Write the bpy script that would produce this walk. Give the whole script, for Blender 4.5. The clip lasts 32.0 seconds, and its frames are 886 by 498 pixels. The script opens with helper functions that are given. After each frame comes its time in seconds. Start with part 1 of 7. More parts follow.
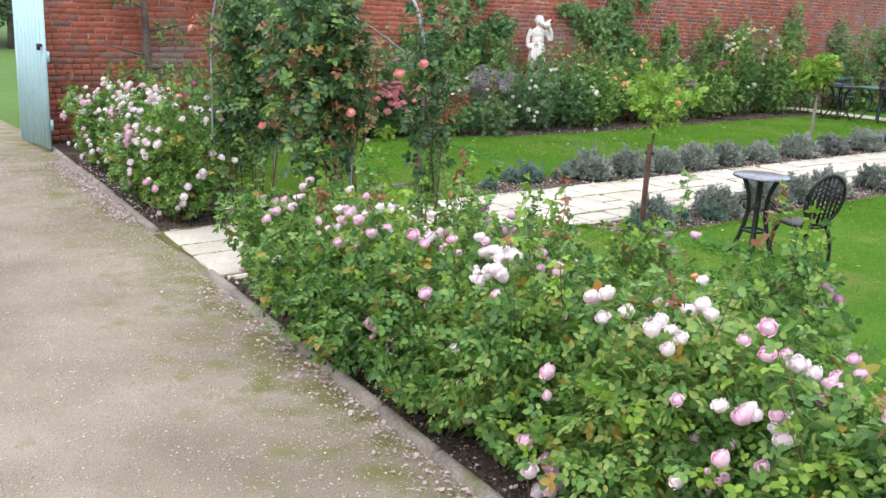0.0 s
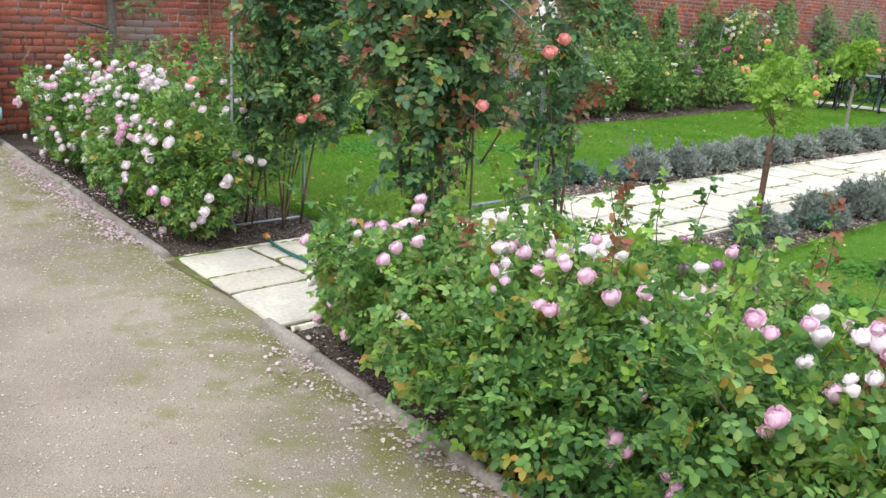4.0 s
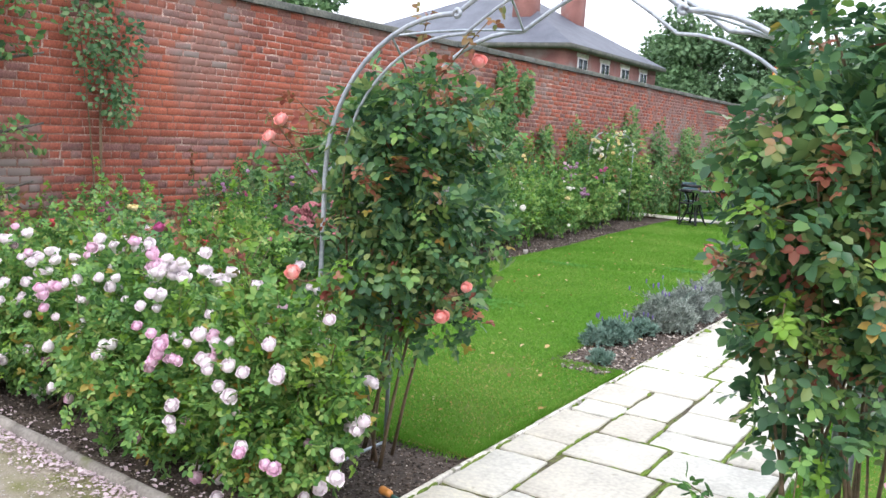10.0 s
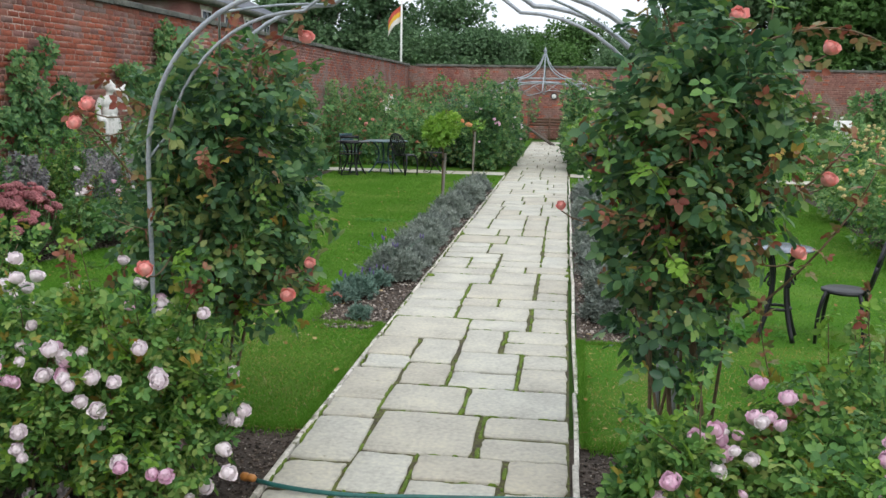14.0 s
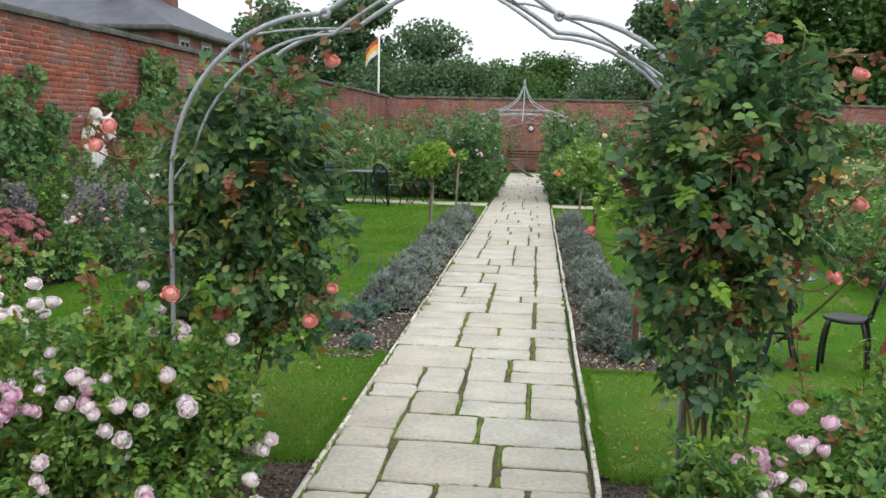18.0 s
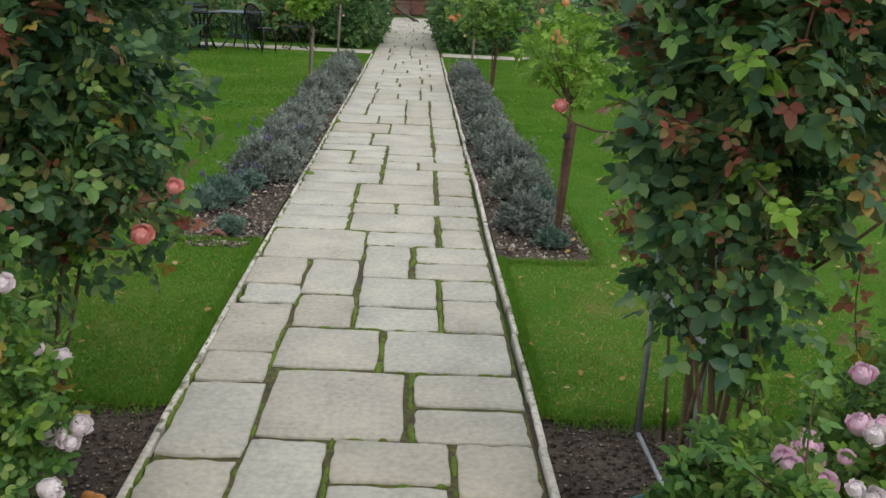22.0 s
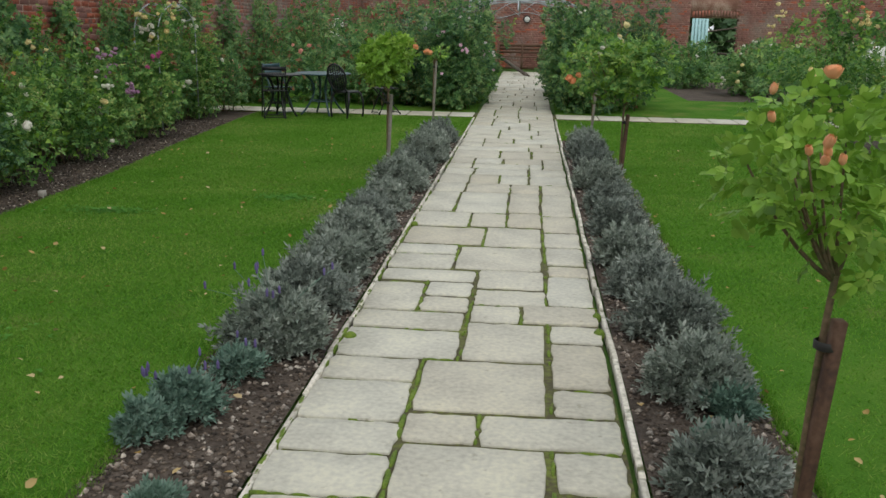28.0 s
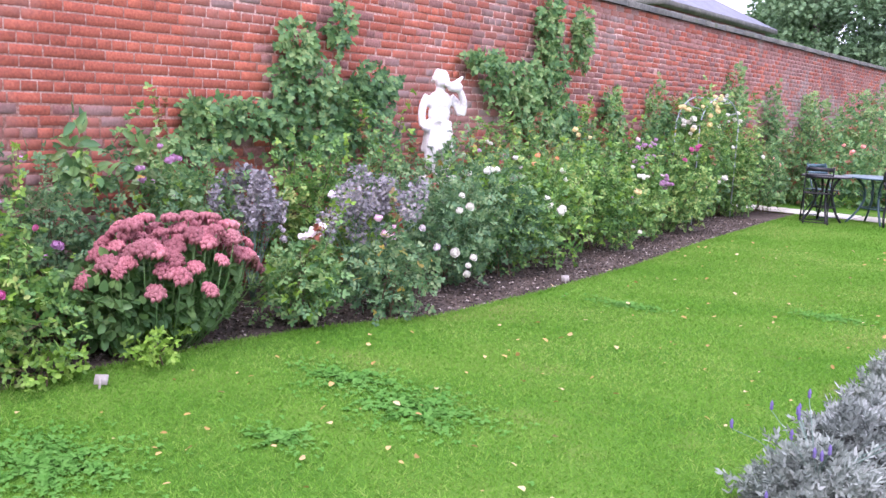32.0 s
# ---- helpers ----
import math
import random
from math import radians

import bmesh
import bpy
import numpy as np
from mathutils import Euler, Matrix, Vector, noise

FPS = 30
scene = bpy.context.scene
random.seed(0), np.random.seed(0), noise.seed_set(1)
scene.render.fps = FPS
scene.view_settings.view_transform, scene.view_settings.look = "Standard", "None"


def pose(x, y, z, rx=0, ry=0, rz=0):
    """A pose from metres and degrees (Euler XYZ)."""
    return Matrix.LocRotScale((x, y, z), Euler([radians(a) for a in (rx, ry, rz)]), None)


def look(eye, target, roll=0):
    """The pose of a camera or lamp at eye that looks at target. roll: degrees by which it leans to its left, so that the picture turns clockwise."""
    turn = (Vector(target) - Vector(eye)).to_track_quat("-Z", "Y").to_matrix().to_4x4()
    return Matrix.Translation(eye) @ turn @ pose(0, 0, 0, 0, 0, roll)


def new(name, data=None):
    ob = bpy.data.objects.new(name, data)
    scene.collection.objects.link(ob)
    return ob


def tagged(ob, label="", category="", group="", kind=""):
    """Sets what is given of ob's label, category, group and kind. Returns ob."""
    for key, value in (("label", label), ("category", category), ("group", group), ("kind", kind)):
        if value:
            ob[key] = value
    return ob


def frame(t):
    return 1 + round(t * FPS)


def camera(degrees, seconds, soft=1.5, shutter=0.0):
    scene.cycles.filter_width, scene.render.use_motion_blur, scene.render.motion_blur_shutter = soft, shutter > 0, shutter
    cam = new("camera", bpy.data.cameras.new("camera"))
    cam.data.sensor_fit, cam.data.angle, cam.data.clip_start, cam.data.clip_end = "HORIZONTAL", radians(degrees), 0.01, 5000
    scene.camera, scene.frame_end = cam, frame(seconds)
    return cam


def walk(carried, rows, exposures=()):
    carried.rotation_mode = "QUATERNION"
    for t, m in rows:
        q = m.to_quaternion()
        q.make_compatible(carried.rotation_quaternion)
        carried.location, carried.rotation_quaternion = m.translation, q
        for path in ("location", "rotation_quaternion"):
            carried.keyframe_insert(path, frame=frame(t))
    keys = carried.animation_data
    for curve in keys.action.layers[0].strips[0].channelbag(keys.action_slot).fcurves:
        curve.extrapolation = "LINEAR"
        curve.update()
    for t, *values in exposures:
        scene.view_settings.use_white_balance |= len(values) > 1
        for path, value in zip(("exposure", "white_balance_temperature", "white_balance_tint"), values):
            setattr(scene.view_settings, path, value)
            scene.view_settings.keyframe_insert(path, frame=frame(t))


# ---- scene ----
cam = camera(52.0, 32.0)
PATH = [
    (0, (6.305, -2.513, 1.844), (4.797, -1.299, 1.338), 2.9),
    (0.5, (6.05, -2.544, 1.83), (4.543, -1.329, 1.326), 2.4),
    (1, (5.83, -2.611, 1.828), (4.303, -1.414, 1.342), 3.5),
    (1.5, (5.63, -2.59, 1.802), (4.081, -1.431, 1.298), 3.2),
    (2, (5.407, -2.493, 1.752), (3.895, -1.309, 1.194), 4.5),
    (2.5, (5.146, -2.44, 1.73), (3.67, -1.199, 1.199), 4.5),
    (4.5, (4.005, -2.345, 1.636), (2.636, -0.979, 1.125), 3.4),
    (5, (3.656, -2.369, 1.652), (2.282, -0.992, 1.187), 2.1),
    (5.5, (3.402, -2.367, 1.623), (2.000, -1.015, 1.168), 2.3),
    (6, (3.163, -2.341, 1.637), (1.805, -0.939, 1.201), 3.6),
    (6.5, (2.941, -2.367, 1.633), (1.602, -0.943, 1.208), 3.0),
    (7, (2.741, -2.472, 1.659), (1.483, -0.965, 1.276), 0.1),
    (7.5, (2.539, -2.467, 1.661), (1.298, -0.941, 1.297), 2.7),
    (8, (2.290, -2.393, 1.689), (1.038, -0.864, 1.377), 2.9),
    (8.5, (2.091, -2.404, 1.691), (0.899, -0.825, 1.399), 4.1),
    (9, (1.815, -2.477, 1.691), (0.699, -0.847, 1.376), 2.1),
    (9.5, (1.620, -2.428, 1.680), (0.547, -0.774, 1.344), 4.5),
    (10, (1.444, -2.395, 1.683), (0.417, -0.699, 1.420), 3.5),
    (10.5, (1.297, -2.435, 1.694), (0.393, -0.675, 1.402), 3.5),
    (11, (1.060, -2.538, 1.717), (0.318, -0.707, 1.404), 0.7),
    (11.5, (0.879, -2.509, 1.712), (0.258, -0.630, 1.428), 3.3),
    (12, (0.773, -2.440, 1.691), (0.107, -0.581, 1.370), 3.8),
    (12.5, (0.711, -2.506, 1.712), (0.323, -0.582, 1.327), 3.6),
    (13, (0.585, -2.691, 1.739), (0.443, -0.736, 1.338), 2.2),
    (13.5, (0.548, -2.752, 1.736), (0.339, -0.790, 1.412), 1.3),
    (14, (0.584, -2.827, 1.745), (0.328, -0.872, 1.410), 1.1),
    (14.5, (0.505, -2.885, 1.786), (0.352, -0.912, 1.494), 2.8),
    (15, (0.432, -2.939, 1.797), (0.301, -0.952, 1.615), 1.0),
    (15.5, (0.450, -2.964, 1.795), (0.285, -0.974, 1.680), 1.6),
    (17.5, (0.334, -2.864, 1.758), (0.208, -0.879, 1.546), 2.5),
    (18, (0.349, -2.820, 1.708), (0.151, -0.848, 1.443), 1.4),
    (18.5, (0.346, -2.694, 1.681), (0.074, -0.742, 1.343), 1.3),
    (19, (0.304, -2.542, 1.662), (0.027, -0.608, 1.232), 2.8),
    (19.5, (0.280, -2.425, 1.649), (0.049, -0.507, 1.134), 3.8),
    (20, (0.233, -2.306, 1.644), (0.158, -0.378, 1.117), 3.2),
    (20.5, (0.160, -2.159, 1.650), (0.191, -0.232, 1.116), 2.4),
    (21, (0.169, -1.995, 1.652), (0.201, -0.076, 1.089), 2.0),
    (21.5, (0.193, -1.801, 1.647), (0.193, 0.121, 1.096), 2.4),
    (22, (0.175, -1.610, 1.641), (0.253, 0.302, 1.061), 3.0),
    (22.5, (0.112, -1.376, 1.640), (0.230, 0.539, 1.076), 1.5),
    (23, (0.091, -1.168, 1.621), (0.220, 0.740, 1.035), 0.8),
    (23.5, (0.164, -0.909, 1.612), (0.240, 1.011, 1.055), 1.4),
    (24, (0.182, -0.694, 1.606), (0.232, 1.218, 1.022), 0.5),
    (24.5, (0.119, -0.437, 1.613), (0.281, 1.475, 1.049), 1.4),
    (25, (0.108, -0.214, 1.624), (0.240, 1.704, 1.070), 0.3),
    (25.5, (0.184, 0.050, 1.628), (0.184, 1.988, 1.135), 1.4),
    (27.5, (0.192, 1.155, 1.597), (0.084, 3.1, 1.144), 2.0),
    (28, (0.232, 1.307, 1.621), (0.058, 3.24, 1.135), 1.1),
    (28.5, (0.168, 1.565, 1.619), (-0.04, 3.513, 1.217), 2.0),
    (29, (0.116, 1.701, 1.634), (-0.294, 3.614, 1.218), 2.4),
    (29.5, (0.123, 1.859, 1.628), (-0.537, 3.711, 1.26), 3.4),
    (30, (0.117, 1.87, 1.6), (-0.668, 3.673, 1.236), 2.3),
    (30.5, (0.075, 1.858, 1.61), (-0.769, 3.639, 1.271), 1.9),
    (31, (0.02, 1.925, 1.592), (-0.955, 3.643, 1.270), 2.0),
    (31.5, (-0.077, 1.995, 1.571), (-1.139, 3.662, 1.264), 2.7),
    (32, (-0.151, 1.997, 1.549), (-1.347, 3.568, 1.231), 2.6),
]
EXPOSURES = [(0.0, 0.92, 6650, 18), (6.0, 0.92, 6550, 12), (9.0, 1.12, 6330, 17), (11.0, 1.0, 6500, 15), (13.0, 0.26, 6520, 12), (15.0, 0.31, 6670, 10), (18.0, 0.32, 6850, 12), (19.0, 0.38, 6850, 13), (20.0, 0.1, 6750, 15), (22.0, -0.1, 6850, 12), (23.0, -0.06, 6850, 12), (24.0, -0.22, 6850, 9), (25.0, -0.18, 6900, 11), (28.0, -0.2, 6950, 8), (29.0, -0.06, 6900, 7), (30.0, 0.54, 6700, 12), (31.0, 1.53, 6050, 22), (32.0, 1.62, 6050, 40)]
walk(cam, [(t, look(eye, target, roll)) for t, eye, target, roll in PATH], EXPOSURES)

# ---- world, sun ----
world = bpy.data.worlds.new("world")
scene.world = world
world.use_nodes = True
wn, wl = world.node_tree.nodes, world.node_tree.links
wn.clear()
sky = wn.new("ShaderNodeTexSky")
sky.sky_type, sky.sun_disc = "NISHITA", False
sky.sun_elevation, sky.sun_rotation = radians(48), radians(200)
sky.air_density, sky.dust_density = 1.0, 3.0
wcoord = wn.new("ShaderNodeTexCoord")
wcloud = wn.new("ShaderNodeTexNoise")
wcloud.inputs["Scale"].default_value, wcloud.inputs["Detail"].default_value = 2.2, 4
wramp = wn.new("ShaderNodeValToRGB")
wramp.color_ramp.elements[0].color, wramp.color_ramp.elements[1].color = (6.9, 7.6, 8.6, 1), (9.3, 9.75, 10.2, 1)
wramp.color_ramp.elements[0].position, wramp.color_ramp.elements[1].position = 0.35, 0.65
wmix = wn.new("ShaderNodeMix")
wmix.data_type = "RGBA"
wmix.inputs[0].default_value = 0.88
wbg = wn.new("ShaderNodeBackground")
wbg.inputs["Strength"].default_value = 0.125
wout = wn.new("ShaderNodeOutputWorld")
wl.new(wcoord.outputs["Generated"], wcloud.inputs["Vector"])
wl.new(wcloud.outputs["Fac"], wramp.inputs["Fac"])
wl.new(sky.outputs["Color"], wmix.inputs[6])
wl.new(wramp.outputs["Color"], wmix.inputs[7])
wl.new(wmix.outputs[2], wbg.inputs["Color"])
wl.new(wbg.outputs["Background"], wout.inputs["Surface"])
sun = new("sun", bpy.data.lights.new("sun", "SUN"))
sun.data.energy, sun.data.angle, sun.data.color = 0.9, radians(28), (1.0, 0.97, 0.92)
sun.matrix_world = look((6, -10, 22), (0, 6, 0))

rng = np.random.default_rng(11)


# ---- materials ----
def nodes_of(name):
    m = bpy.data.materials.new(name)
    m.use_nodes = True
    nt = m.node_tree
    return m, nt.nodes, nt.links, nt.nodes["Principled BSDF"]


def ramp_node(n, cols, lo=0.3, hi=0.7):
    r = n.new("ShaderNodeValToRGB")
    e = r.color_ramp.elements
    while len(e) < len(cols):
        e.new(0.5)
    for i, c in enumerate(cols):
        e[i].position = lo + (hi - lo) * i / max(1, len(cols) - 1)
        e[i].color = (*c, 1)
    return r


def surface(name, cols, scale, fine, rough=0.85, bump=0.3, dist=0.01, metal=0.0, vary=0.0, stain=None, stain_scale=1.0, stain_at=0.62, island=False, detail=6.0, tint=None, gloss=0.5):
    """Two scales of noise in the colour, a bump of the fine one, a random value a piece, and stains with a shape of their own."""
    m, n, l, b = nodes_of(name)
    co = n.new("ShaderNodeTexCoord")
    geo = n.new("ShaderNodeNewGeometry")
    a = n.new("ShaderNodeTexNoise")
    a.inputs["Scale"].default_value, a.inputs["Detail"].default_value = scale, detail
    f = n.new("ShaderNodeTexNoise")
    f.inputs["Scale"].default_value, f.inputs["Detail"].default_value = fine, 5.0
    for t in (a, f):
        l.new(geo.outputs["Position"], t.inputs["Vector"])
    mixf = n.new("ShaderNodeMath")
    mixf.operation = "MULTIPLY_ADD"
    mixf.inputs[1].default_value, mixf.inputs[2].default_value = 0.5, 0.0
    l.new(f.outputs["Fac"], mixf.inputs[0])
    add = n.new("ShaderNodeMath")
    add.operation = "MULTIPLY_ADD"
    add.inputs[1].default_value = 0.5
    l.new(a.outputs["Fac"], add.inputs[0])
    l.new(mixf.outputs[0], add.inputs[2])
    r = ramp_node(n, cols, 0.36, 0.64)
    l.new(add.outputs[0], r.inputs["Fac"])
    col = r.outputs["Color"]
    if vary:
        hsv = n.new("ShaderNodeHueSaturation")
        mr = n.new("ShaderNodeMapRange")
        mr.inputs["To Min"].default_value, mr.inputs["To Max"].default_value = 1 - vary, 1 + vary
        if island:
            l.new(geo.outputs["Random Per Island"], mr.inputs["Value"])
        else:
            oi = n.new("ShaderNodeObjectInfo")
            l.new(oi.outputs["Random"], mr.inputs["Value"])
        l.new(mr.outputs["Result"], hsv.inputs["Value"])
        l.new(col, hsv.inputs["Color"])
        col = hsv.outputs["Color"]
    if tint:
        oj = n.new("ShaderNodeObjectInfo")
        tm = n.new("ShaderNodeMix")
        tm.data_type = "RGBA"
        l.new(oj.outputs["Random"], tm.inputs[0])
        l.new(col, tm.inputs[6])
        tm.blend_type = "MULTIPLY"
        tm.inputs[7].default_value = (*tint, 1)
        col = tm.outputs[2]
    if stain:
        s = n.new("ShaderNodeTexNoise")
        s.inputs["Scale"].default_value, s.inputs["Detail"].default_value = stain_scale, 7.0
        l.new(geo.outputs["Position"], s.inputs["Vector"])
        sr = ramp_node(n, [(0, 0, 0), (1, 1, 1)], stain_at, stain_at + 0.12)
        l.new(s.outputs["Fac"], sr.inputs["Fac"])
        mx = n.new("ShaderNodeMix")
        mx.data_type = "RGBA"
        l.new(sr.outputs["Color"], mx.inputs[0])
        l.new(col, mx.inputs[6])
        mx.inputs[7].default_value = (*stain, 1)
        col = mx.outputs[2]
    l.new(col, b.inputs["Base Color"])
    b.inputs["Roughness"].default_value, b.inputs["Metallic"].default_value, b.inputs["Specular IOR Level"].default_value = rough, metal, gloss
    if bump:
        bp = n.new("ShaderNodeBump")
        bp.inputs["Strength"].default_value, bp.inputs["Distance"].default_value = bump, dist
        l.new(f.outputs["Fac"], bp.inputs["Height"])
        l.new(bp.outputs["Normal"], b.inputs["Normal"])
    return m


def leafy(name, cols, patch=1.5, rough=0.5, trans=0.25, gloss=0.3):
    """Leaves: a colour for each leaf, drifting in patches, slightly translucent."""
    m, n, l, b = nodes_of(name)
    geo = n.new("ShaderNodeNewGeometry")
    a = n.new("ShaderNodeTexNoise")
    a.inputs["Scale"].default_value, a.inputs["Detail"].default_value = patch, 3.0
    l.new(geo.outputs["Position"], a.inputs["Vector"])
    mth = n.new("ShaderNodeMath")
    mth.operation = "MULTIPLY_ADD"
    mth.inputs[1].default_value = 0.55
    l.new(geo.outputs["Random Per Island"], mth.inputs[0])
    m2 = n.new("ShaderNodeMath")
    m2.operation = "MULTIPLY_ADD"
    m2.inputs[1].default_value, m2.inputs[2].default_value = 0.9, -0.23
    l.new(a.outputs["Fac"], m2.inputs[0])
    l.new(m2.outputs[0], mth.inputs[2])
    r = ramp_node(n, cols, 0.1, 0.9)
    l.new(mth.outputs[0], r.inputs["Fac"])
    l.new(r.outputs["Color"], b.inputs["Base Color"])
    b.inputs["Roughness"].default_value, b.inputs["Specular IOR Level"].default_value = rough, gloss
    t = n.new("ShaderNodeBsdfTranslucent")
    l.new(r.outputs["Color"], t.inputs["Color"])
    mx = n.new("ShaderNodeMixShader")
    mx.inputs[0].default_value = trans
    l.new(b.outputs[0], mx.inputs[1])
    l.new(t.outputs[0], mx.inputs[2])
    l.new(mx.outputs[0], n["Material Output"].inputs["Surface"])
    return m


def brick_mat(name, cols, island, stain):
    return surface(name, cols, 0.8, 55, 0.92, 0.5, 0.004, vary=0.2, island=island, stain=stain, stain_scale=0.75, stain_at=0.51)


M = {}
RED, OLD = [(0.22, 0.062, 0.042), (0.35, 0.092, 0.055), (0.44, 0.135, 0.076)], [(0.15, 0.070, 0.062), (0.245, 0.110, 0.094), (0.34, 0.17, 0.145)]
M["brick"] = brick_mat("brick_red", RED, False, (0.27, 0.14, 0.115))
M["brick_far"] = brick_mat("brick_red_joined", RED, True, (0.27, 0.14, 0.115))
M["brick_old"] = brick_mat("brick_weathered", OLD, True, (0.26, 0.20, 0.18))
M["mortar"] = surface("lime_mortar", [(0.19, 0.085, 0.062), (0.29, 0.155, 0.12), (0.50, 0.37, 0.31)], 2.6, 40, 0.95, 0.4, 0.004)
M["coping"] = surface("coping_stone", [(0.05, 0.055, 0.05), (0.10, 0.105, 0.09), (0.17, 0.165, 0.14)], 3, 30, 0.9, 0.4, 0.005, stain=(0.05, 0.07, 0.03), stain_scale=2.5)
M["slab"] = surface("paving_stone", [(0.42, 0.39, 0.325), (0.525, 0.492, 0.41), (0.63, 0.585, 0.46)], 3.2, 40, 0.72, 0.8, 0.008, vary=0.11, stain=(0.30, 0.28, 0.22), stain_scale=17.0, stain_at=0.655, tint=(0.89, 0.94, 1.0))
M["joint"] = surface("mossy_joint", [(0.050, 0.040, 0.028), (0.085, 0.082, 0.032), (0.15, 0.19, 0.035)], 2.6, 40, 0.95, 0.6, 0.01)
M["moss"] = surface("moss", [(0.08, 0.14, 0.02), (0.17, 0.25, 0.03)], 8, 90, 0.95, 0.8, 0.01)
M["edging"] = surface("pale_edging", [(0.42, 0.40, 0.34), (0.62, 0.59, 0.52), (0.76, 0.73, 0.66)], 5, 50, 0.85, 0.6, 0.006, vary=0.18, stain=(0.17, 0.17, 0.10), stain_scale=12, stain_at=0.55)
M["kerb"] = surface("concrete_kerb", [(0.17, 0.155, 0.135), (0.26, 0.24, 0.21), (0.34, 0.315, 0.28)], 4, 60, 0.9, 0.45, 0.004, vary=0.12, stain=(0.13, 0.14, 0.06), stain_scale=5, stain_at=0.55)
M["gravel"] = surface("rolled_gravel", [(0.20, 0.168, 0.128), (0.33, 0.283, 0.222), (0.46, 0.405, 0.335)], 1.1, 150, 0.95, 1.0, 0.014, stain=(0.20, 0.205, 0.075), stain_scale=4.5, stain_at=0.60)
gn, gk = M["gravel"].node_tree.nodes, M["gravel"].node_tree.links
moss_noise = [q for q in gn if q.bl_idname == "ShaderNodeTexNoise" and abs(q.inputs["Scale"].default_value - 4.5) < 0.01][0]
moss_ramp = moss_noise.outputs["Fac"].links[0].to_node
kerb_dot, kerb_far, moss_sum = gn.new("ShaderNodeVectorMath"), gn.new("ShaderNodeMapRange"), gn.new("ShaderNodeMath")
kerb_dot.operation = "DOT_PRODUCT"
kerb_dot.inputs[1].default_value = (-0.10, -1.0, 0.0)
for key, value in (("From Min", 0.1), ("From Max", 1.0), ("To Min", 0.15), ("To Max", -0.14)):
    kerb_far.inputs[key].default_value = value
gk.new([q for q in gn if q.bl_idname == "ShaderNodeNewGeometry"][0].outputs["Position"], kerb_dot.inputs[0])
gk.new(kerb_dot.outputs["Value"], kerb_far.inputs["Value"])
gk.new(kerb_far.outputs["Result"], moss_sum.inputs[0])
gk.new(moss_noise.outputs["Fac"], moss_sum.inputs[1])
gk.new(moss_sum.outputs[0], moss_ramp.inputs["Fac"])
moss_ramp.color_ramp.elements[0].position, moss_ramp.color_ramp.elements[1].position = 0.5, 0.76
M["pebble"] = surface("gravel_stones", [(0.34, 0.30, 0.25), (0.48, 0.43, 0.37), (0.62, 0.58, 0.53)], 6, 80, 0.85, 0.2, 0.002, vary=0.3, island=True)
M["soil"] = surface("bark_soil", [(0.034, 0.025, 0.019), (0.068, 0.051, 0.040), (0.125, 0.098, 0.078)], 3.5, 45, 0.97, 0.9, 0.02)
M["chip"] = surface("bark_chips", [(0.030, 0.021, 0.016), (0.072, 0.054, 0.041), (0.19, 0.15, 0.12)], 16, 70, 0.95, 0.2, 0.002, vary=0.7, island=True)
M["lawn"] = surface("mown_turf", [(0.042, 0.128, 0.014), (0.066, 0.172, 0.020), (0.125, 0.218, 0.038)], 1.3, 130, 0.95, 0.8, 0.012, gloss=0.05, stain=(0.16, 0.19, 0.055), stain_scale=1.1, stain_at=0.58)
M["ground"] = surface("meadow_ground", [(0.05, 0.13, 0.015), (0.08, 0.18, 0.025)], 0.2, 8, 0.95, 0.3, 0.02)
M["blade"] = leafy("grass_blades", [(0.082, 0.235, 0.022), (0.115, 0.285, 0.030), (0.165, 0.33, 0.047), (0.32, 0.40, 0.12)], 0.9, 0.75, 0.38, 0.08)
M["clover"] = leafy("clover_leaves", [(0.075, 0.25, 0.04), (0.11, 0.30, 0.055), (0.15, 0.35, 0.08)], 2, 0.7, 0.4, 0.1)
M["rose_leaf"] = leafy("rose_leaves", [(0.046, 0.128, 0.042), (0.095, 0.228, 0.060), (0.190, 0.365, 0.090), (0.40, 0.46, 0.15)], 1.8, 0.42, 0.3, 0.25)
M["rose_dark"] = leafy("rose_leaves_dark", [(0.032, 0.090, 0.048), (0.066, 0.160, 0.074), (0.135, 0.262, 0.096), (0.32, 0.36, 0.12)], 2.2, 0.36, 0.3, 0.3)
M["rose_red"] = leafy("rose_leaves_young_red", [(0.24, 0.050, 0.042), (0.29, 0.105, 0.065), (0.24, 0.19, 0.075), (0.16, 0.22, 0.08)], 4, 0.4)
M["rose_lime"] = leafy("rose_leaves_lime", [(0.105, 0.23, 0.032), (0.20, 0.38, 0.05), (0.36, 0.54, 0.10)], 2, 0.42, 0.35)
M["rose_yellow"] = leafy("rose_leaves_autumn", [(0.208, 0.247, 0.039), (0.390, 0.312, 0.065), (0.364, 0.156, 0.039)], 2, 0.5)
M["shrub"] = leafy("shrub_leaves", [(0.055, 0.145, 0.066), (0.105, 0.245, 0.088), (0.19, 0.345, 0.118), (0.33, 0.42, 0.17)], 1.3, 0.5, 0.35)
M["shrub_blue"] = leafy("shrub_leaves_blue_green", [(0.046, 0.120, 0.062), (0.088, 0.200, 0.090), (0.16, 0.29, 0.125), (0.27, 0.36, 0.17)], 1.3, 0.5, 0.35)
M["tree"] = leafy("tree_leaves", [(0.062, 0.125, 0.070), (0.098, 0.188, 0.090), (0.140, 0.250, 0.115), (0.20, 0.31, 0.14)], 0.25, 0.55)
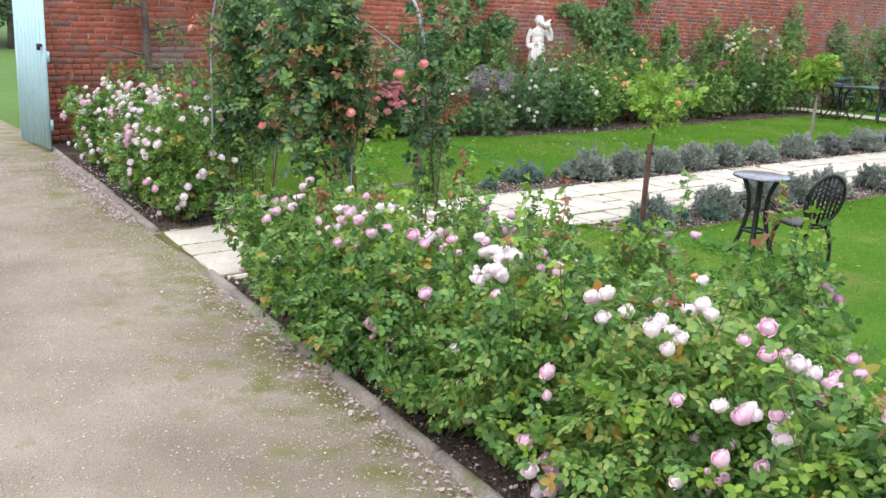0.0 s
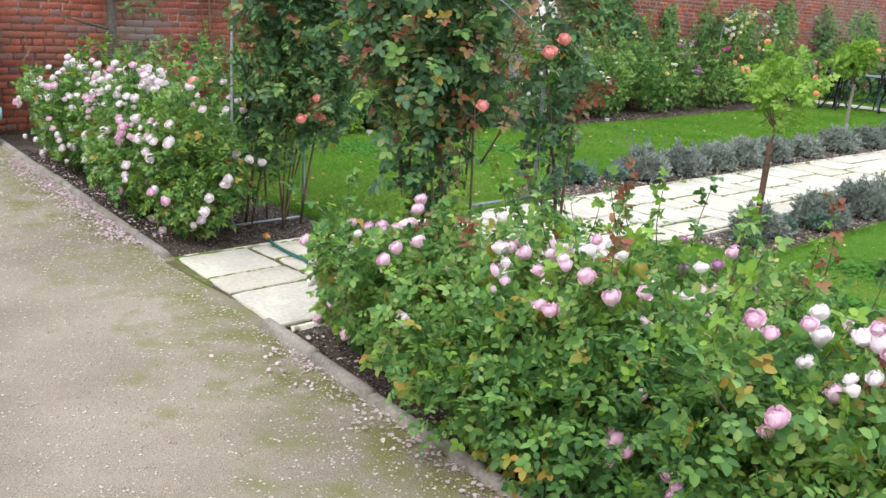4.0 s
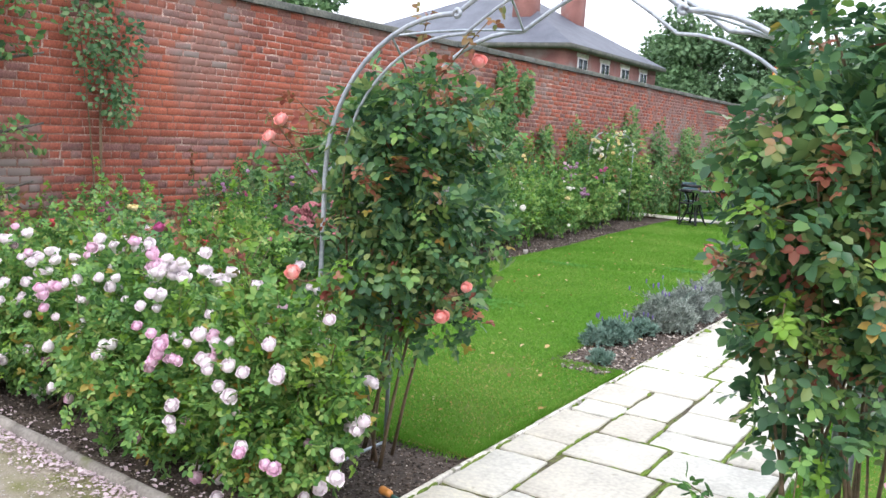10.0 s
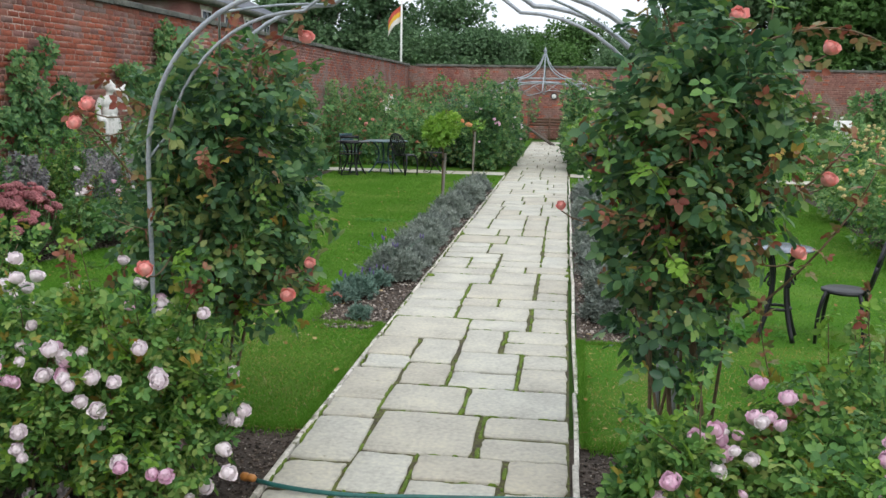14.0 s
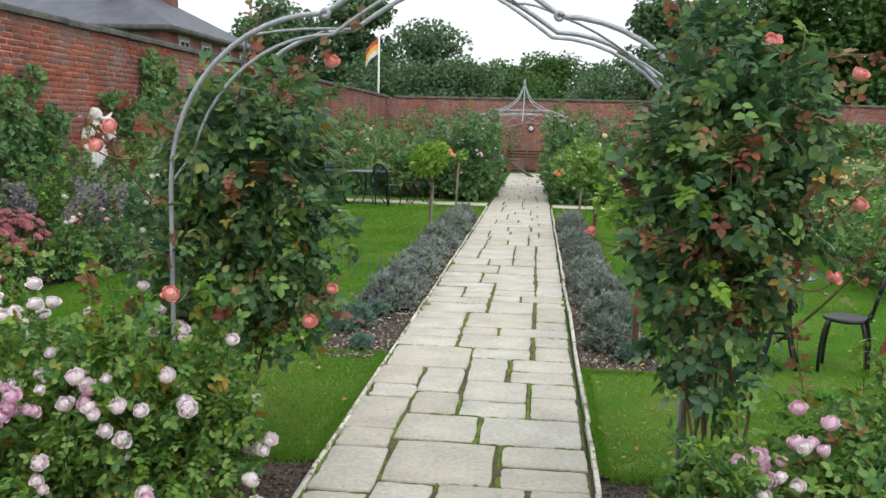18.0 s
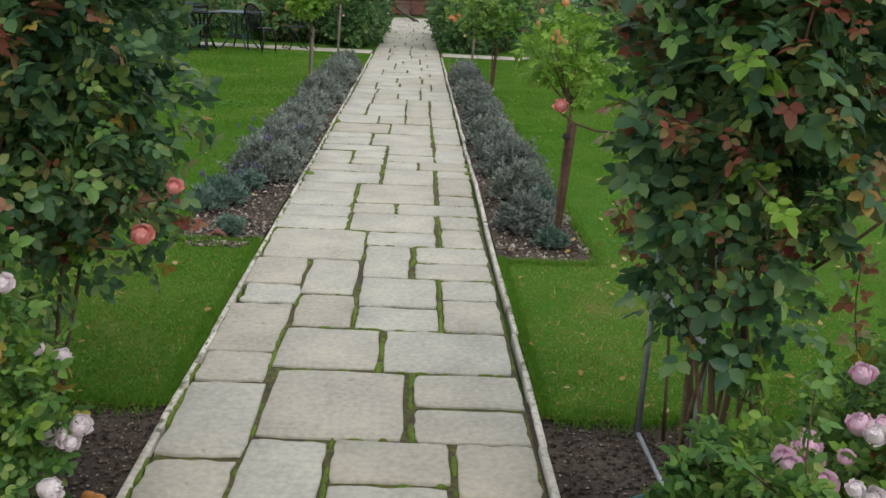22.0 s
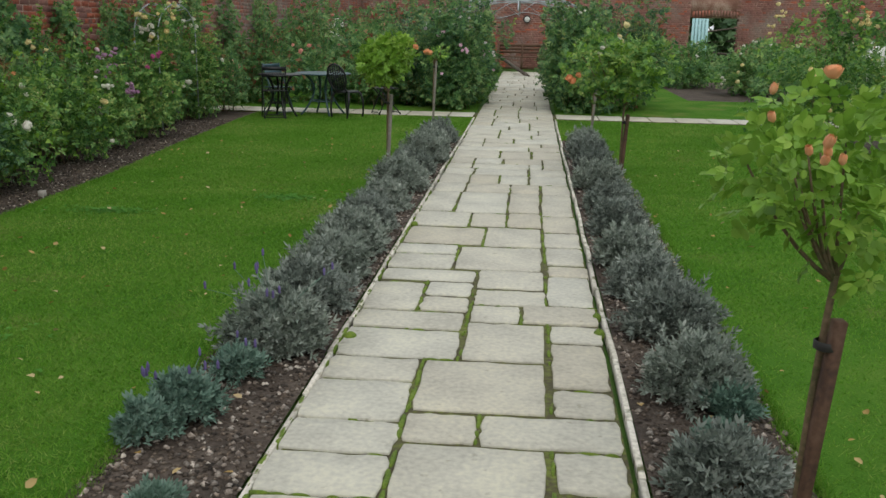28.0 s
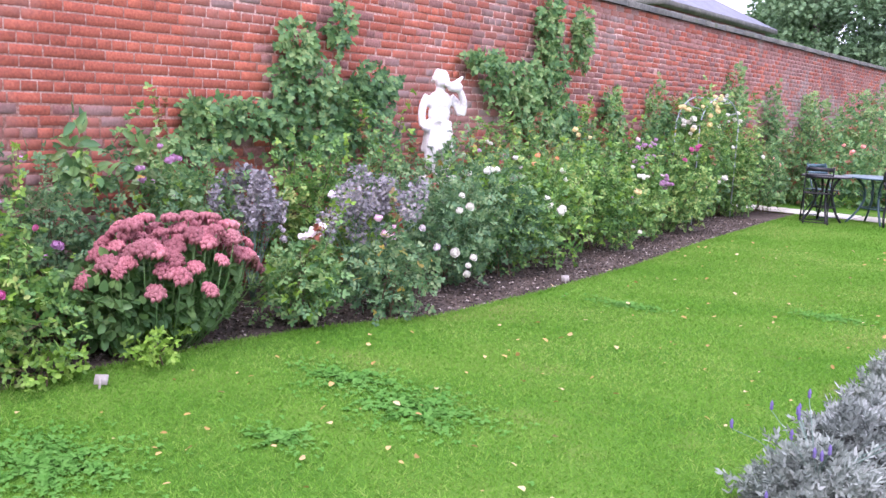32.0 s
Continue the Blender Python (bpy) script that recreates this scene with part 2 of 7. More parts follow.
M["tree_light"] = leafy("tree_leaves_light", [(0.048, 0.120, 0.032), (0.088, 0.192, 0.048), (0.144, 0.272, 0.072)], 0.3, 0.55)
M["lavender"] = leafy("lavender_leaves", [(0.14, 0.178, 0.148), (0.262, 0.31, 0.268), (0.44, 0.48, 0.435)], 3, 0.75, 0.12, 0.15)
M["lavender_dark"] = leafy("lavender_leaves_dark", [(0.110, 0.138, 0.118), (0.21, 0.25, 0.222), (0.37, 0.41, 0.38)], 3, 0.75, 0.12, 0.15)
M["lavender_green"] = leafy("lavender_leaves_young", [(0.085, 0.165, 0.125), (0.15, 0.25, 0.20), (0.23, 0.33, 0.275)], 3, 0.7, 0.1)
M["purple"] = leafy("lavender_flowers", [(0.13, 0.10, 0.26), (0.22, 0.18, 0.42)], 6, 0.7)
M["bluehead"] = leafy("blue_grey_seedheads", [(0.17, 0.168, 0.182), (0.28, 0.275, 0.30), (0.40, 0.36, 0.32)], 4, 0.8, 0.1)
M["sedum"] = surface("sedum_heads", [(0.24, 0.070, 0.078), (0.37, 0.130, 0.145), (0.49, 0.215, 0.22)], 5, 150, 0.9, 1.0, 0.008, vary=0.28)
M["sedum_leaf"] = leafy("sedum_leaves", [(0.05, 0.13, 0.045), (0.10, 0.215, 0.07), (0.17, 0.30, 0.09)], 3, 0.5)
M["stem"] = surface("rose_stems", [(0.075, 0.07, 0.03), (0.15, 0.105, 0.06), (0.21, 0.14, 0.09)], 6, 60, 0.8, 0.4, 0.003)
M["bark"] = surface("tree_bark", [(0.05, 0.042, 0.035), (0.10, 0.085, 0.07), (0.16, 0.14, 0.12)], 3, 30, 0.95, 0.8, 0.02)
M["stake"] = surface("stained_timber", [(0.045, 0.022, 0.014), (0.09, 0.045, 0.027), (0.13, 0.075, 0.05)], 6, 45, 0.8, 0.5, 0.004)
M["stake_grey"] = surface("weathered_timber", [(0.14, 0.13, 0.11), (0.24, 0.22, 0.19)], 6, 45, 0.9, 0.5, 0.004)
M["tie"] = surface("rubber_tie", [(0.012, 0.012, 0.012), (0.03, 0.03, 0.03)], 8, 60, 0.7, 0.1, 0.002)
M["steel"] = surface("galvanised_steel", [(0.25, 0.29, 0.33), (0.36, 0.40, 0.44), (0.46, 0.50, 0.53)], 7, 50, 0.5, 0.15, 0.002, metal=0.35)
M["iron"] = surface("black_iron", [(0.012, 0.013, 0.016), (0.028, 0.03, 0.035)], 9, 80, 0.42, 0.25, 0.002, metal=0.3)
M["iron_blue"] = surface("blue_green_iron", [(0.03, 0.07, 0.09), (0.06, 0.12, 0.14)], 9, 80, 0.42, 0.25, 0.002, metal=0.2)
M["tabletop"] = surface("wet_metal_top", [(0.10, 0.12, 0.16), (0.19, 0.22, 0.27), (0.30, 0.33, 0.38)], 5, 40, 0.25, 0.1, 0.002, metal=0.4)
M["gate"] = surface("blue_gate_paint", [(0.33, 0.57, 0.62), (0.38, 0.63, 0.68), (0.43, 0.68, 0.72)], 2, 30, 0.55, 0.12, 0.002, stain=(0.36, 0.50, 0.53), stain_scale=3)
M["statue"] = surface("white_stone", [(0.55, 0.54, 0.52), (0.72, 0.71, 0.69), (0.82, 0.81, 0.79)], 5, 50, 0.8, 0.4, 0.004, stain=(0.35, 0.36, 0.32), stain_scale=5, stain_at=0.6)
M["slate"] = surface("roof_slate", [(0.055, 0.065, 0.088), (0.085, 0.097, 0.125), (0.12, 0.132, 0.16)], 1.5, 20, 0.6, 0.3, 0.01, vary=0.12, island=True)
M["white"] = surface("white_paint", [(0.70, 0.70, 0.69), (0.80, 0.80, 0.79)], 4, 40, 0.5, 0.05, 0.001)
M["glass"] = surface("window_glass", [(0.05, 0.06, 0.075), (0.10, 0.115, 0.14)], 2, 10, 0.08, 0.0)
M["wood"] = surface("bench_wood", [(0.07, 0.035, 0.02), (0.13, 0.07, 0.04)], 4, 40, 0.75, 0.4, 0.004)
M["hose"] = surface("green_hose", [(0.012, 0.09, 0.085), (0.025, 0.15, 0.135)], 9, 60, 0.45, 0.05, 0.001)
M["orange"] = surface("orange_plastic", [(0.50, 0.19, 0.04), (0.66, 0.30, 0.09)], 9, 60, 0.4, 0.05, 0.001)
M["terracotta"] = surface("pale_tag", [(0.24, 0.225, 0.20), (0.34, 0.32, 0.29)], 9, 60, 0.6, 0.1, 0.001)
M["flag_red"] = surface("flag_red", [(0.50, 0.07, 0.05), (0.62, 0.13, 0.09)], 3, 40, 0.8, 0.1, 0.002)
M["flag_white"] = surface("flag_white", [(0.66, 0.63, 0.58), (0.78, 0.76, 0.72)], 3, 40, 0.8, 0.1, 0.002)
M["flag_yellow"] = surface("flag_yellow", [(0.75, 0.42, 0.04), (0.85, 0.55, 0.09)], 3, 40, 0.8, 0.1, 0.002)
M["stone_chip"] = surface("bed_pebbles", [(0.12, 0.095, 0.078), (0.25, 0.21, 0.18), (0.48, 0.44, 0.39)], 8, 80, 0.75, 0.2, 0.002, vary=0.65, island=True)
M["petal"] = leafy("fallen_petals", [(0.55, 0.42, 0.46), (0.72, 0.62, 0.65)], 4, 0.7, 0.2)
M["litter"] = leafy("fallen_leaves", [(0.24, 0.15, 0.04), (0.45, 0.30, 0.10), (0.60, 0.50, 0.32)], 4, 0.7, 0.2)
for nm, cols in (("pink", [(0.91, 0.60, 0.76), (0.93, 0.72, 0.84), (0.95, 0.85, 0.92)]), ("blush", [(0.95, 0.86, 0.90), (0.97, 0.94, 0.95)]), ("white_rose", [(0.80, 0.78, 0.70), (0.90, 0.89, 0.85)]),
                 ("coral", [(0.94, 0.38, 0.35), (0.95, 0.52, 0.47), (0.96, 0.68, 0.61)]), ("apricot", [(0.88, 0.40, 0.20), (0.92, 0.56, 0.34)]), ("red_rose", [(0.60, 0.06, 0.08), (0.72, 0.14, 0.15)]),
                 ("magenta", [(0.52, 0.08, 0.26), (0.68, 0.22, 0.42)]), ("mauve", [(0.50, 0.26, 0.46), (0.66, 0.44, 0.60)]), ("yellow_rose", [(0.86, 0.72, 0.36), (0.90, 0.83, 0.58)])):
    M[nm] = leafy("petals_" + nm, cols, 25, 0.6, 0.1)


# ---- mesh helpers ----
def np_mesh(name, V, F, mat, smooth=False):
    V, F = np.asarray(V, dtype=np.float32), np.asarray(F, dtype=np.int32)
    me = bpy.data.meshes.new(name)
    k = F.shape[1]
    me.vertices.add(len(V))
    me.vertices.foreach_set("co", V.ravel())
    me.loops.add(F.size)
    me.loops.foreach_set("vertex_index", F.ravel())
    me.polygons.add(len(F))
    me.polygons.foreach_set("loop_start", np.arange(0, F.size, k, dtype=np.int32))
    me.polygons.foreach_set("loop_total", np.full(len(F), k, dtype=np.int32))
    me.update(calc_edges=True)
    me.validate()
    if smooth:
        me.polygons.foreach_set("use_smooth", np.ones(len(F), dtype=bool))
    me.materials.append(mat)
    return me


def join(pieces):
    V, F, k = [], [], 0
    for v, f in pieces:
        V.append(v)
        F.append(np.asarray(f) + k)
        k += len(v)
    return np.concatenate(V), np.concatenate(F)


def box(x0, y0, z0, x1, y1, z1):
    V = np.array([(x, y, z) for z in (z0, z1) for y in (y0, y1) for x in (x0, x1)], dtype=float)
    return V, np.array([(0, 2, 3, 1), (4, 5, 7, 6), (0, 1, 5, 4), (2, 6, 7, 3), (0, 4, 6, 2), (1, 3, 7, 5)])


def slab_box(sx, sy, sz, b):
    """A block centred in plan, its top at z = 0, with a chamfer b round the top."""
    hx, hy = sx / 2, sy / 2
    V = [(s * hx, t * hy, -sz) for s, t in ((-1, -1), (1, -1), (1, 1), (-1, 1))]
    V += [(s * hx, t * hy, -b) for s, t in ((-1, -1), (1, -1), (1, 1), (-1, 1))]
    V += [(s * (hx - b), t * (hy - b), 0) for s, t in ((-1, -1), (1, -1), (1, 1), (-1, 1))]
    F = [(8, 9, 10, 11)] + [(i, (i + 1) % 4, 4 + (i + 1) % 4, 4 + i) for i in range(4)] + [(4 + i, 4 + (i + 1) % 4, 8 + (i + 1) % 4, 8 + i) for i in range(4)]
    return np.array(V, dtype=float), np.array(F)


def rough_slab(w, d, h, b):
    """A slab with hand-cut wavy sides, its top at z = 0."""
    n = 6
    ring = [(-1 + 2 * i / n, -1) for i in range(n)] + [(1, -1 + 2 * i / n) for i in range(n)] + [(1 - 2 * i / n, 1) for i in range(n)] + [(-1, 1 - 2 * i / n) for i in range(n)]
    R = np.array(ring) * np.array([w / 2, d / 2]) + rng.normal(0, 0.0038, (4 * n, 2))
    R[::n] *= 1 - 0.012 / max(w, d)
    m = len(R)
    I = R * np.array([1 - 2 * b / w, 1 - 2 * b / d])
    z = rng.normal(0, 0.0012, m)
    V = np.vstack([np.column_stack([R, np.full(m, -h)]), np.column_stack([R, np.full(m, -b * 0.8)]), np.column_stack([I, z]), [(0, 0, 0.001)]])
    F = [(i, (i + 1) % m, m + (i + 1) % m, m + i) for i in range(m)] + [(m + i, m + (i + 1) % m, 2 * m + (i + 1) % m, 2 * m + i) for i in range(m)] + [(3 * m, 2 * m + i, 2 * m + i + 1, 2 * m + (i + 2) % m) for i in range(0, m, 2)]
    return V, np.array(F)


def tube(pts, r0, r1=None, sides=6):
    p = np.asarray(pts, dtype=float)
    r = np.linspace(r0, r0 if r1 is None else r1, len(p))
    d = np.gradient(p, axis=0)
    d /= np.linalg.norm(d, axis=1)[:, None] + 1e-9
    u = np.cross(d, np.eye(3)[int(np.abs(d).max(axis=0).argmin())])
    u /= np.linalg.norm(u, axis=1)[:, None] + 1e-9
    w = np.cross(d, u)
    a = np.arange(sides) * 2 * np.pi / sides
    V = p[:, None] + r[:, None, None] * (np.cos(a)[None, :, None] * u[:, None] + np.sin(a)[None, :, None] * w[:, None])
    F = []
    for i in range(len(p) - 1):
        for j in range(sides):
            k = (j + 1) % sides
            F.append((i * sides + j, i * sides + k, (i + 1) * sides + k, (i + 1) * sides + j))
    n = V.reshape(-1, 3)
    base = len(n)
    n = np.vstack([n, p[0], p[-1]])
    for j in range(0, sides, 2):
        F.append((base, (j + 2) % sides, (j + 1) % sides, j))
        q = (len(p) - 1) * sides
        F.append((base + 1, q + j, q + (j + 1) % sides, q + (j + 2) % sides))
    return n, np.array(F)


def bez(a, b, c, n=8):
    t = np.linspace(0, 1, n)[:, None]
    a, b, c = (np.asarray(v, dtype=float) for v in (a, b, c))
    return (1 - t) ** 2 * a + 2 * t * (1 - t) * b + t ** 2 * c


def lathe(profile, n=16):
    """A round body about z from (radius, height) pairs."""
    p = np.asarray(profile, dtype=float)
    a = np.arange(n) * 2 * np.pi / n
    V = np.stack([np.outer(p[:, 0], np.cos(a)), np.outer(p[:, 0], np.sin(a)), np.repeat(p[:, 1:2], n, 1)], -1).reshape(-1, 3)
    F = [(i * n + j, i * n + (j + 1) % n, (i + 1) * n + (j + 1) % n, (i + 1) * n + j) for i in range(len(p) - 1) for j in range(n)]
    return V, np.array(F)


def thing(name, label, category, at=(0, 0, 0), group="", kind="", rz=0.0):
    ob = new(name)
    ob.matrix_basis = pose(*at, 0, 0, rz)
    ob.empty_display_size = 0.1
    return tagged(ob, label, category, group, kind)


def part(name, mesh, parent, label="", at=(0, 0, 0), rot=(0, 0, 0), kind=""):
    ob = new(name, mesh)
    ob.parent = parent
    if parent.parent is None:
        ob.matrix_parent_inverse = parent.matrix_basis.inverted()
    ob.matrix_basis = pose(*at, *rot)
    if label or kind:
        tagged(ob, label, "", "", kind)
    return ob


def solid(name, VF, mat, label, category, kind="", smooth=False, group=""):
    return tagged(new(name, np_mesh(name, *VF, mat, smooth)), label, category, group, kind)


# ---- leaves and flowers ----
LEAFLET = np.array([(0, 0, 0), (0.28, 0.33, 0.07), (0.7, 0.29, 0.03), (1, 0, -0.12), (0.7, -0.29, 0.03), (0.28, -0.33, 0.07)], dtype=float)
LEAF_F = np.array([(0, 1, 2, 3), (0, 3, 4, 5)])


def leaflets(spec):
    """A compound leaf of leaflets: (along, angle, length) each, in a unit leaf."""
    out = []
    for along, ang, ln in spec:
        c, s = math.cos(radians(ang)), math.sin(radians(ang))
        v = LEAFLET * ln
        out.append((np.stack([along + c * v[:, 0] - s * v[:, 1], s * v[:, 0] + c * v[:, 1], v[:, 2] - 0.12 * along], 1), LEAF_F))
    return join(out)


ROSE5 = leaflets([(0.52, 0, 0.55), (0.5, 62, 0.46), (0.5, -62, 0.46), (0.22, 70, 0.38), (0.22, -70, 0.38)])
ROSE3 = leaflets([(0.42, 0, 0.6), (0.36, 78, 0.5), (0.36, -78, 0.5)])
ROSE5B = leaflets([(0.6, 0, 0.52), (0.55, 78, 0.46), (0.55, -78, 0.46), (0.18, 80, 0.4), (0.18, -80, 0.4)])
SINGLE = (LEAFLET.copy(), LEAF_F)
NARROW = (LEAFLET * np.array([1, 0.6, 1]), LEAF_F)
VINE = leaflets([(0.25, 0, 0.75), (0.2, 75, 0.6), (0.2, -75, 0.6), (0.15, 140, 0.45), (0.15, -140, 0.45)])
NEEDLE = (np.array([(0, -0.05, 0), (0, 0.05, 0), (0.6, 0.06, 0.03), (1, 0, 0)], dtype=float), np.array([(0, 1, 2, 3)]))
SPRIG = join([(np.stack([0.25 * i + 0.45 * NEEDLE[0][:, 0] * math.cos(t), 0.45 * NEEDLE[0][:, 0] * math.sin(t) * math.cos(p) + 1.8 * NEEDLE[0][:, 1] * math.sin(p + 1), 0.45 * NEEDLE[0][:, 0] * math.sin(t) * math.sin(p) + 1.8 * NEEDLE[0][:, 1] * math.cos(p + 1)], 1), NEEDLE[1]) for i, t, p in ((0, 0.9, 0.3), (0, 0.9, 2.4), (0, 0.9, 4.4), (1, 0.75, 1.2), (1, 0.75, 3.4), (1, 0.75, 5.4), (2, 0.35, 0.5), (2, 0.35, 3.6))])
CLUMP = leaflets([(0.0, a, 0.6) for a in (0, 72, 144, 216, 288)])


def scatter(template, C, A, size, roll=0.5, face=(0, 0, 1)):
    """Copies of a leaf at the places C, pointing along A, as one mesh's vertices and faces."""
    T, F = template
    n = len(C)
    A = A / (np.linalg.norm(A, axis=1)[:, None] + 1e-9)
    up = np.asarray(face, dtype=float) + rng.normal(0, roll, (n, 3))
    S = np.cross(up, A)
    S /= np.linalg.norm(S, axis=1)[:, None] + 1e-9
    N = np.cross(A, S)
    s = np.broadcast_to(np.asarray(size, dtype=float), (n,))[:, None, None]
    V = C[:, None] + s * (T[None, :, 0:1] * A[:, None] + T[None, :, 1:2] * S[:, None] + T[None, :, 2:3] * N[:, None])
    G = F[None] + (np.arange(n) * len(T))[:, None, None]
    return V.reshape(-1, 3), G.reshape(-1, F.shape[1])


def in_blobs(n, blobs, inner=0.45):
    """Random places and outward ways in a heap of squashed balls (x, y, z, rx, ry, rz)."""
    B = np.asarray(blobs, dtype=float)
    w = B[:, 3] * B[:, 4] + B[:, 3] * B[:, 5]
    k = rng.choice(len(B), n, p=w / w.sum())
    d = rng.normal(size=(n, 3))
    d /= np.linalg.norm(d, axis=1)[:, None]
    r = inner + (1 - inner) * rng.random(n) ** 0.55
    r *= 1 + 0.14 * np.sin(d[:, 0] * 5 + k) * np.cos(d[:, 1] * 4 + 2 * k)
    P = B[k, :3] + d * B[k, 3:6] * r[:, None]
    ok = P[:, 2] > 0.04
    return P[ok], d[ok]


def leaf_mesh(name, n, blobs, size, mat, template=ROSE5, droop=0.0, inner=0.45, spread=0.7, face=None):
    P, d = in_blobs(n, blobs, inner)
    A = d + rng.normal(0, spread, d.shape) + np.array([0, 0, 0.15 - droop])
    return np_mesh(name, *scatter(template, P, A, size * rng.uniform(0.7, 1.25, len(P)), 0.5, d * 0.7 + np.array([0, 0, 0.8]) if face is None else face), mat)


def petal_patch(az, half, shell, lo, hi, flare, g):
    """One cupped petal: a patch of a ball from the polar angle lo (below) up to hi, its rim turned out."""
    V = []
    for i, u in enumerate((0.0, 0.35, 0.7, 1.0)):
        th = radians(lo + (hi - lo) * u)
        rad = shell * (1 + flare * u ** 3)
        for q in (-1, -0.4, 0.4, 1):
            ph = az + half * q * (0.55 + 0.6 * u if u < 0.9 else 0.8)
            tip = th + (0.16 * q * q + g.normal(0, 0.09) if i == 3 else 0)
            r = rad * (1 - 0.05 * q * q) + g.normal(0, 0.07 if i == 3 else 0.025)
            V.append((r * math.sin(tip) * math.cos(ph), r * math.sin(tip) * math.sin(ph), r * math.cos(tip)))
    return np.array(V), np.array([(4 * i + j, 4 * i + j + 1, 4 * i + j + 5, 4 * i + j + 4) for i in range(3) for j in range(3)])


def bloom_mesh(name, r, mats, seed, open_=1.0):
    """A full double rose: a packed heart inside rings of cupped petals that open outward."""
    g = np.random.default_rng(seed)
    heart = lathe([(0.02, -0.62), (0.42, -0.45), (0.62, -0.1), (0.62, 0.2), (0.48, 0.42), (0.3, 0.46), (0.12, 0.4), (0.01, 0.38)], 10)
    P = [heart]
    for cnt, half, shell, hi, flare in ((4, 0.6, 0.56, 12, 0.1), (5, 0.55, 0.66, 24 * open_, 0.12), (6, 0.5, 0.74, 36 * open_, 0.14), (6, 0.55, 0.8, 52 * open_, 0.2), (6, 0.58, 0.85, 72 * open_, 0.32)):
        turn = g.uniform(0, 6.28)
        for i in range(cnt):
            P.append(petal_patch(turn + 6.2832 * i / cnt + g.normal(0, 0.1), half, shell * g.uniform(0.96, 1.04), 158, max(8, hi + g.normal(0, 6)), flare * g.uniform(0.5, 1.4), g))
    V, F = join(P)
    first = [0] + [len(heart[0]) + 16 * i for i in range(len(P) - 1)]
    F = np.vstack([F, [(len(V), k, k + 1, k + 2) for k in first]])
    return np_mesh(name, np.vstack([V, [(0, 0, -0.7)]]) * r, F, mats)


BLOOMS = {}
for nm in ("pink", "blush", "white_rose", "coral", "apricot", "red_rose", "magenta", "mauve", "yellow_rose"):
    BLOOMS[nm] = [bloom_mesh("bloom", 1.0, M[nm], 3 + i, o) for i, o in enumerate((1.0, 0.75, 1.2, 0.3))]


def one_bloom(parent, colour, at, way, size):
    ob = new("bloom", BLOOMS[colour][3 if size < 0.019 else int(rng.integers(3))])
    ob.parent = parent
    ob.matrix_parent_inverse = parent.matrix_basis.inverted()
    ob.matrix_basis = Matrix.LocRotScale(Vector(at), Vector(way).to_track_quat("Z", "Y"), (size, size, size * (1.5 if size < 0.019 else 1.0)))


def add_blooms(parent, colour, n, blobs, size, low=0.0, toward=(0, 0, 0)):
    """n separate flowers on the skin of the heap, in twos and threes."""
    P, d = in_blobs(n * 40, blobs, 0.96)
    B = np.asarray(blobs, dtype=float)
    near = np.linalg.norm((P[:, None] - B[None, :, :3]) / B[None, :, 3:6], axis=2).min(axis=1)
    ok = (P[:, 2] > low) & (d @ np.array(toward) + 0.4 * d[:, 2] > 0.1) & (near > 0.93)
    P, d = P[ok], d[ok]
    made, i = 0, 0
    while made < n and i < len(P):
        for k in range(min(n - made, int(rng.choice([1, 1, 2, 3, 4, 5])))):
            at = P[i] + d[i] * rng.uniform(0.03, 0.075) + (rng.normal(0, size * 1.9, 3) if k else 0)
            if at[1] < kerb_y(at[0]) - 0.03 + 0.1 * (at[2] < 0.2):
                continue
            one_bloom(parent, colour, at, d[i] + np.array(toward) * 0.8 + np.array([0, 0, 1.0]) + rng.normal(0, 0.35, 3), size * rng.uniform(0.7, 1.2))
            made += 1
        i += 1


def stems(foot, blobs, n, r, reach=0.8):
    """Canes from the foot up into the heap."""
    out = []
    B = np.asarray(blobs, dtype=float)
    for i in range(n):
        b = B[int(rng.integers(len(B)))]
        d = rng.normal(size=3)
        d /= np.linalg.norm(d)
        tip = b[:3] + d * b[3:6] * reach
        tip[2] = max(tip[2], 0.15)
        base = np.array([foot[0] + rng.normal(0, foot[2]), foot[1] + rng.normal(0, foot[2]), 0.0])
        mid = (base * 0.6 + tip * 0.4) + np.array([0, 0, 0.25 * tip[2]])
        out.append(tube(bez(base, mid, tip, 6), r, r * 0.4, 5))
    return join(out)


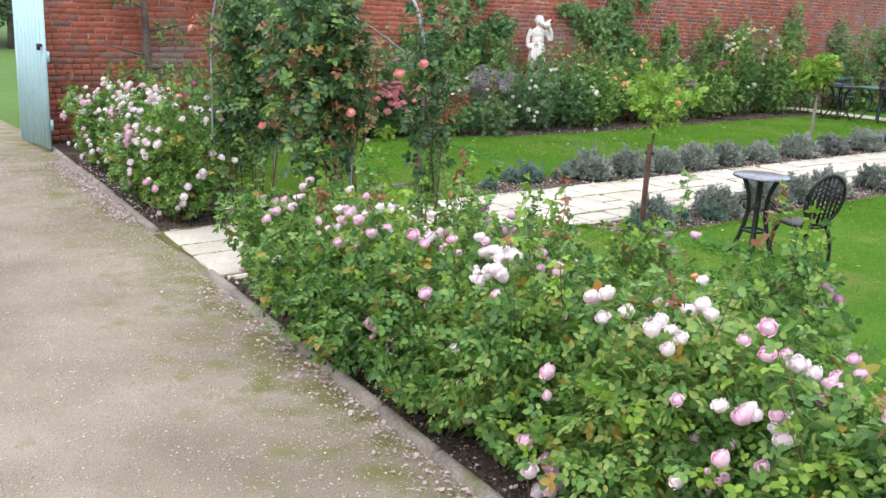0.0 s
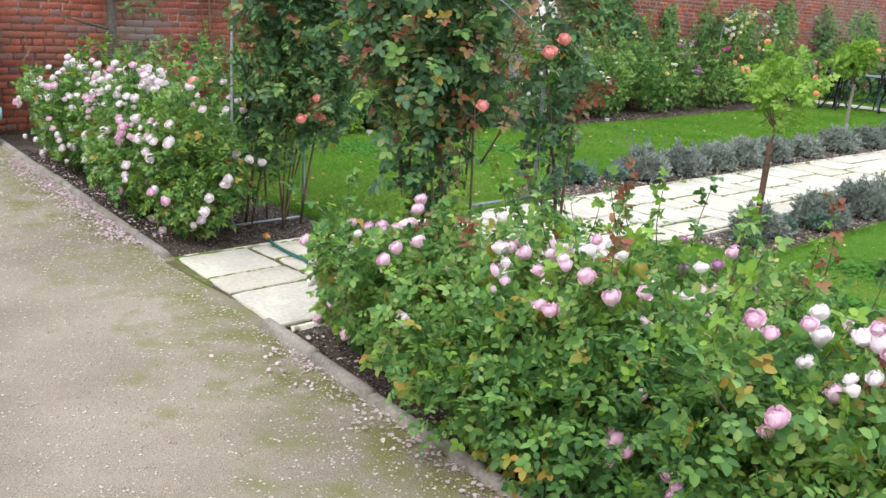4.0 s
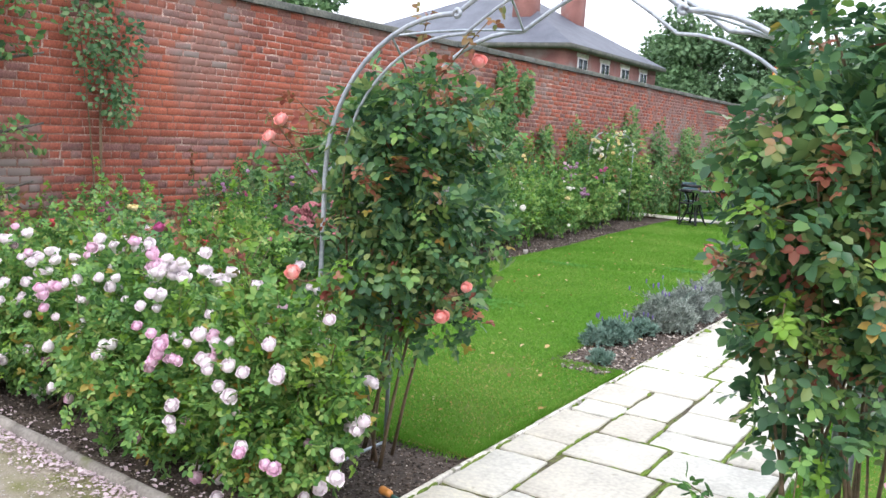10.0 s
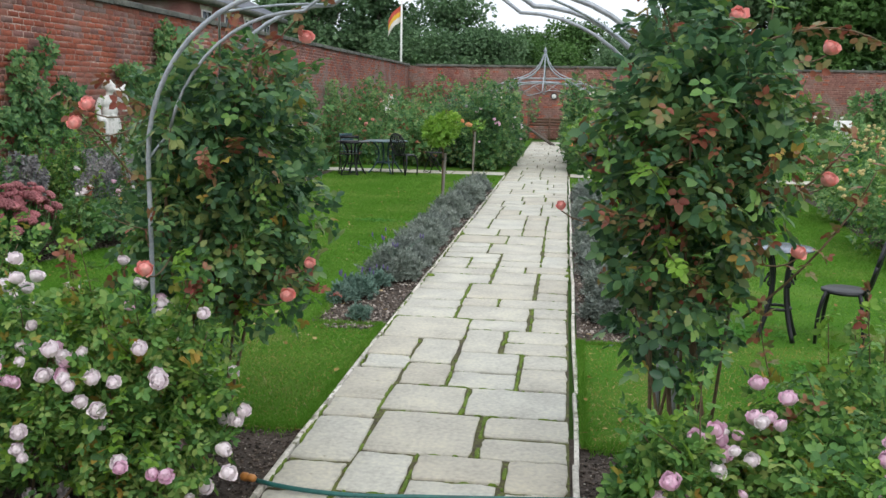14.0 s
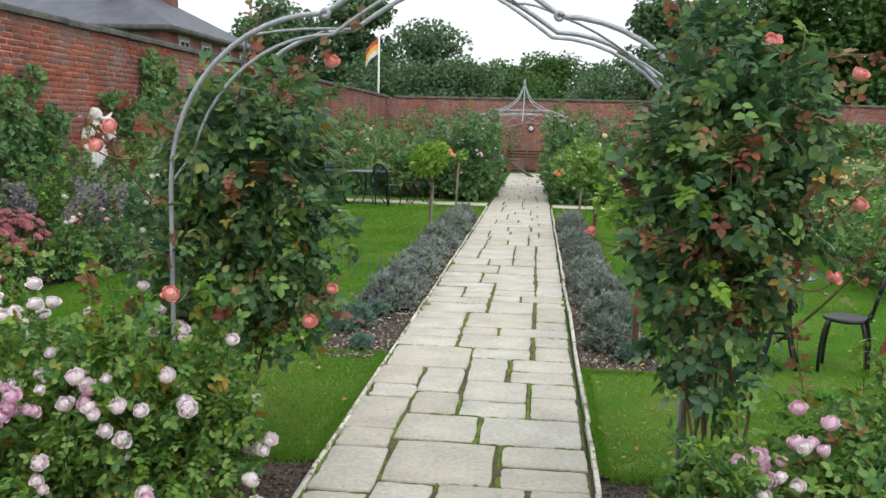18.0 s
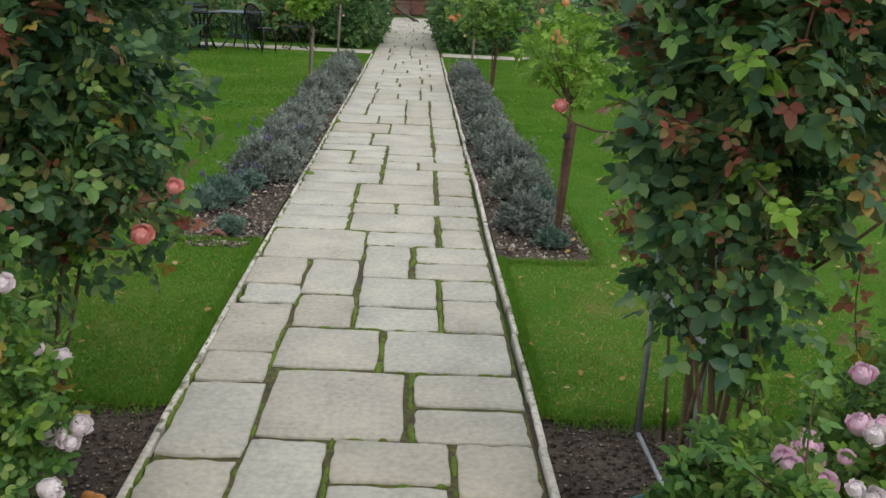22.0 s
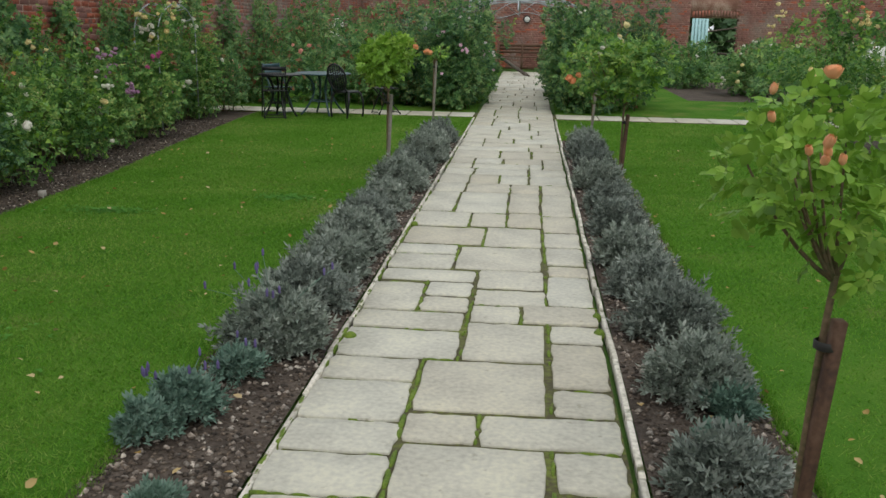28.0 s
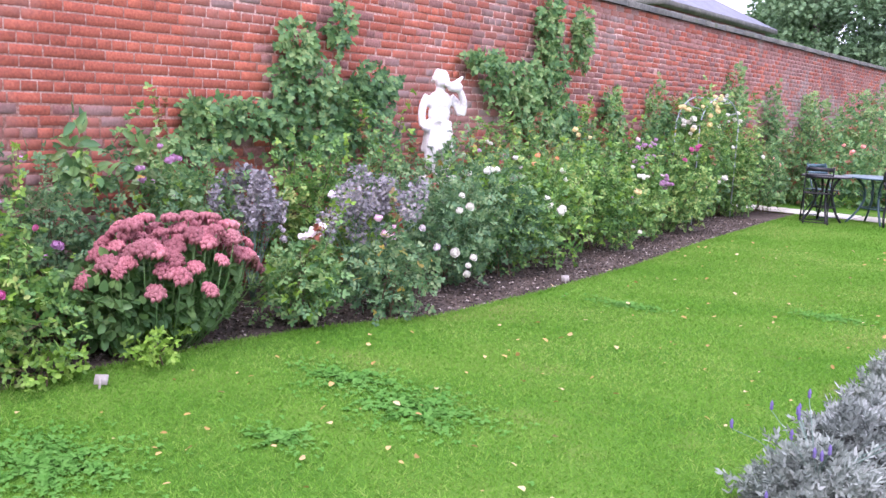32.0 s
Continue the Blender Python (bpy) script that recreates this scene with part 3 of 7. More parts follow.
def bush(name, label, blobs, leaves, foot, canes=10, blooms=(), category="shrub", group="", cane_r=0.006, sprays=0):
    """A bush: canes, its leaves by kind, and each flower."""
    t = thing(name, label, category, (foot[0], foot[1], 0), group)
    if canes:
        part("cane_thicket", np_mesh("cane_thicket", *stems(foot, blobs, canes, cane_r), M["stem"]), t, kind="stuff")
    for mat, n, size, template in leaves:
        part("leaves", leaf_mesh("leaves", n, blobs, size, M[mat], template), t, kind="stuff")
    for k in range(sprays):
        b = blobs[int(rng.integers(len(blobs)))]
        a = np.array(b[:3]) + np.array([rng.normal(0, b[3] * 0.3), rng.normal(0, b[4] * 0.3), b[5] * 0.7])
        tip = a + np.array([rng.normal(0, 0.08), rng.normal(0, 0.08), rng.uniform(0.16, 0.34)])
        q = bez(a, (a + tip) / 2 + rng.normal(0, 0.02, 3), tip, 6)
        part("spray", np_mesh("spray", *tube(q, 0.003, 0.0015, 4), M["stem"]), t)
        w = np.repeat(q[1:], 3, axis=0)
        part("spray_leaves", np_mesh("spray_leaves", *scatter(ROSE3, w, rng.normal(0, 1, w.shape) + np.array([0, 0, 0.2]), rng.uniform(0.04, 0.075, len(w))), M[("rose_lime", "rose_leaf", "rose_leaf", "rose_red")[k % 4]]), t, kind="stuff")
    for colour, n, size, low, toward in blooms:
        add_blooms(t, colour, n, blobs, size, low, toward)
    return t
# ---- plan ----
PATH_X, PATH_END = 0.68, 33.0
WALL_Y = 36.0


def wall_x(y):
    return -5.83 - 0.008 * y


def kerb_y(x):
    return 0.08 - 0.10 * x


def bed_edge(y):
    """The wavy edge between the left lawn and the border under the wall."""
    return float(np.interp(y, (1.8, 4.2, 5.6, 6.4, 7.2, 8.5, 10.5, 12.5, 16.5), (-4.72, -4.62, -4.56, -4.40, -4.09, -4.04, -4.09, -4.28, -4.5)))


def right_edge(y):
    return 4.35 + 0.05 * max(0, y - 7) + 0.1 * math.sin(y * 0.6) + 7.6 * max(0.0, min(1.0, (6.4 - y) / 0.5))


def strip(f0, f1, y0, y1, z, n=40):
    """A sheet between two edges that are functions of y."""
    ys = np.linspace(y0, y1, n)
    V = np.array([(f(y), y, z) for y in ys for f in (f0, f1)])
    return V, np.array([(2 * i, 2 * i + 1, 2 * i + 3, 2 * i + 2) for i in range(n - 1)])


def grid(x0, x1, fy0, fy1, z, nx=40, ny=6):
    xs = np.linspace(x0, x1, nx)
    V = np.array([(x, fy0(x) + (fy1(x) - fy0(x)) * j / ny, z) for x in xs for j in range(ny + 1)])
    k = ny + 1
    return V, np.array([(i * k + j, (i + 1) * k + j, (i + 1) * k + j + 1, i * k + j + 1) for i in range(nx - 1) for j in range(ny)])


# ---- ground ----
solid("ground", (np.array([(-400, -400, -0.06), (400, -400, -0.06), (400, 400, -0.06), (-400, 400, -0.06)], dtype=float), np.array([(0, 1, 2, 3)])), M["ground"], "wide grassy ground that reaches the horizon", "ground", "structure")
solid("gravel_path", grid(-30, 24, lambda x: -7.6, lambda x: kerb_y(x) + 0.05 if x > -5.2 else 0.7, -0.012, 55, 8), M["gravel"], "rolled buff gravel path with mossy edges", "path", "structure")
solid("soil_bed", grid(-5.7, 12, lambda x: kerb_y(x) + 0.02, lambda x: 1.75, -0.02, 50, 4), M["soil"], "dark bark-mulched soil bed along the gravel path", "flower bed", "structure")
solid("soil_border", strip(lambda y: wall_x(y) - 0.05, lambda y: bed_edge(y) + 0.03, 1.75, 17.3, -0.016), M["soil"], "dark soil border under the brick wall", "flower bed", "structure")
solid("soil_border", strip(lambda y: right_edge(y) - 0.05, lambda y: 13.0, 5.6, 16.9, -0.016, 60), M["soil"], "dark soil border beside the lawn", "flower bed", "structure")
solid("lawn_left", strip(lambda y: bed_edge(y), lambda y: -0.74 if y < 3.8 or y > 14.4 else -1.28, 1.62, 17.35, -0.004, 90), M["lawn"], "mown green lawn beside the paved path", "lawn", "structure")
solid("lawn_right", strip(lambda y: 0.74 if y < 3.6 or y > 14.4 else 1.36, lambda y: right_edge(y) + 0.04, 1.6, 17.3, -0.004, 90), M["lawn"], "mown green lawn beside the paved path", "lawn", "structure")
solid("lawn_far_left", strip(lambda y: wall_x(y), lambda y: -0.74, 18.2, WALL_Y, -0.004, 20), M["lawn"], "far green lawn under the wall", "lawn", "structure")
solid("lawn_far_right", strip(lambda y: 0.74, lambda y: 22.0, 18.2, WALL_Y, -0.004, 20), M["lawn"], "far green lawn beyond the cross path", "lawn", "structure")
for s, y0 in ((-1, 3.8), (1, 3.6)):
    solid("lavender_bed", strip(lambda y: s * 0.73, lambda y: s * 1.32, y0, 14.4, -0.002, 30), M["soil"], "narrow mulched lavender bed along the paving", "flower bed", "structure")


# ---- brick walls ----
def wall_body(name, label, outline, height, thick):
    """A wall core of mortar between two plan points, its outer face on the garden side."""
    (x0, y0), (x1, y1) = outline
    d = Vector((x1 - x0, y1 - y0, 0)).normalized()
    n = Vector((-d.y, d.x, 0)) * thick
    V = np.array([(x0, y0, -0.05), (x1, y1, -0.05), (x1 + n.x, y1 + n.y, -0.05), (x0 + n.x, y0 + n.y, -0.05), (x0, y0, height), (x1, y1, height), (x1 + n.x, y1 + n.y, height), (x0 + n.x, y0 + n.y, height)])
    return tagged(new(name, np_mesh(name, V, np.array([(0, 3, 2, 1), (4, 5, 6, 7), (0, 1, 5, 4), (1, 2, 6, 5), (2, 3, 7, 6), (3, 0, 4, 7)]), M["mortar"])), label, "wall", "", "structure")


BRICK = slab_box(0.214, 0.063, 0.02, 0.003)


def bricks(wall, a, b, z0, z1, old, singles=None):
    """Bricks proud of the wall's face from a to b: a header course every fourth, the nearest stretch as single bricks."""
    ax, ay = a
    L = math.hypot(b[0] - ax, b[1] - ay)
    ux, uy = (b[0] - ax) / L, (b[1] - ay) / L
    ang = math.degrees(math.atan2(uy, ux))
    one = [np_mesh("brick", BRICK[0] * np.array([w, 1, 1]), BRICK[1], M["brick"]) for w in (1.0, 0.48)]
    turn = np.array(pose(0, 0, 0, 90, 0, ang).to_3x3())
    pieces, weathered, count = [], [], 0
    for c in range(int((z1 - z0) / 0.075)):
        z = z0 + 0.075 * c + 0.036
        head = c % 4 == 0
        step = 0.1125 if head else 0.225
        s = -0.5 * step * (c % 2) + step / 2 + rng.uniform(-0.045, 0.045)
        while s < L - 0.02:
            x, y = ax + ux * s, ay + uy * s
            if singles and singles(x, y, z) and count < 300:
                part("brick", one[1 if head else 0], wall, at=(x, y, z), rot=(90 + rng.normal(0, 0.5), 0, ang + rng.normal(0, 0.4)))
                count += 1
            else:
                v = BRICK[0] * np.array([0.48 if head else 1, 1, 1]) + np.array([0, 0, rng.normal(0, 0.0013)])
                v = v * np.array([rng.uniform(0.94, 1.01), rng.uniform(0.9, 1.06), 1]) + np.array([rng.normal(0, 0.003), rng.normal(0, 0.0025), 0])
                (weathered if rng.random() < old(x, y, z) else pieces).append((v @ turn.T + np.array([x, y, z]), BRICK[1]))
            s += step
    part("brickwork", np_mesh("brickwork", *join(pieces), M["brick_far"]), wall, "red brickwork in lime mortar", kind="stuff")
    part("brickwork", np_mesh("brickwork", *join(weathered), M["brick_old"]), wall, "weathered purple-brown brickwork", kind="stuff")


H = 2.93
west = wall_body("wall_west", "tall old red brick garden wall with a dark coping", ((wall_x(0.72), 0.72), (wall_x(WALL_Y), WALL_Y)), H, 0.36)
west2 = wall_body("wall_west_gate", "tall old red brick garden wall beyond the gateway", ((wall_x(-8.4), -8.4), (wall_x(-1.6), -1.6)), H, 0.36)
north = wall_body("wall_north", "far red brick garden wall with a doorway", ((wall_x(WALL_Y), WALL_Y), (5.95, WALL_Y)), H, 0.36)
north2 = wall_body("wall_north_east", "far red brick garden wall", ((7.7, WALL_Y), (22, WALL_Y)), H, 0.36)
lintel = solid("wall_over_door", box(5.95, WALL_Y, 1.92, 7.7, WALL_Y + 0.36, H), M["mortar"], "red brick wall above the far doorway", "wall", "structure")
east = wall_body("wall_east", "plain brick wall that closes the garden", ((22, WALL_Y), (22, -8.4)), H, 0.36)
south = wall_body("wall_south", "plain brick wall that closes the garden", ((22, -8.4), (wall_x(-8.4), -8.4)), H, 0.36)


def coping(a, b, seg=0.9):
    """Coping stones along the top of a wall."""
    L = math.hypot(b[0] - a[0], b[1] - a[1])
    t = thing("coping", "dark weathered stone coping on the brick wall", "coping", (a[0], a[1], 0), kind="structure")
    n = int(L / seg)
    ang = math.degrees(math.atan2(b[1] - a[1], b[0] - a[0]))
    me = np_mesh("coping_stone", *slab_box(L / n - 0.012, 0.46, 0.085, 0.015), M["coping"])
    nx, ny = -(b[1] - a[1]) / L * 0.17, (b[0] - a[0]) / L * 0.17
    for i in range(n):
        f = (i + 0.5) / n
        part("coping_stone", me, t, at=(a[0] + (b[0] - a[0]) * f + nx, a[1] + (b[1] - a[1]) * f + ny, H + 0.085 + rng.normal(0, 0.003)), rot=(0, 0, ang))


coping((wall_x(0.72), 0.7), (wall_x(WALL_Y), WALL_Y))
coping((wall_x(-8.4), -8.4), (wall_x(-1.6), -1.55))
coping((wall_x(WALL_Y) + 0.3, WALL_Y), (22, WALL_Y))

# ---- gate in the west wall ----
gate = thing("door_1", "pale blue boarded garden gate standing open", "gate", (-4.98, 0.52, 0), kind="structure")
g0, g1 = Vector((-4.98, 0.52, 0)), Vector((-5.95, 0.44, 0))
gd = (g1 - g0).normalized()
gl = (g1 - g0).length
gang = math.degrees(math.atan2(gd.y, gd.x))
for i in range(8):
    w = gl / 8
    part("board", np_mesh("board", *box(w * i + 0.002, -0.012, 0.03, w * (i + 1) - 0.002, 0.012, 2.02), M["gate"]), gate, at=tuple(g0), rot=(0, 0, gang))
for z in (0.25, 1.05, 1.8):
    part("ledge", np_mesh("ledge", *box(0.0, -0.045, z, gl, -0.012, z + 0.12), M["gate"]), gate, at=tuple(g0), rot=(0, 0, gang))
latch = part("latch", np_mesh("latch", *join([box(0.05, 0.012, 1.22, 0.17, 0.04, 1.25), box(0.05, 0.04, 1.18, 0.08, 0.07, 1.25)]), M["iron"]), gate, "black iron latch", at=tuple(g0), rot=(0, 0, gang))

# ---- far doorway ----
door = thing("door_2", "pale blue door standing open in the far wall", "door", (6.0, WALL_Y - 0.05, 0), kind="structure")
for i in range(5):
    part("board", np_mesh("board", *box(6.02 + 0.11 * i, WALL_Y - 0.1 - 0.05 * i, 0.02, 6.125 + 0.11 * i, WALL_Y - 0.07 - 0.05 * i, 1.9), M["gate"]), door)
part("handle", np_mesh("handle", *box(6.48, WALL_Y - 0.36, 1.0, 6.51, WALL_Y - 0.28, 1.12), M["iron"]), door, "black iron handle")
arch_p = []
for i in range(15):
    f = (i + 0.5) / 15
    z = 1.92 + 0.05 * math.sin(f * math.pi)
    arch_p.append(box(6.0 + 1.66 * f - 0.035, WALL_Y - 0.015, z, 6.0 + 1.66 * f + 0.035, WALL_Y + 0.1, z + 0.22))
part("lintel_bricks", np_mesh("lintel_bricks", *join(arch_p), M["brick_far"]), lintel, "upright soldier bricks over the doorway", kind="stuff")

# ---- paved path ----
paving = solid("paved_path", strip(lambda y: -PATH_X + 0.01, lambda y: PATH_X - 0.01, 0.1, PATH_END, -0.006, 60), M["joint"], "paved garden path of mixed pale stone slabs with mossy joints", "path", "structure")
# stones as (x0, x1, y0, y1), stretch by stretch from the gravel on
STONES_FRONT = [(-.68, -.24, .14, .67), (-.21, .07, .09, .67), (.10, .66, .05, .66), (-.67, -.39, .70, .85), (-.36, -.09, .70, .87), (-.06, .34, .69, 1.04), (.38, .66, .69, .97),
                (-.67, -.39, .88, 1.18), (-.37, -.09, .90, 1.34), (-.06, .35, 1.07, 1.34), (.38, .66, 1.00, 1.34), (-.68, -.38, 1.21, 1.79), (-.35, .19, 1.37, 1.94), (.23, .66, 1.65, 1.94), (.23, .66, 1.37, 1.62),
                (-.68, -.40, 1.82, 2.10), (-.38, .06, 1.97, 2.42), (.09, .65, 1.97, 2.40)]
STONES_ARCH = [(-.69, -.40, 2.13, 2.72), (-.37, -.09, 2.45, 2.88), (-.06, .34, 2.43, 2.72), (.38, .65, 2.43, 2.86), (-.67, -.39, 2.75, 3.01), (-.69, -.40, 3.04, 3.48), (-.37, -.10, 2.91, 3.48),
               (-.06, .34, 2.75, 3.18), (.38, .66, 2.89, 3.18), (-.69, -.10, 3.51, 4.12), (-.07, .20, 3.21, 3.80), (.23, .66, 3.50, 3.80), (.23, .65, 3.21, 3.47), (-.08, .35, 3.83, 4.11), (.39, .65, 3.83, 4.23),
               (-.69, -.24, 4.15, 4.45), (-.21, .35, 4.14, 4.57), (.39, .65, 4.26, 4.57), (-.69, -.24, 4.48, 4.75), (-.22, .07, 4.60, 4.87), (.09, .66, 4.60, 4.88)]
STONES_LAVENDER = [(-.69, -.25, 4.78, 5.19), (-.22, .35, 4.91, 5.49), (.40, .66, 4.92, 5.19), (.40, .67, 5.23, 5.80), (-.68, -.25, 5.22, 5.49), (-.68, -.08, 5.53, 5.92), (-.06, .37, 5.53, 6.09), (.40, .67, 5.84, 6.10),
                   (-.68, -.08, 5.97, 6.25), (-.05, .23, 6.13, 6.42), (.25, .67, 6.14, 6.44), (-.68, -.37, 6.29, 6.84), (-.35, -.07, 6.60, 6.88), (-.35, -.07, 6.29, 6.55), (-.05, .38, 6.80, 7.20), (-.05, .38, 6.46, 6.75),
                   (.41, .67, 6.49, 7.10), (-.68, -.07, 6.92, 7.17), (.41, .67, 7.14, 7.38), (-.68, -.24, 7.22, 7.57), (-.22, .37, 7.24, 7.85), (.40, .67, 7.43, 7.89)]
STONES_MIDDLE = [(-.68, -.24, 7.61, 7.88), (-.68, -.07, 7.93, 8.48), (-.05, .37, 7.90, 8.52), (.40, .67, 7.94, 8.40), (.40, .67, 8.44, 9.02), (-.68, -.22, 8.54, 9.10), (-.20, .08, 8.58, 9.08), (.10, .37, 8.58, 9.12),
                 (-.37, .08, 9.13, 10.08), (.10, .37, 9.17, 10.08), (.40, .66, 9.06, 10.08), (-.68, -.40, 9.16, 10.08)]
BANDS = [(10.6, (-0.36, 0.09, 0.39)), (11.17, (-0.36, -0.04, 0.27)), (11.6, (-0.34, 0.27)), (11.96, (-0.38, 0.27, 0.43)), (12.41, (-0.38, -0.04, 0.43)), (13.1, (-0.1, 0.3)), (13.5, (0.27,)), (13.9, (-0.36, 0.43)), (14.4, (-0.36, 0.05)),
         (14.9, (-0.18, 0.3)), (15.5, (-0.18, 0.4)), (16.0, (-0.05, 0.27)), (16.6, (-0.34, 0.27)), (17.2, (-0.34, 0.1))]
y = 17.2
while y < PATH_END - 0.3:
    y += float(rng.choice([0.3, 0.45, 0.6, 0.45]))
    BANDS.append((min(y, PATH_END), [(-0.24, 0.2), (-0.38, 0.06), (-0.08, 0.36), (-0.38, 0.0, 0.36), (0.1,), (-0.3, 0.08, 0.4)][int(rng.integers(6))]))
STONES = STONES_FRONT + STONES_ARCH + STONES_LAVENDER + STONES_MIDDLE
y0 = 10.1
for y1, cuts in BANDS:
    xs = [-PATH_X, *cuts, PATH_X]
    STONES += [(xs[i] + 0.012, xs[i + 1] - 0.012, y0 + 0.012, y1 - 0.012) for i in range(len(xs) - 1)]
    y0 = y1
tufts = []


def tuft(x, y, along, big):
    r = rng.uniform(0.006, 0.012) * big
    v, f = lathe([(r, -0.025), (r, -0.004), (r * 0.6, r * 0.3), (0.001, r * 0.45)], 6)
    s = rng.uniform(1.5, 6)
    tufts.append((v * np.array([1, s, 1] if along else [s, 1, 1]) + np.array([x + rng.normal(0, 0.003), y + rng.normal(0, 0.003), 0.002]), f))


for x0, x1, y0, y1 in STONES:
    x0, x1, y0, y1 = x0 + rng.normal(0, 0.004), x1 + rng.normal(0, 0.004), y0 + rng.normal(0, 0.004), y1 + rng.normal(0, 0.004)
    front = y0 < 0.15
    if front:
        y0 = 0.17
    v, f = rough_slab(x1 - x0, y1 - y0, 0.03, 0.006)
    if front:
        v[:, 1] = np.where(v[:, 1] < 0, v[:, 1] + kerb_y(0) - 0.13 - 0.1 * (v[:, 0] + (x0 + x1) / 2), v[:, 1])
    part("slab", np_mesh("slab", v, f, M["slab"]), paving, at=((x0 + x1) / 2, (y0 + y1) / 2, 0.005 + rng.normal(0, 0.0012)), rot=(rng.normal(0, 0.15), rng.normal(0, 0.15), rng.normal(0, 0.3)))
    if y1 < 20:
        lush = rng.uniform(0.0, 1.3)
        for k in range(int((14 if y1 < 10 else 5) * (y1 - y0) / 0.5 * lush)):
            tuft(x0 - 0.014, rng.uniform(y0, y1), True, 1.15)
        for k in range(int((8 if y1 < 10 else 3) * (x1 - x0) / 0.5 * max(0.0, rng.uniform(-0.6, 0.9)))):
            tuft(rng.uniform(x0, x1), y1 + 0.013, False, 0.9)
for x, y, r in ((-0.655, 5.78, 0.035), (0.665, 6.02, 0.03), (0.67, 6.3, 0.025), (-0.66, 8.55, 0.03)):
    v, f = lathe([(r, -0.02), (r * 1.05, 0.004), (r * 0.8, 0.016), (r * 0.4, 0.024), (0.001, 0.026)], 10)
    tufts.append((v * np.array([1, 1.3, 1]) + np.array([x, y, 0.0]), f))
part("moss", np_mesh("moss", *join(tufts), M["moss"], True), paving, "bright green moss in the joints", kind="stuff")


def edging(name, label, x, y0, y1):
    t = thing(name, label, "edging", (x, y0, 0), kind="structure")
    y = y0
    while y < y1:
        L = min(rng.uniform(0.25, 0.9), y1 - y)
        v, f = slab_box(0.019 + 0.009 * rng.random(), L - 0.006, 0.06, 0.002)
        part("edging_strip", np_mesh("edging_strip", v, f, M["edging"]), t, at=(x + rng.normal(0, 0.003), y + L / 2, 0.006 + rng.normal(0, 0.002)), rot=(0, rng.normal(0, 2), rng.normal(0, 0.5)))
        y += L


edging("edging_left", "pale flaking edging strip along the paving", -0.705, 0.25, 17.3)
edging("edging_right", "pale flaking edging strip along the paving", 0.71, 0.1, 17.3)

kerb = thing("kerb", "grey concrete kerb edging along the gravel path", "kerb", (0, 0.05, 0), kind="structure")
kang = math.degrees(math.atan(-0.10))
for start, count in ((-0.76 - 9 * 0.493, 9), (0.60, 21)):
    for k in range(count):
        xm = start + 0.493 * (k + 0.5)
        part("kerb_stone", np_mesh("kerb_stone", *slab_box(0.484, 0.058, 0.12, 0.016), M["kerb"]), kerb, at=(xm, kerb_y(xm), 0.035 + rng.normal(0, 0.004)), rot=(0, 0, kang + rng.normal(0, 0.4)))
# cross path
cross = solid("cross_path", box(-5.6, 17.4, -0.05, 21, 18.2, -0.004), M["joint"], "narrow pale paved cross path", "path", "structure")
for s in (-1, 1):
    x = PATH_X + 0.05
    while x < (5.5 if s < 0 else 9.0):
        w = float(rng.choice([0.45, 0.6, 0.75]))
        part("slab", np_mesh("slab", *rough_slab(w - 0.02, 0.74, 0.04, 0.008), M["slab"]), cross, at=(s * (x + w / 2), 17.8, 0.004), rot=(0, 0, rng.normal(0, 0.3)))
        x += w

# ---- the two rose bed hedges along the gravel path ----
def hedge(name, label, spots, leaf_n, blooms, extra=()):
    for i, (x, y, r, h, mat) in enumerate(spots):
        blobs = [(x + rng.normal(0, r * 0.25), y + rng.normal(0, r * 0.2), h * rng.uniform(0.4, 0.6), r * rng.uniform(0.6, 0.9), r * rng.uniform(0.6, 0.85), h * rng.uniform(0.38, 0.5)) for k in range(5)]
        blobs += [(x + rng.normal(0, r * 0.5), y + rng.normal(0, r * 0.4), h * 0.88, r * 0.28, r * 0.28, h * 0.22) for k in range(4)]
        leaves = [(mat, int(leaf_n * 1.45), 0.070, ROSE5B), ("rose_lime", leaf_n // 5, 0.066, ROSE5B)] + [(e, leaf_n // 14, 0.07, ROSE3) for e in extra]
        bl = [(c, max(1, int(n * r / 0.5)), s, lo, tw) for c, n, s, lo, tw in blooms]
        bush(name, label, blobs, leaves, (x, y, r * 0.2), 14, bl, "rose bush", name + " row", sprays=6)


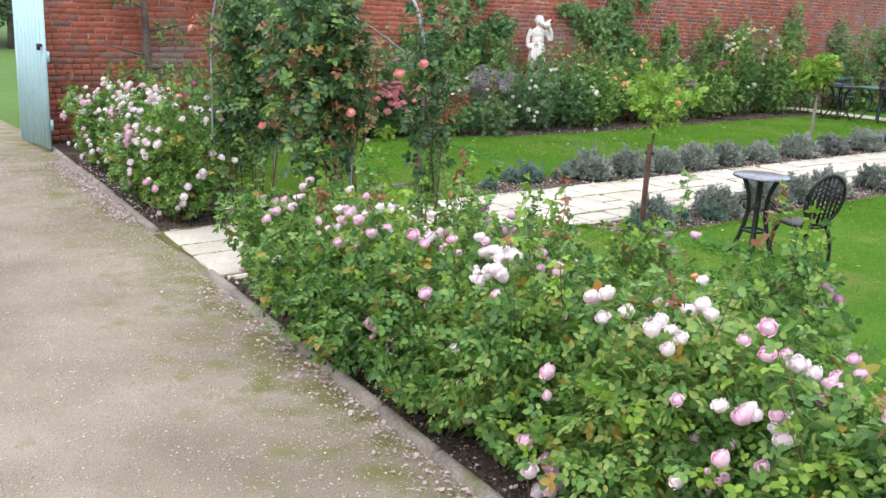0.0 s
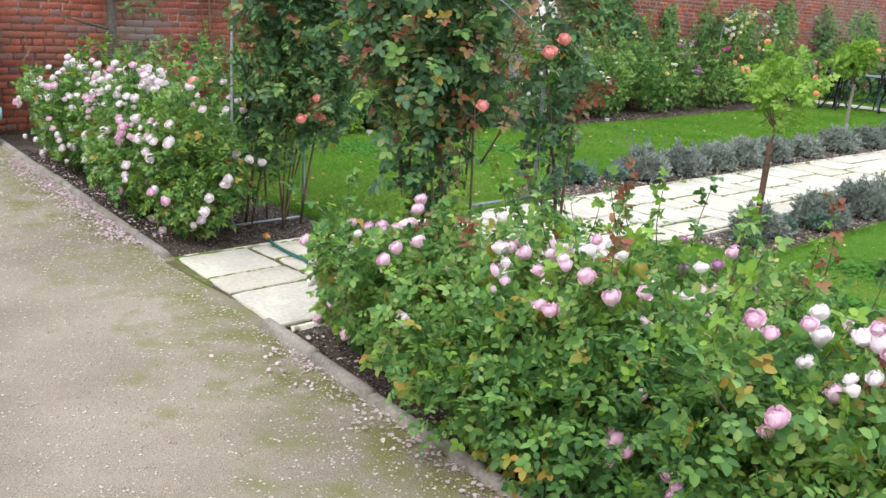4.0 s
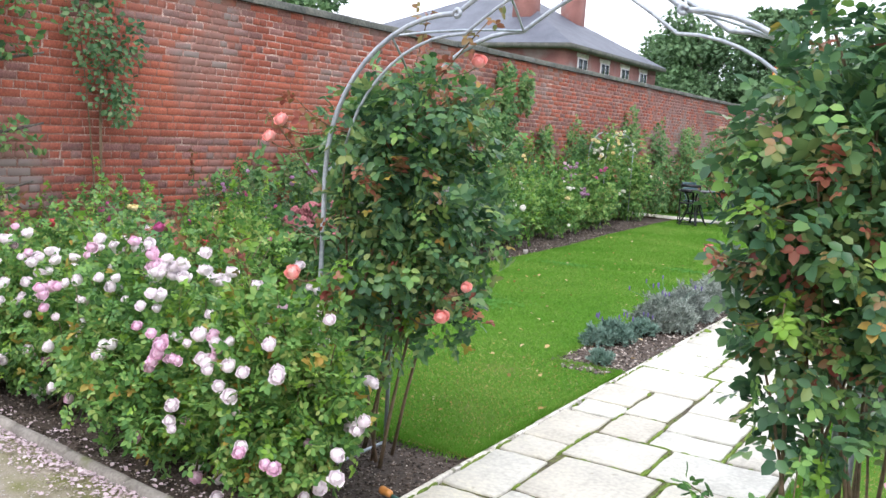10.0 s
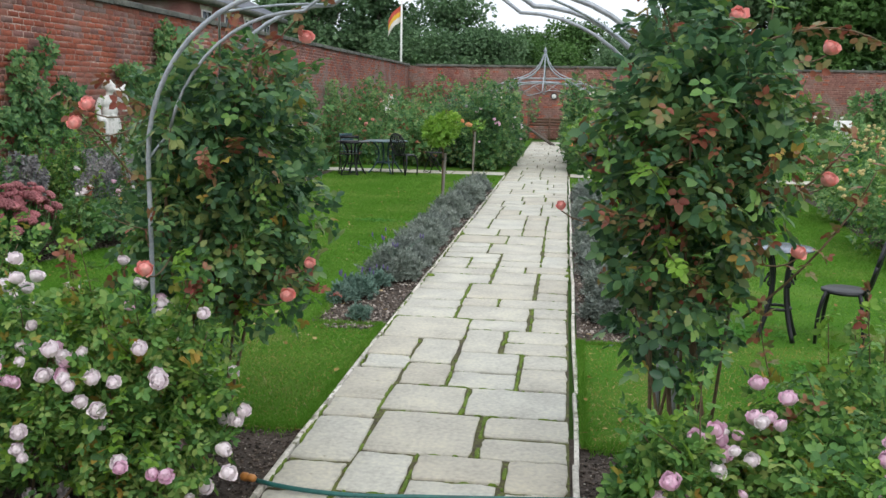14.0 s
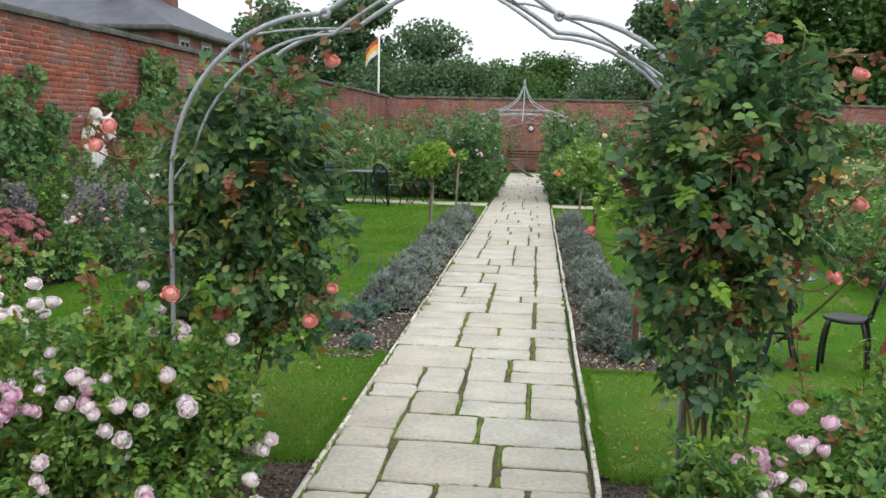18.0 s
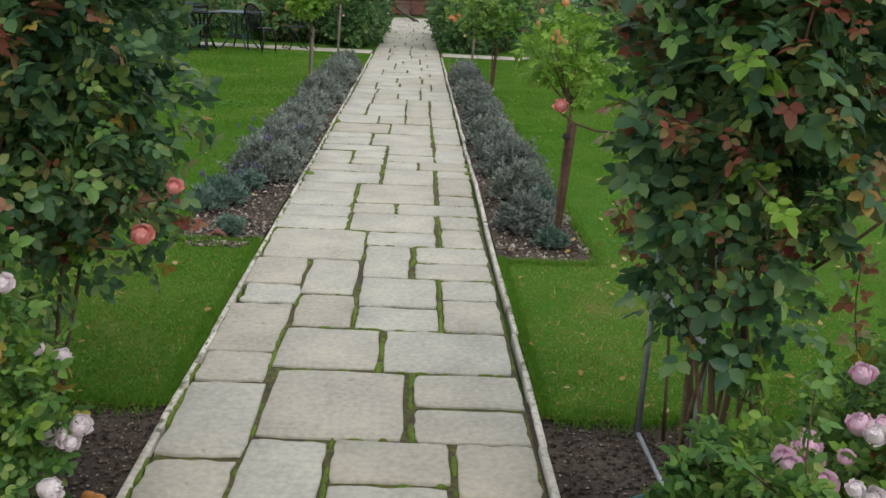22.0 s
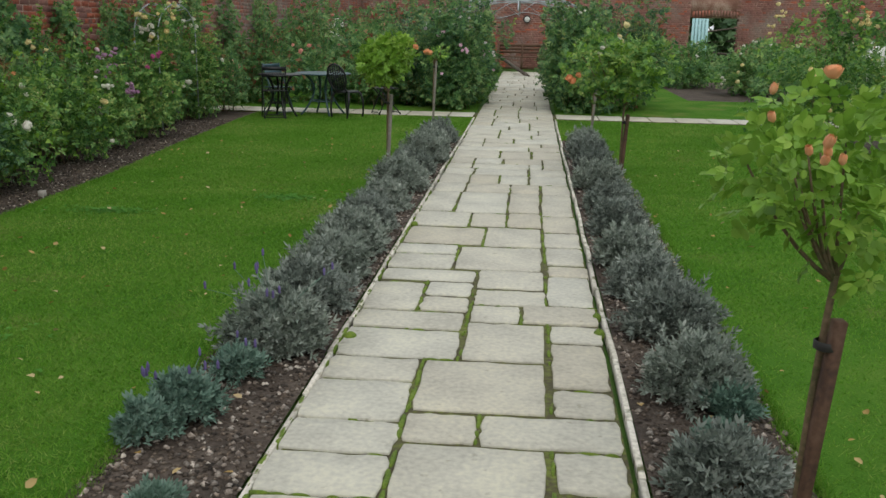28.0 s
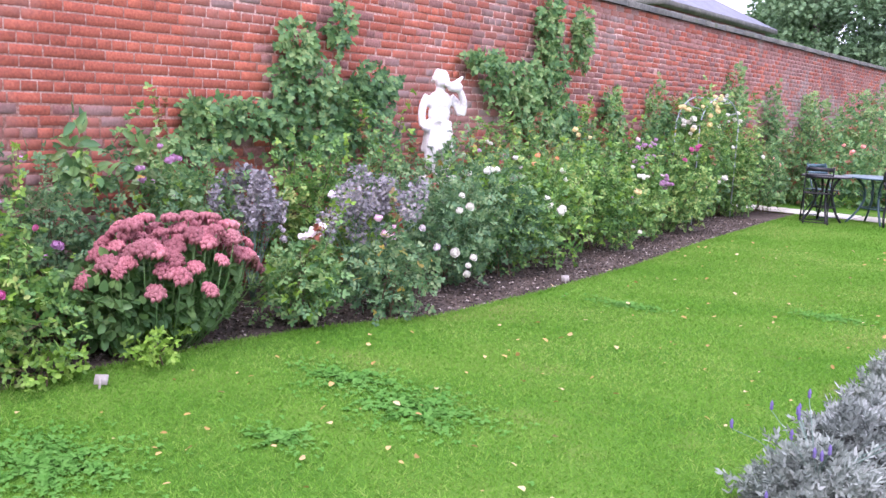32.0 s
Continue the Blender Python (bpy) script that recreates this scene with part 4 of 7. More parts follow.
hedge("rose_bush", "leafy green rose bush with pale pink double blooms", [(-4.1, 0.95, 0.45, 0.75, "rose_leaf"), (-3.45, 0.85, 0.5, 0.8, "rose_leaf"), (-2.75, 0.8, 0.52, 0.85, "rose_leaf"), (-2.1, 0.7, 0.52, 0.88, "rose_leaf"), (-1.5, 0.58, 0.48, 0.86, "rose_leaf"), (-1.02, 0.5, 0.3, 0.86, "rose_leaf")], 1150,
      [("blush", 44, 0.030, 0.1, (0.5, -0.9, -0.1)), ("pink", 16, 0.030, 0.1, (0.5, -0.9, -0.1))], ("rose_yellow",))
hedge("low_rose_bush", "mixed low rose bush with red and magenta flowers", [(-4.6, 1.9, 0.5, 0.8, "rose_leaf"), (-3.6, 1.75, 0.45, 0.85, "shrub"), (-2.7, 1.6, 0.42, 0.95, "rose_leaf"), (-5.0, 2.9, 0.5, 0.8, "shrub"), (-4.9, 3.8, 0.45, 0.7, "rose_leaf")], 650,
      [("magenta", 4, 0.03, 0.35, (0.5, -0.5, 0.4)), ("red_rose", 2, 0.035, 0.35, (0.5, -0.5, 0.4)), ("yellow_rose", 2, 0.028, 0.35, (0.5, -0.5, 0.4)), ("blush", 3, 0.03, 0.3, (0.5, -0.5, 0.4))], ("rose_yellow",))
hedge("rose_bush", "leafy green rose bush with soft pink double blooms", [(1.06, 0.34, 0.3, 0.56, "rose_leaf"), (1.5, 0.3, 0.42, 0.68, "rose_leaf")], 1550,
      [("pink", 26, 0.029, 0.08, (-0.6, -0.7, 0.5)), ("blush", 12, 0.029, 0.08, (-0.6, -0.7, 0.5)), ("pink", 4, 0.015, 0.1, (-0.4, -0.9, 0.3))], ("rose_yellow",))
hedge("rose_bush", "leafy green rose bush with soft pink double blooms", [(2.1, 0.2, 0.48, 0.72, "rose_leaf"), (2.7, 0.12, 0.5, 0.76, "rose_leaf"), (3.3, 0.04, 0.5, 0.78, "rose_leaf"), (3.95, -0.02, 0.5, 0.8, "rose_leaf"), (4.6, -0.08, 0.52, 0.84, "rose_leaf"), (5.3, -0.13, 0.52, 0.86, "rose_leaf")], 1550,
      [("pink", 18, 0.029, 0.08, (-0.2, -0.9, 0.2)), ("blush", 16, 0.029, 0.08, (-0.2, -0.9, 0.2)), ("pink", 3, 0.015, 0.1, (-0.2, -0.9, 0.2))], ("rose_yellow",))
hedge("rose_bush", "loose rose bush with a few faded mauve blooms", [(2.0, 1.1, 0.36, 0.62, "rose_leaf"), (2.7, 1.05, 0.4, 0.7, "rose_leaf"), (3.5, 1.0, 0.42, 0.78, "rose_leaf"), (4.4, 0.95, 0.45, 0.85, "rose_leaf"), (5.4, 0.9, 0.5, 0.88, "rose_leaf")], 700,
      [("mauve", 5, 0.026, 0.3, (-0.3, -0.6, 0.4)), ("pink", 3, 0.033, 0.3, (-0.3, -0.6, 0.4)), ("apricot", 1, 0.024, 0.3, (-0.2, -0.6, 0.5))], ("rose_red",))

# ---- the rose arch over the path ----
ARCH_X = -0.05


def arch_profile(half=1.12, top=2.36, shoulder=2.15, spring=1.45):
    """One pipe from foot to foot: posts, quarter curves to the knuckles, and the raised middle."""
    knuckle = 0.42 * half
    L = [(-half, 0.0), (-half, 0.7), (-half, spring)]
    L += [(-half + (half - knuckle) * (1 - math.cos(a)), spring + (shoulder - spring) * math.sin(a)) for a in np.linspace(0.15, math.pi / 2, 12)]
    L += [(-knuckle * (1 - q), shoulder + (top - shoulder) * math.sin(q * math.pi / 2)) for q in np.linspace(0.12, 1, 10)]
    return [(a + ARCH_X, b) for a, b in L] + [(ARCH_X - a, b) for a, b in reversed(L[:-1])]


def rose_arch(y0, y1):
    t = thing("rose_arch", "galvanised steel garden arch carrying climbing roses", "garden arch", (0, y0, 0))
    prof = arch_profile()
    for y in (y0, y1):
        part("arch_pipe", np_mesh("arch_pipe", *tube([(a, y, b) for a, b in prof], 0.011, sides=8), M["steel"], True), t)
    inner = arch_profile(1.05, 2.28, 2.07, 1.4)
    part("inner_pipe", np_mesh("inner_pipe", *tube([(a, y0 + 0.02, b) for a, b in inner[4:-4]], 0.007, sides=6), M["steel"], True), t)
    k = 0
    for i in range(2, len(prof) - 4, 4):
        a, b = prof[i], prof[i + 4]
        ya, yb = (y0, y1) if k % 2 == 0 else (y1, y0)
        part("lattice_rod", np_mesh("lattice_rod", *tube(bez((a[0], ya, a[1]), ((a[0] + b[0]) / 2, (y0 + y1) / 2, (a[1] + b[1]) / 2 + 0.03), (b[0], yb, b[1]), 5), 0.006, sides=5), M["steel"], True), t)
        k += 1
    for s in (-1, 1):
        for z in (0.02, 0.62):
            part("rung", np_mesh("rung", *tube([(s * 1.12 + ARCH_X, y0, z), (s * 1.12 + ARCH_X, y1, z)], 0.009, sides=6), M["steel"], True), t)
    for s in (-1, 1):
        part("scroll", np_mesh("scroll", *tube([(s * (0.465 + 0.014 * math.cos(q)) + ARCH_X, y0 - 0.01, 2.15 + 0.014 * math.sin(q)) for q in np.linspace(0, 5.6, 12)], 0.01, sides=5), M["steel"], True), t)


rose_arch(0.85, 1.45)


def climber(label, x, y, blobs, n, red, canes, shoots=(), blooms=(), dy=0.0, slim=1.0):
    y += dy
    blobs = [(b[0], b[1] + dy, b[2], b[3] * slim, b[4] * slim, b[5]) for b in blobs]
    shoots = [[(p[0], p[1] + dy, p[2]) for p in s] for s in shoots]
    t = thing("climbing_rose", label, "climbing rose", (x, y, 0), "climbing roses on the arch")
    for k in range(canes):
        part("cane", np_mesh("cane", *stems((x, y, 0.1), blobs, 1, rng.uniform(0.007, 0.013)), M["stem"]), t, "brown woody cane")
    part("leaves", leaf_mesh("leaves", int(n * 1.4), blobs, 0.096, M["rose_dark"], ROSE5B, 0.35, 0.35), t, kind="stuff")
    part("leaves", leaf_mesh("leaves", n // 4, blobs, 0.09, M["rose_leaf"], ROSE5B, 0.45), t, kind="stuff")
    if red:
        part("young_leaves", leaf_mesh("young_leaves", red, [b for b in blobs if x < 0 or (b[0] > 0.98 and b[2] > 1.2)], 0.075, M["rose_red"], ROSE5B, 0.5, 0.95), t, "bronze red young leaves", kind="stuff")
    part("yellow_leaves", leaf_mesh("yellow_leaves", n // 25, blobs, 0.07, M["rose_yellow"], ROSE3, 0.5, 0.9), t, "yellowing leaves", kind="stuff")
    tips, ways = in_blobs(26, blobs, 0.97)
    for k in range(min(len(tips), 6 + n // 90)):
        q = bez(tips[k] - ways[k] * 0.1, tips[k] + ways[k] * 0.06, tips[k] + ways[k] * rng.uniform(0.1, 0.2) + np.array([0, 0, rng.uniform(0.02, 0.14)]), 5)
        part("spray", np_mesh("spray", *tube(q, 0.004, 0.002, 5), M["stem"]), t)
        w = np.repeat(q[1:], 2, axis=0)
        part("spray_leaves", np_mesh("spray_leaves", *scatter(ROSE5B, w, ways[k] * 0.8 + rng.normal(0, 0.7, w.shape) + np.array([0, 0, -0.3]), rng.uniform(0.06, 0.095, len(w)), 0.4), M[("rose_leaf", "rose_red", "rose_dark", "rose_lime")[k % 4]]), t, kind="stuff")
    sl = []
    for a, b, c in shoots:
        q = bez(a, b, c, 9)
        part("shoot", np_mesh("shoot", *tube(q, 0.006, 0.0025, 5), M["stem"]), t, "long arching shoot")
        w = np.repeat(q[3:], 3, axis=0)
        sl.append(scatter(ROSE3, w + rng.normal(0, 0.015, w.shape), rng.normal(0, 1, w.shape) + np.array([0, 0, -0.2]), rng.uniform(0.05, 0.08, len(w))))
    if sl:
        part("shoot_leaves", np_mesh("shoot_leaves", *join(sl), M["rose_red"]), t, "reddish leaves on the shoots", kind="stuff")
    for c, at, s in blooms:
        part("bloom_stalk", np_mesh("bloom_stalk", *tube(bez((x + (at[0] - x) * 0.45, y + (at[1] - y) * 0.45, at[2] - 0.02), (x + (at[0] - x) * 0.8, y + (at[1] - y) * 0.8, at[2] - 0.1), (at[0], at[1], at[2] - 0.02), 6), 0.004, 0.003, 5), M["stem"]), t)
        one_bloom(t, c, at, (0.6 * (at[0] - x), -0.6, 0.7), s)


climber("climbing rose with dark leaves and coral blooms on the arch", -1.15, 1.15, [(-1.05, 1.15, 1.05, 0.34, 0.38, 0.45), (-0.98, 1.2, 1.4, 0.4, 0.42, 0.38), (-1.02, 1.1, 1.6, 0.32, 0.36, 0.28), (-0.86, 1.25, 1.2, 0.34, 0.36, 0.4), (-0.9, 1.15, 1.78, 0.3, 0.33, 0.22), (-1.2, 1.1, 1.0, 0.24, 0.28, 0.3), (-0.74, 1.2, 0.9, 0.2, 0.22, 0.25), (-1.12, 1.1, 0.66, 0.2, 0.24, 0.26)], 1250, 60, 10,
        [((-1.0, 1.1, 1.6), (-0.75, 1.0, 1.9), (-0.45, 0.95, 2.15)), ((-1.1, 1.2, 1.7), (-0.95, 1.2, 2.0), (-0.9, 1.15, 2.2)), ((-1.3, 1.0, 1.3), (-1.5, 0.9, 1.6), (-1.55, 0.8, 1.72)), ((-0.85, 1.2, 0.95), (-0.6, 1.1, 0.9), (-0.45, 1.05, 0.86))],
        [("coral", (-1.03, 0.49, 1.05), 0.036), ("coral", (-0.63, 1.05, 0.84), 0.035), ("coral", (-0.54, 1.1, 0.98), 0.027), ("coral", (-1.42, 0.82, 1.68), 0.036), ("coral", (-1.47, 0.8, 1.6), 0.034), ("coral", (-0.55, 1.1, 1.98), 0.035)], 0.06)
climber("climbing rose with bronze young leaves on the arch", 1.08, 1.0, [(1.04, 0.97, 1.0, 0.32, 0.34, 0.32), (1.02, 1.00, 1.32, 0.40, 0.42, 0.38), (1.00, 0.90, 1.65, 0.38, 0.40, 0.35), (1.15, 0.90, 1.50, 0.36, 0.38, 0.35), (0.92, 0.95, 1.45, 0.28, 0.34, 0.40), (0.98, 0.95, 1.95, 0.26, 0.30, 0.24), (1.24, 0.90, 1.75, 0.25, 0.25, 0.20)], 950, 190, 10,
        [((1.0, 1.1, 1.9), (0.85, 1.05, 2.3), (0.72, 1.0, 2.6)), ((1.1, 1.2, 2.0), (1.08, 1.2, 2.4), (1.05, 1.15, 2.85)), ((1.2, 1.1, 1.9), (1.5, 1.1, 2.1), (1.75, 1.1, 1.95)), ((1.0, 1.1, 1.4), (0.75, 1.0, 1.5), (0.62, 0.95, 1.62)), ((1.3, 1.1, 1.3), (1.5, 1.05, 1.4), (1.62, 1.0, 1.6)), ((1.3, 1.1, 0.9), (1.6, 1.0, 1.2), (1.7, 0.95, 1.5)), ((0.98, 1.1, 1.9), (0.8, 1.2, 2.2), (0.86, 1.3, 2.7))],
        [("coral", (1.58, 0.9, 1.95), 0.034), ("coral", (1.6, 0.85, 1.45), 0.034), ("coral", (0.58, 0.88, 1.31), 0.022), ("coral", (1.39, 1.2, 1.5), 0.035), ("coral", (1.45, 0.6, 1.2), 0.03), ("coral", (1.2, 0.75, 2.05), 0.038)], -0.33, 0.76)
climber("thin young climbing rose with red shoots on the arch's rear post", 1.14, 1.5, [(1.15, 1.47, 0.8, 0.1, 0.12, 0.3), (1.15, 1.46, 1.2, 0.15, 0.16, 0.3), (1.12, 1.44, 1.65, 0.16, 0.18, 0.3)], 170, 26, 4, [((1.13, 1.47, 0.9), (1.3, 1.5, 1.1), (1.4, 1.5, 1.25)), ((1.12, 1.46, 0.6), (1.0, 1.5, 0.75), (0.9, 1.52, 0.9))])

# ---- lavender ----
def lavender(x, y, r, kind, flowers=0):
    t = thing("lavender", {"lavender": "clipped grey-green lavender clump in bark mulch", "lavender_dark": "dark grey-green lavender clump in bark mulch", "lavender_green": "small young blue-green lavender plant in mulch"}[kind], "lavender", (x, y, 0), "lavender row along the path")
    n = int(820 * (r / 0.25) ** 2) + 90
    d = rng.normal(size=(n, 3))
    d[:, 2] = np.abs(d[:, 2]) * 1.1
    d /= np.linalg.norm(d, axis=1)[:, None]
    bump = 1 + 0.26 * np.sin(9 * d[:, 0] + x * 9) * np.cos(8 * d[:, 1] + y * 5) + 0.08 * np.sin(17 * d[:, 0] - 13 * d[:, 1])
    C = np.array([x, y, 0.02]) + d * np.array([r, r, r * 1.0]) * (rng.uniform(0.5, 0.88, n) * bump)[:, None]
    A = d * 1.0 + rng.normal(0, 0.4, d.shape) + np.array([0, 0, 0.5])
    part("leaves", np_mesh("leaves", *scatter(SPRIG, C, A, rng.uniform(0.05, 0.095, n) * (0.7 + 0.3 * min(1, r / 0.25))), M[kind]), t, kind="stuff")
    part("twig_tangle", np_mesh("twig_tangle", *join([tube(bez((x, y, 0), (x + v[0] * r * 0.4, y + v[1] * r * 0.4, r * 0.5), (x + v[0] * r * 0.75, y + v[1] * r * 0.75, max(0.05, v[2]) * r * 0.7), 4), 0.004, 0.002, 4) for v in d[:14]]), M["stem"]), t, kind="stuff")
    for i in range(flowers):
        a, b = rng.uniform(0, 6.28), r * rng.uniform(0.6, 1.15)
        tip = np.array([x + b * math.cos(a), y + b * math.sin(a), r * rng.uniform(1.0, 1.6)])
        part("flower_stalk", np_mesh("flower_stalk", *tube(bez((x, y, r * 0.4), (x + 0.4 * b * math.cos(a), y + 0.4 * b * math.sin(a), r), tip, 5), 0.0015, sides=4), M["lavender_green"]), t)
        part("flower_spike", np_mesh("flower_spike", *lathe([(0.002, 0), (0.008, 0.008), (0.005, 0.016), (0.008, 0.024), (0.005, 0.034), (0.001, 0.042)], 6), M["purple"]), t, "mauve flower spike", at=tuple(tip))


lavender(-0.95, 3.93, 0.08, "lavender_green")
lavender(-1.22, 4.5, 0.12, "lavender_green")
lavender(-1.14, 4.72, 0.16, "lavender_green", 9)
lavender(-1.06, 5.15, 0.12, "lavender_green", 3)
for i, (x, y, r) in enumerate(((-0.99, 5.55, 0.29), (-1.0, 6.25, 0.27), (-0.98, 6.9, 0.26), (-1.0, 7.6, 0.28), (-1.02, 8.3, 0.26), (-1.0, 9.1, 0.24), (-1.02, 10.1, 0.3), (-1.0, 11.0, 0.26), (-0.98, 12.0, 0.32), (-1.0, 12.9, 0.26), (-1.0, 13.8, 0.28))):
    lavender(x, y, r, ("lavender", "lavender_dark", "lavender")[i % 3], 12 if i < 1 else 0)
lavender(1.09, 3.92, 0.09, "lavender_green")
lavender(1.03, 4.62, 0.1, "lavender_green")
lavender(1.15, 5.0, 0.11, "lavender_green")
for i, (x, y, r) in enumerate(((0.98, 4.3, 0.21), (1.03, 5.22, 0.25), (1.04, 6.05, 0.28), (0.99, 6.75, 0.24), (0.97, 7.45, 0.26), (0.99, 8.5, 0.25), (1.0, 9.4, 0.24), (0.98, 10.5, 0.27), (1.0, 11.5, 0.24), (0.98, 12.6, 0.28), (1.0, 13.6, 0.25))):
    lavender(x, y, r, ("lavender_dark", "lavender", "lavender_dark")[i % 3])


# ---- standard roses on stakes ----
def standard_rose(label, x, y, stem_h, crown, n, leafmat, stake_h, stake_mat, blooms, lean=0.0, size=0.085):
    t = thing("standard_rose", label, "standard rose", (x, y, 0), "standard roses along the path")
    cx, cy, cz, r = x + lean, y, crown[0], crown[1]
    part("trunk", np_mesh("trunk", *tube(bez((x, y, -0.02), (x - 0.01, y, stem_h * 0.5), (cx, cy, stem_h), 8), 0.014, 0.011, 8), M["stem"], True), t)
    blobs = [(cx + rng.normal(0, r * 0.3), cy + rng.normal(0, r * 0.3), cz + rng.normal(0, r * 0.18), r * rng.uniform(0.5, 0.72), r * rng.uniform(0.5, 0.72), r * rng.uniform(0.38, 0.55)) for k in range(7)]
    for k in range(9):
        b = blobs[k % 7]
        tip = (b[0] + rng.normal(0, r * 0.3), b[1] + rng.normal(0, r * 0.3), b[2] + rng.uniform(-0.2, 0.5) * r)
        part("branch", np_mesh("branch", *tube(bez((cx, cy, stem_h - 0.02), ((cx + tip[0]) / 2, (cy + tip[1]) / 2, stem_h + 0.06), tip, 6), 0.008, 0.003, 6), M["stem"], True), t)
    part("leaves", leaf_mesh("leaves", n, blobs, size, M[leafmat], ROSE5), t, kind="stuff")
    part("leaves", leaf_mesh("leaves", n // 3, blobs, size, M["rose_lime"], ROSE5B), t, kind="stuff")
    if stake_h:
        v, f = slab_box(0.036, 0.036, stake_h + 0.05, 0.003)
        part("stake", np_mesh("stake", v, f, M[stake_mat]), t, "square timber stake", at=(x + 0.04, y - 0.05, stake_h), rot=(4.0, 2.2, 8))
        part("tie", np_mesh("tie", *lathe([(0.035, 0), (0.04, 0.004), (0.04, 0.024), (0.035, 0.028)], 12), M["tie"]), t, "black rubber tie", at=(x + 0.022, y - 0.025, stake_h - 0.1))
    for c, k, s in blooms:
        add_blooms(t, c, k, blobs, s, 0.6, (0, -0.6, 0.4))


standard_rose("young standard rose with apricot buds tied to a brown stake", 1.12, 3.97, 0.92, (1.2, 0.33), 230, "rose_lime", 0.8, "stake", [("apricot", 9, 0.016), ("apricot", 2, 0.022)], 0.03, 0.092)
standard_rose("round lime-green standard rose on a slim grey stem", -1.22, 10.75, 0.92, (1.19, 0.31), 650, "rose_lime", 0.88, "stake_grey", [("apricot", 1, 0.03)], 0, 0.1)
standard_rose("full green standard rose with apricot buds", 1.25, 11.2, 0.8, (1.14, 0.48), 900, "rose_leaf", 0.7, "stake", [("apricot", 3, 0.035), ("white_rose", 2, 0.03)])
standard_rose("standard rose with an apricot bloom against a grey stake", -1.3, 16.1, 0.95, (1.12, 0.2), 90, "rose_leaf", 1.0, "stake_grey", [("apricot", 2, 0.045)], 0, 0.075)
standard_rose("standard rose with pale blooms on a grey stake", 1.25, 15.9, 0.95, (1.25, 0.42), 350, "rose_leaf", 0.9, "stake_grey", [("yellow_rose", 4, 0.05), ("white_rose", 4, 0.05)])
# ---- the border under the west wall ----
def mound(name, label, x, y, r, h, leaves, blooms=(), category="shrub", canes=10, tall=0.0, group="border plants"):
    h *= 1.12
    leaves = [(m, int(n * 1.35), s, ROSE5B if t is ROSE5 else t) for m, n, s, t in leaves]
    blooms = [(c, int(n * 1.6 + 0.5), s * 0.8, lo, tw) for c, n, s, lo, tw in blooms]
    blobs = [(x + rng.normal(0, r * 0.3), y + rng.normal(0, r * 0.35), h * rng.uniform(0.3, 0.62), r * rng.uniform(0.5, 0.8), r * rng.uniform(0.5, 0.8), h * rng.uniform(0.32, 0.45)) for k in range(7)]
    blobs += [(x + rng.normal(0, r * 0.45), y + rng.normal(0, r * 0.5), h * rng.uniform(0.8, 0.95) + tall * rng.random(), r * 0.25, r * 0.25, h * 0.2) for k in range(4)]
    return bush(name, label, blobs, leaves, (x, y, r * 0.2), canes, blooms, category, group, sprays=4 if r > 0.3 else 0)


E3 = (0.9, -0.5, 0.2)
mound("border_rose", "green rose bush with a few magenta blooms by the wall", -4.85, 4.25, 0.4, 0.75, [("rose_leaf", 700, 0.075, ROSE5), ("rose_lime", 150, 0.07, ROSE3)], [("magenta", 6, 0.03, 0.2, E3)])
mound("border_rose", "pale green rose foliage behind the sedum", -5.35, 4.9, 0.35, 1.0, [("shrub_blue", 600, 0.07, ROSE5)], [("mauve", 3, 0.03, 0.5, E3)])
mound("border_rose", "rose bush with mauve blooms against the brick wall", -5.4, 6.0, 0.35, 1.05, [("shrub", 650, 0.07, ROSE5)], [("mauve", 5, 0.035, 0.6, E3)])
mound("border_rose", "bright green low rose with a pale pink bloom", -4.58, 6.3, 0.36, 0.52, [("shrub", 480, 0.075, ROSE5), ("rose_lime", 80, 0.07, ROSE3)], [("blush", 4, 0.045, 0.2, E3)])
mound("border_rose", "low green rose in front of the seedheads", -4.4, 7.0, 0.36, 0.5, [("shrub_blue", 450, 0.075, ROSE5), ("rose_yellow", 25, 0.07, ROSE3)], [("pink", 3, 0.04, 0.1, E3)])
mound("white_rose_bush", "blue-green rose bush dotted with white blooms", -4.75, 7.95, 0.52, 0.9, [("shrub_blue", 1000, 0.075, ROSE5)], [("white_rose", 6, 0.042, 0.2, E3), ("blush", 2, 0.04, 0.2, E3)])
mound("white_rose_bush", "green rose bush with white and blush blooms", -4.8, 8.9, 0.52, 0.95, [("shrub_blue", 700, 0.075, ROSE5), ("rose_leaf", 450, 0.075, ROSE5)], [("white_rose", 6, 0.042, 0.2, E3), ("mauve", 2, 0.035, 0.3, E3)])
mound("border_rose", "light green rose bush with small cream blooms", -4.85, 9.9, 0.55, 0.95, [("rose_leaf", 900, 0.08, ROSE5), ("rose_lime", 250, 0.07, ROSE3)], [("white_rose", 4, 0.035, 0.3, E3), ("apricot", 2, 0.035, 0.3, E3)])
mound("border_rose", "light green rose bush with small cream blooms", -4.95, 11.0, 0.55, 1.0, [("rose_leaf", 900, 0.08, ROSE5), ("rose_lime", 220, 0.07, ROSE3)], [("white_rose", 4, 0.035, 0.3, E3), ("yellow_rose", 3, 0.035, 0.3, E3)])
mound("border_rose", "rose bush with clustered pink-mauve blooms", -5.0, 12.2, 0.55, 1.0, [("rose_leaf", 850, 0.08, ROSE5)], [("mauve", 14, 0.035, 0.4, E3), ("pink", 4, 0.035, 0.4, E3)])
mound("border_rose", "rose bush with clustered pink-mauve blooms", -5.0, 13.4, 0.55, 1.0, [("rose_leaf", 850, 0.08, ROSE5)], [("magenta", 10, 0.035, 0.4, E3)])
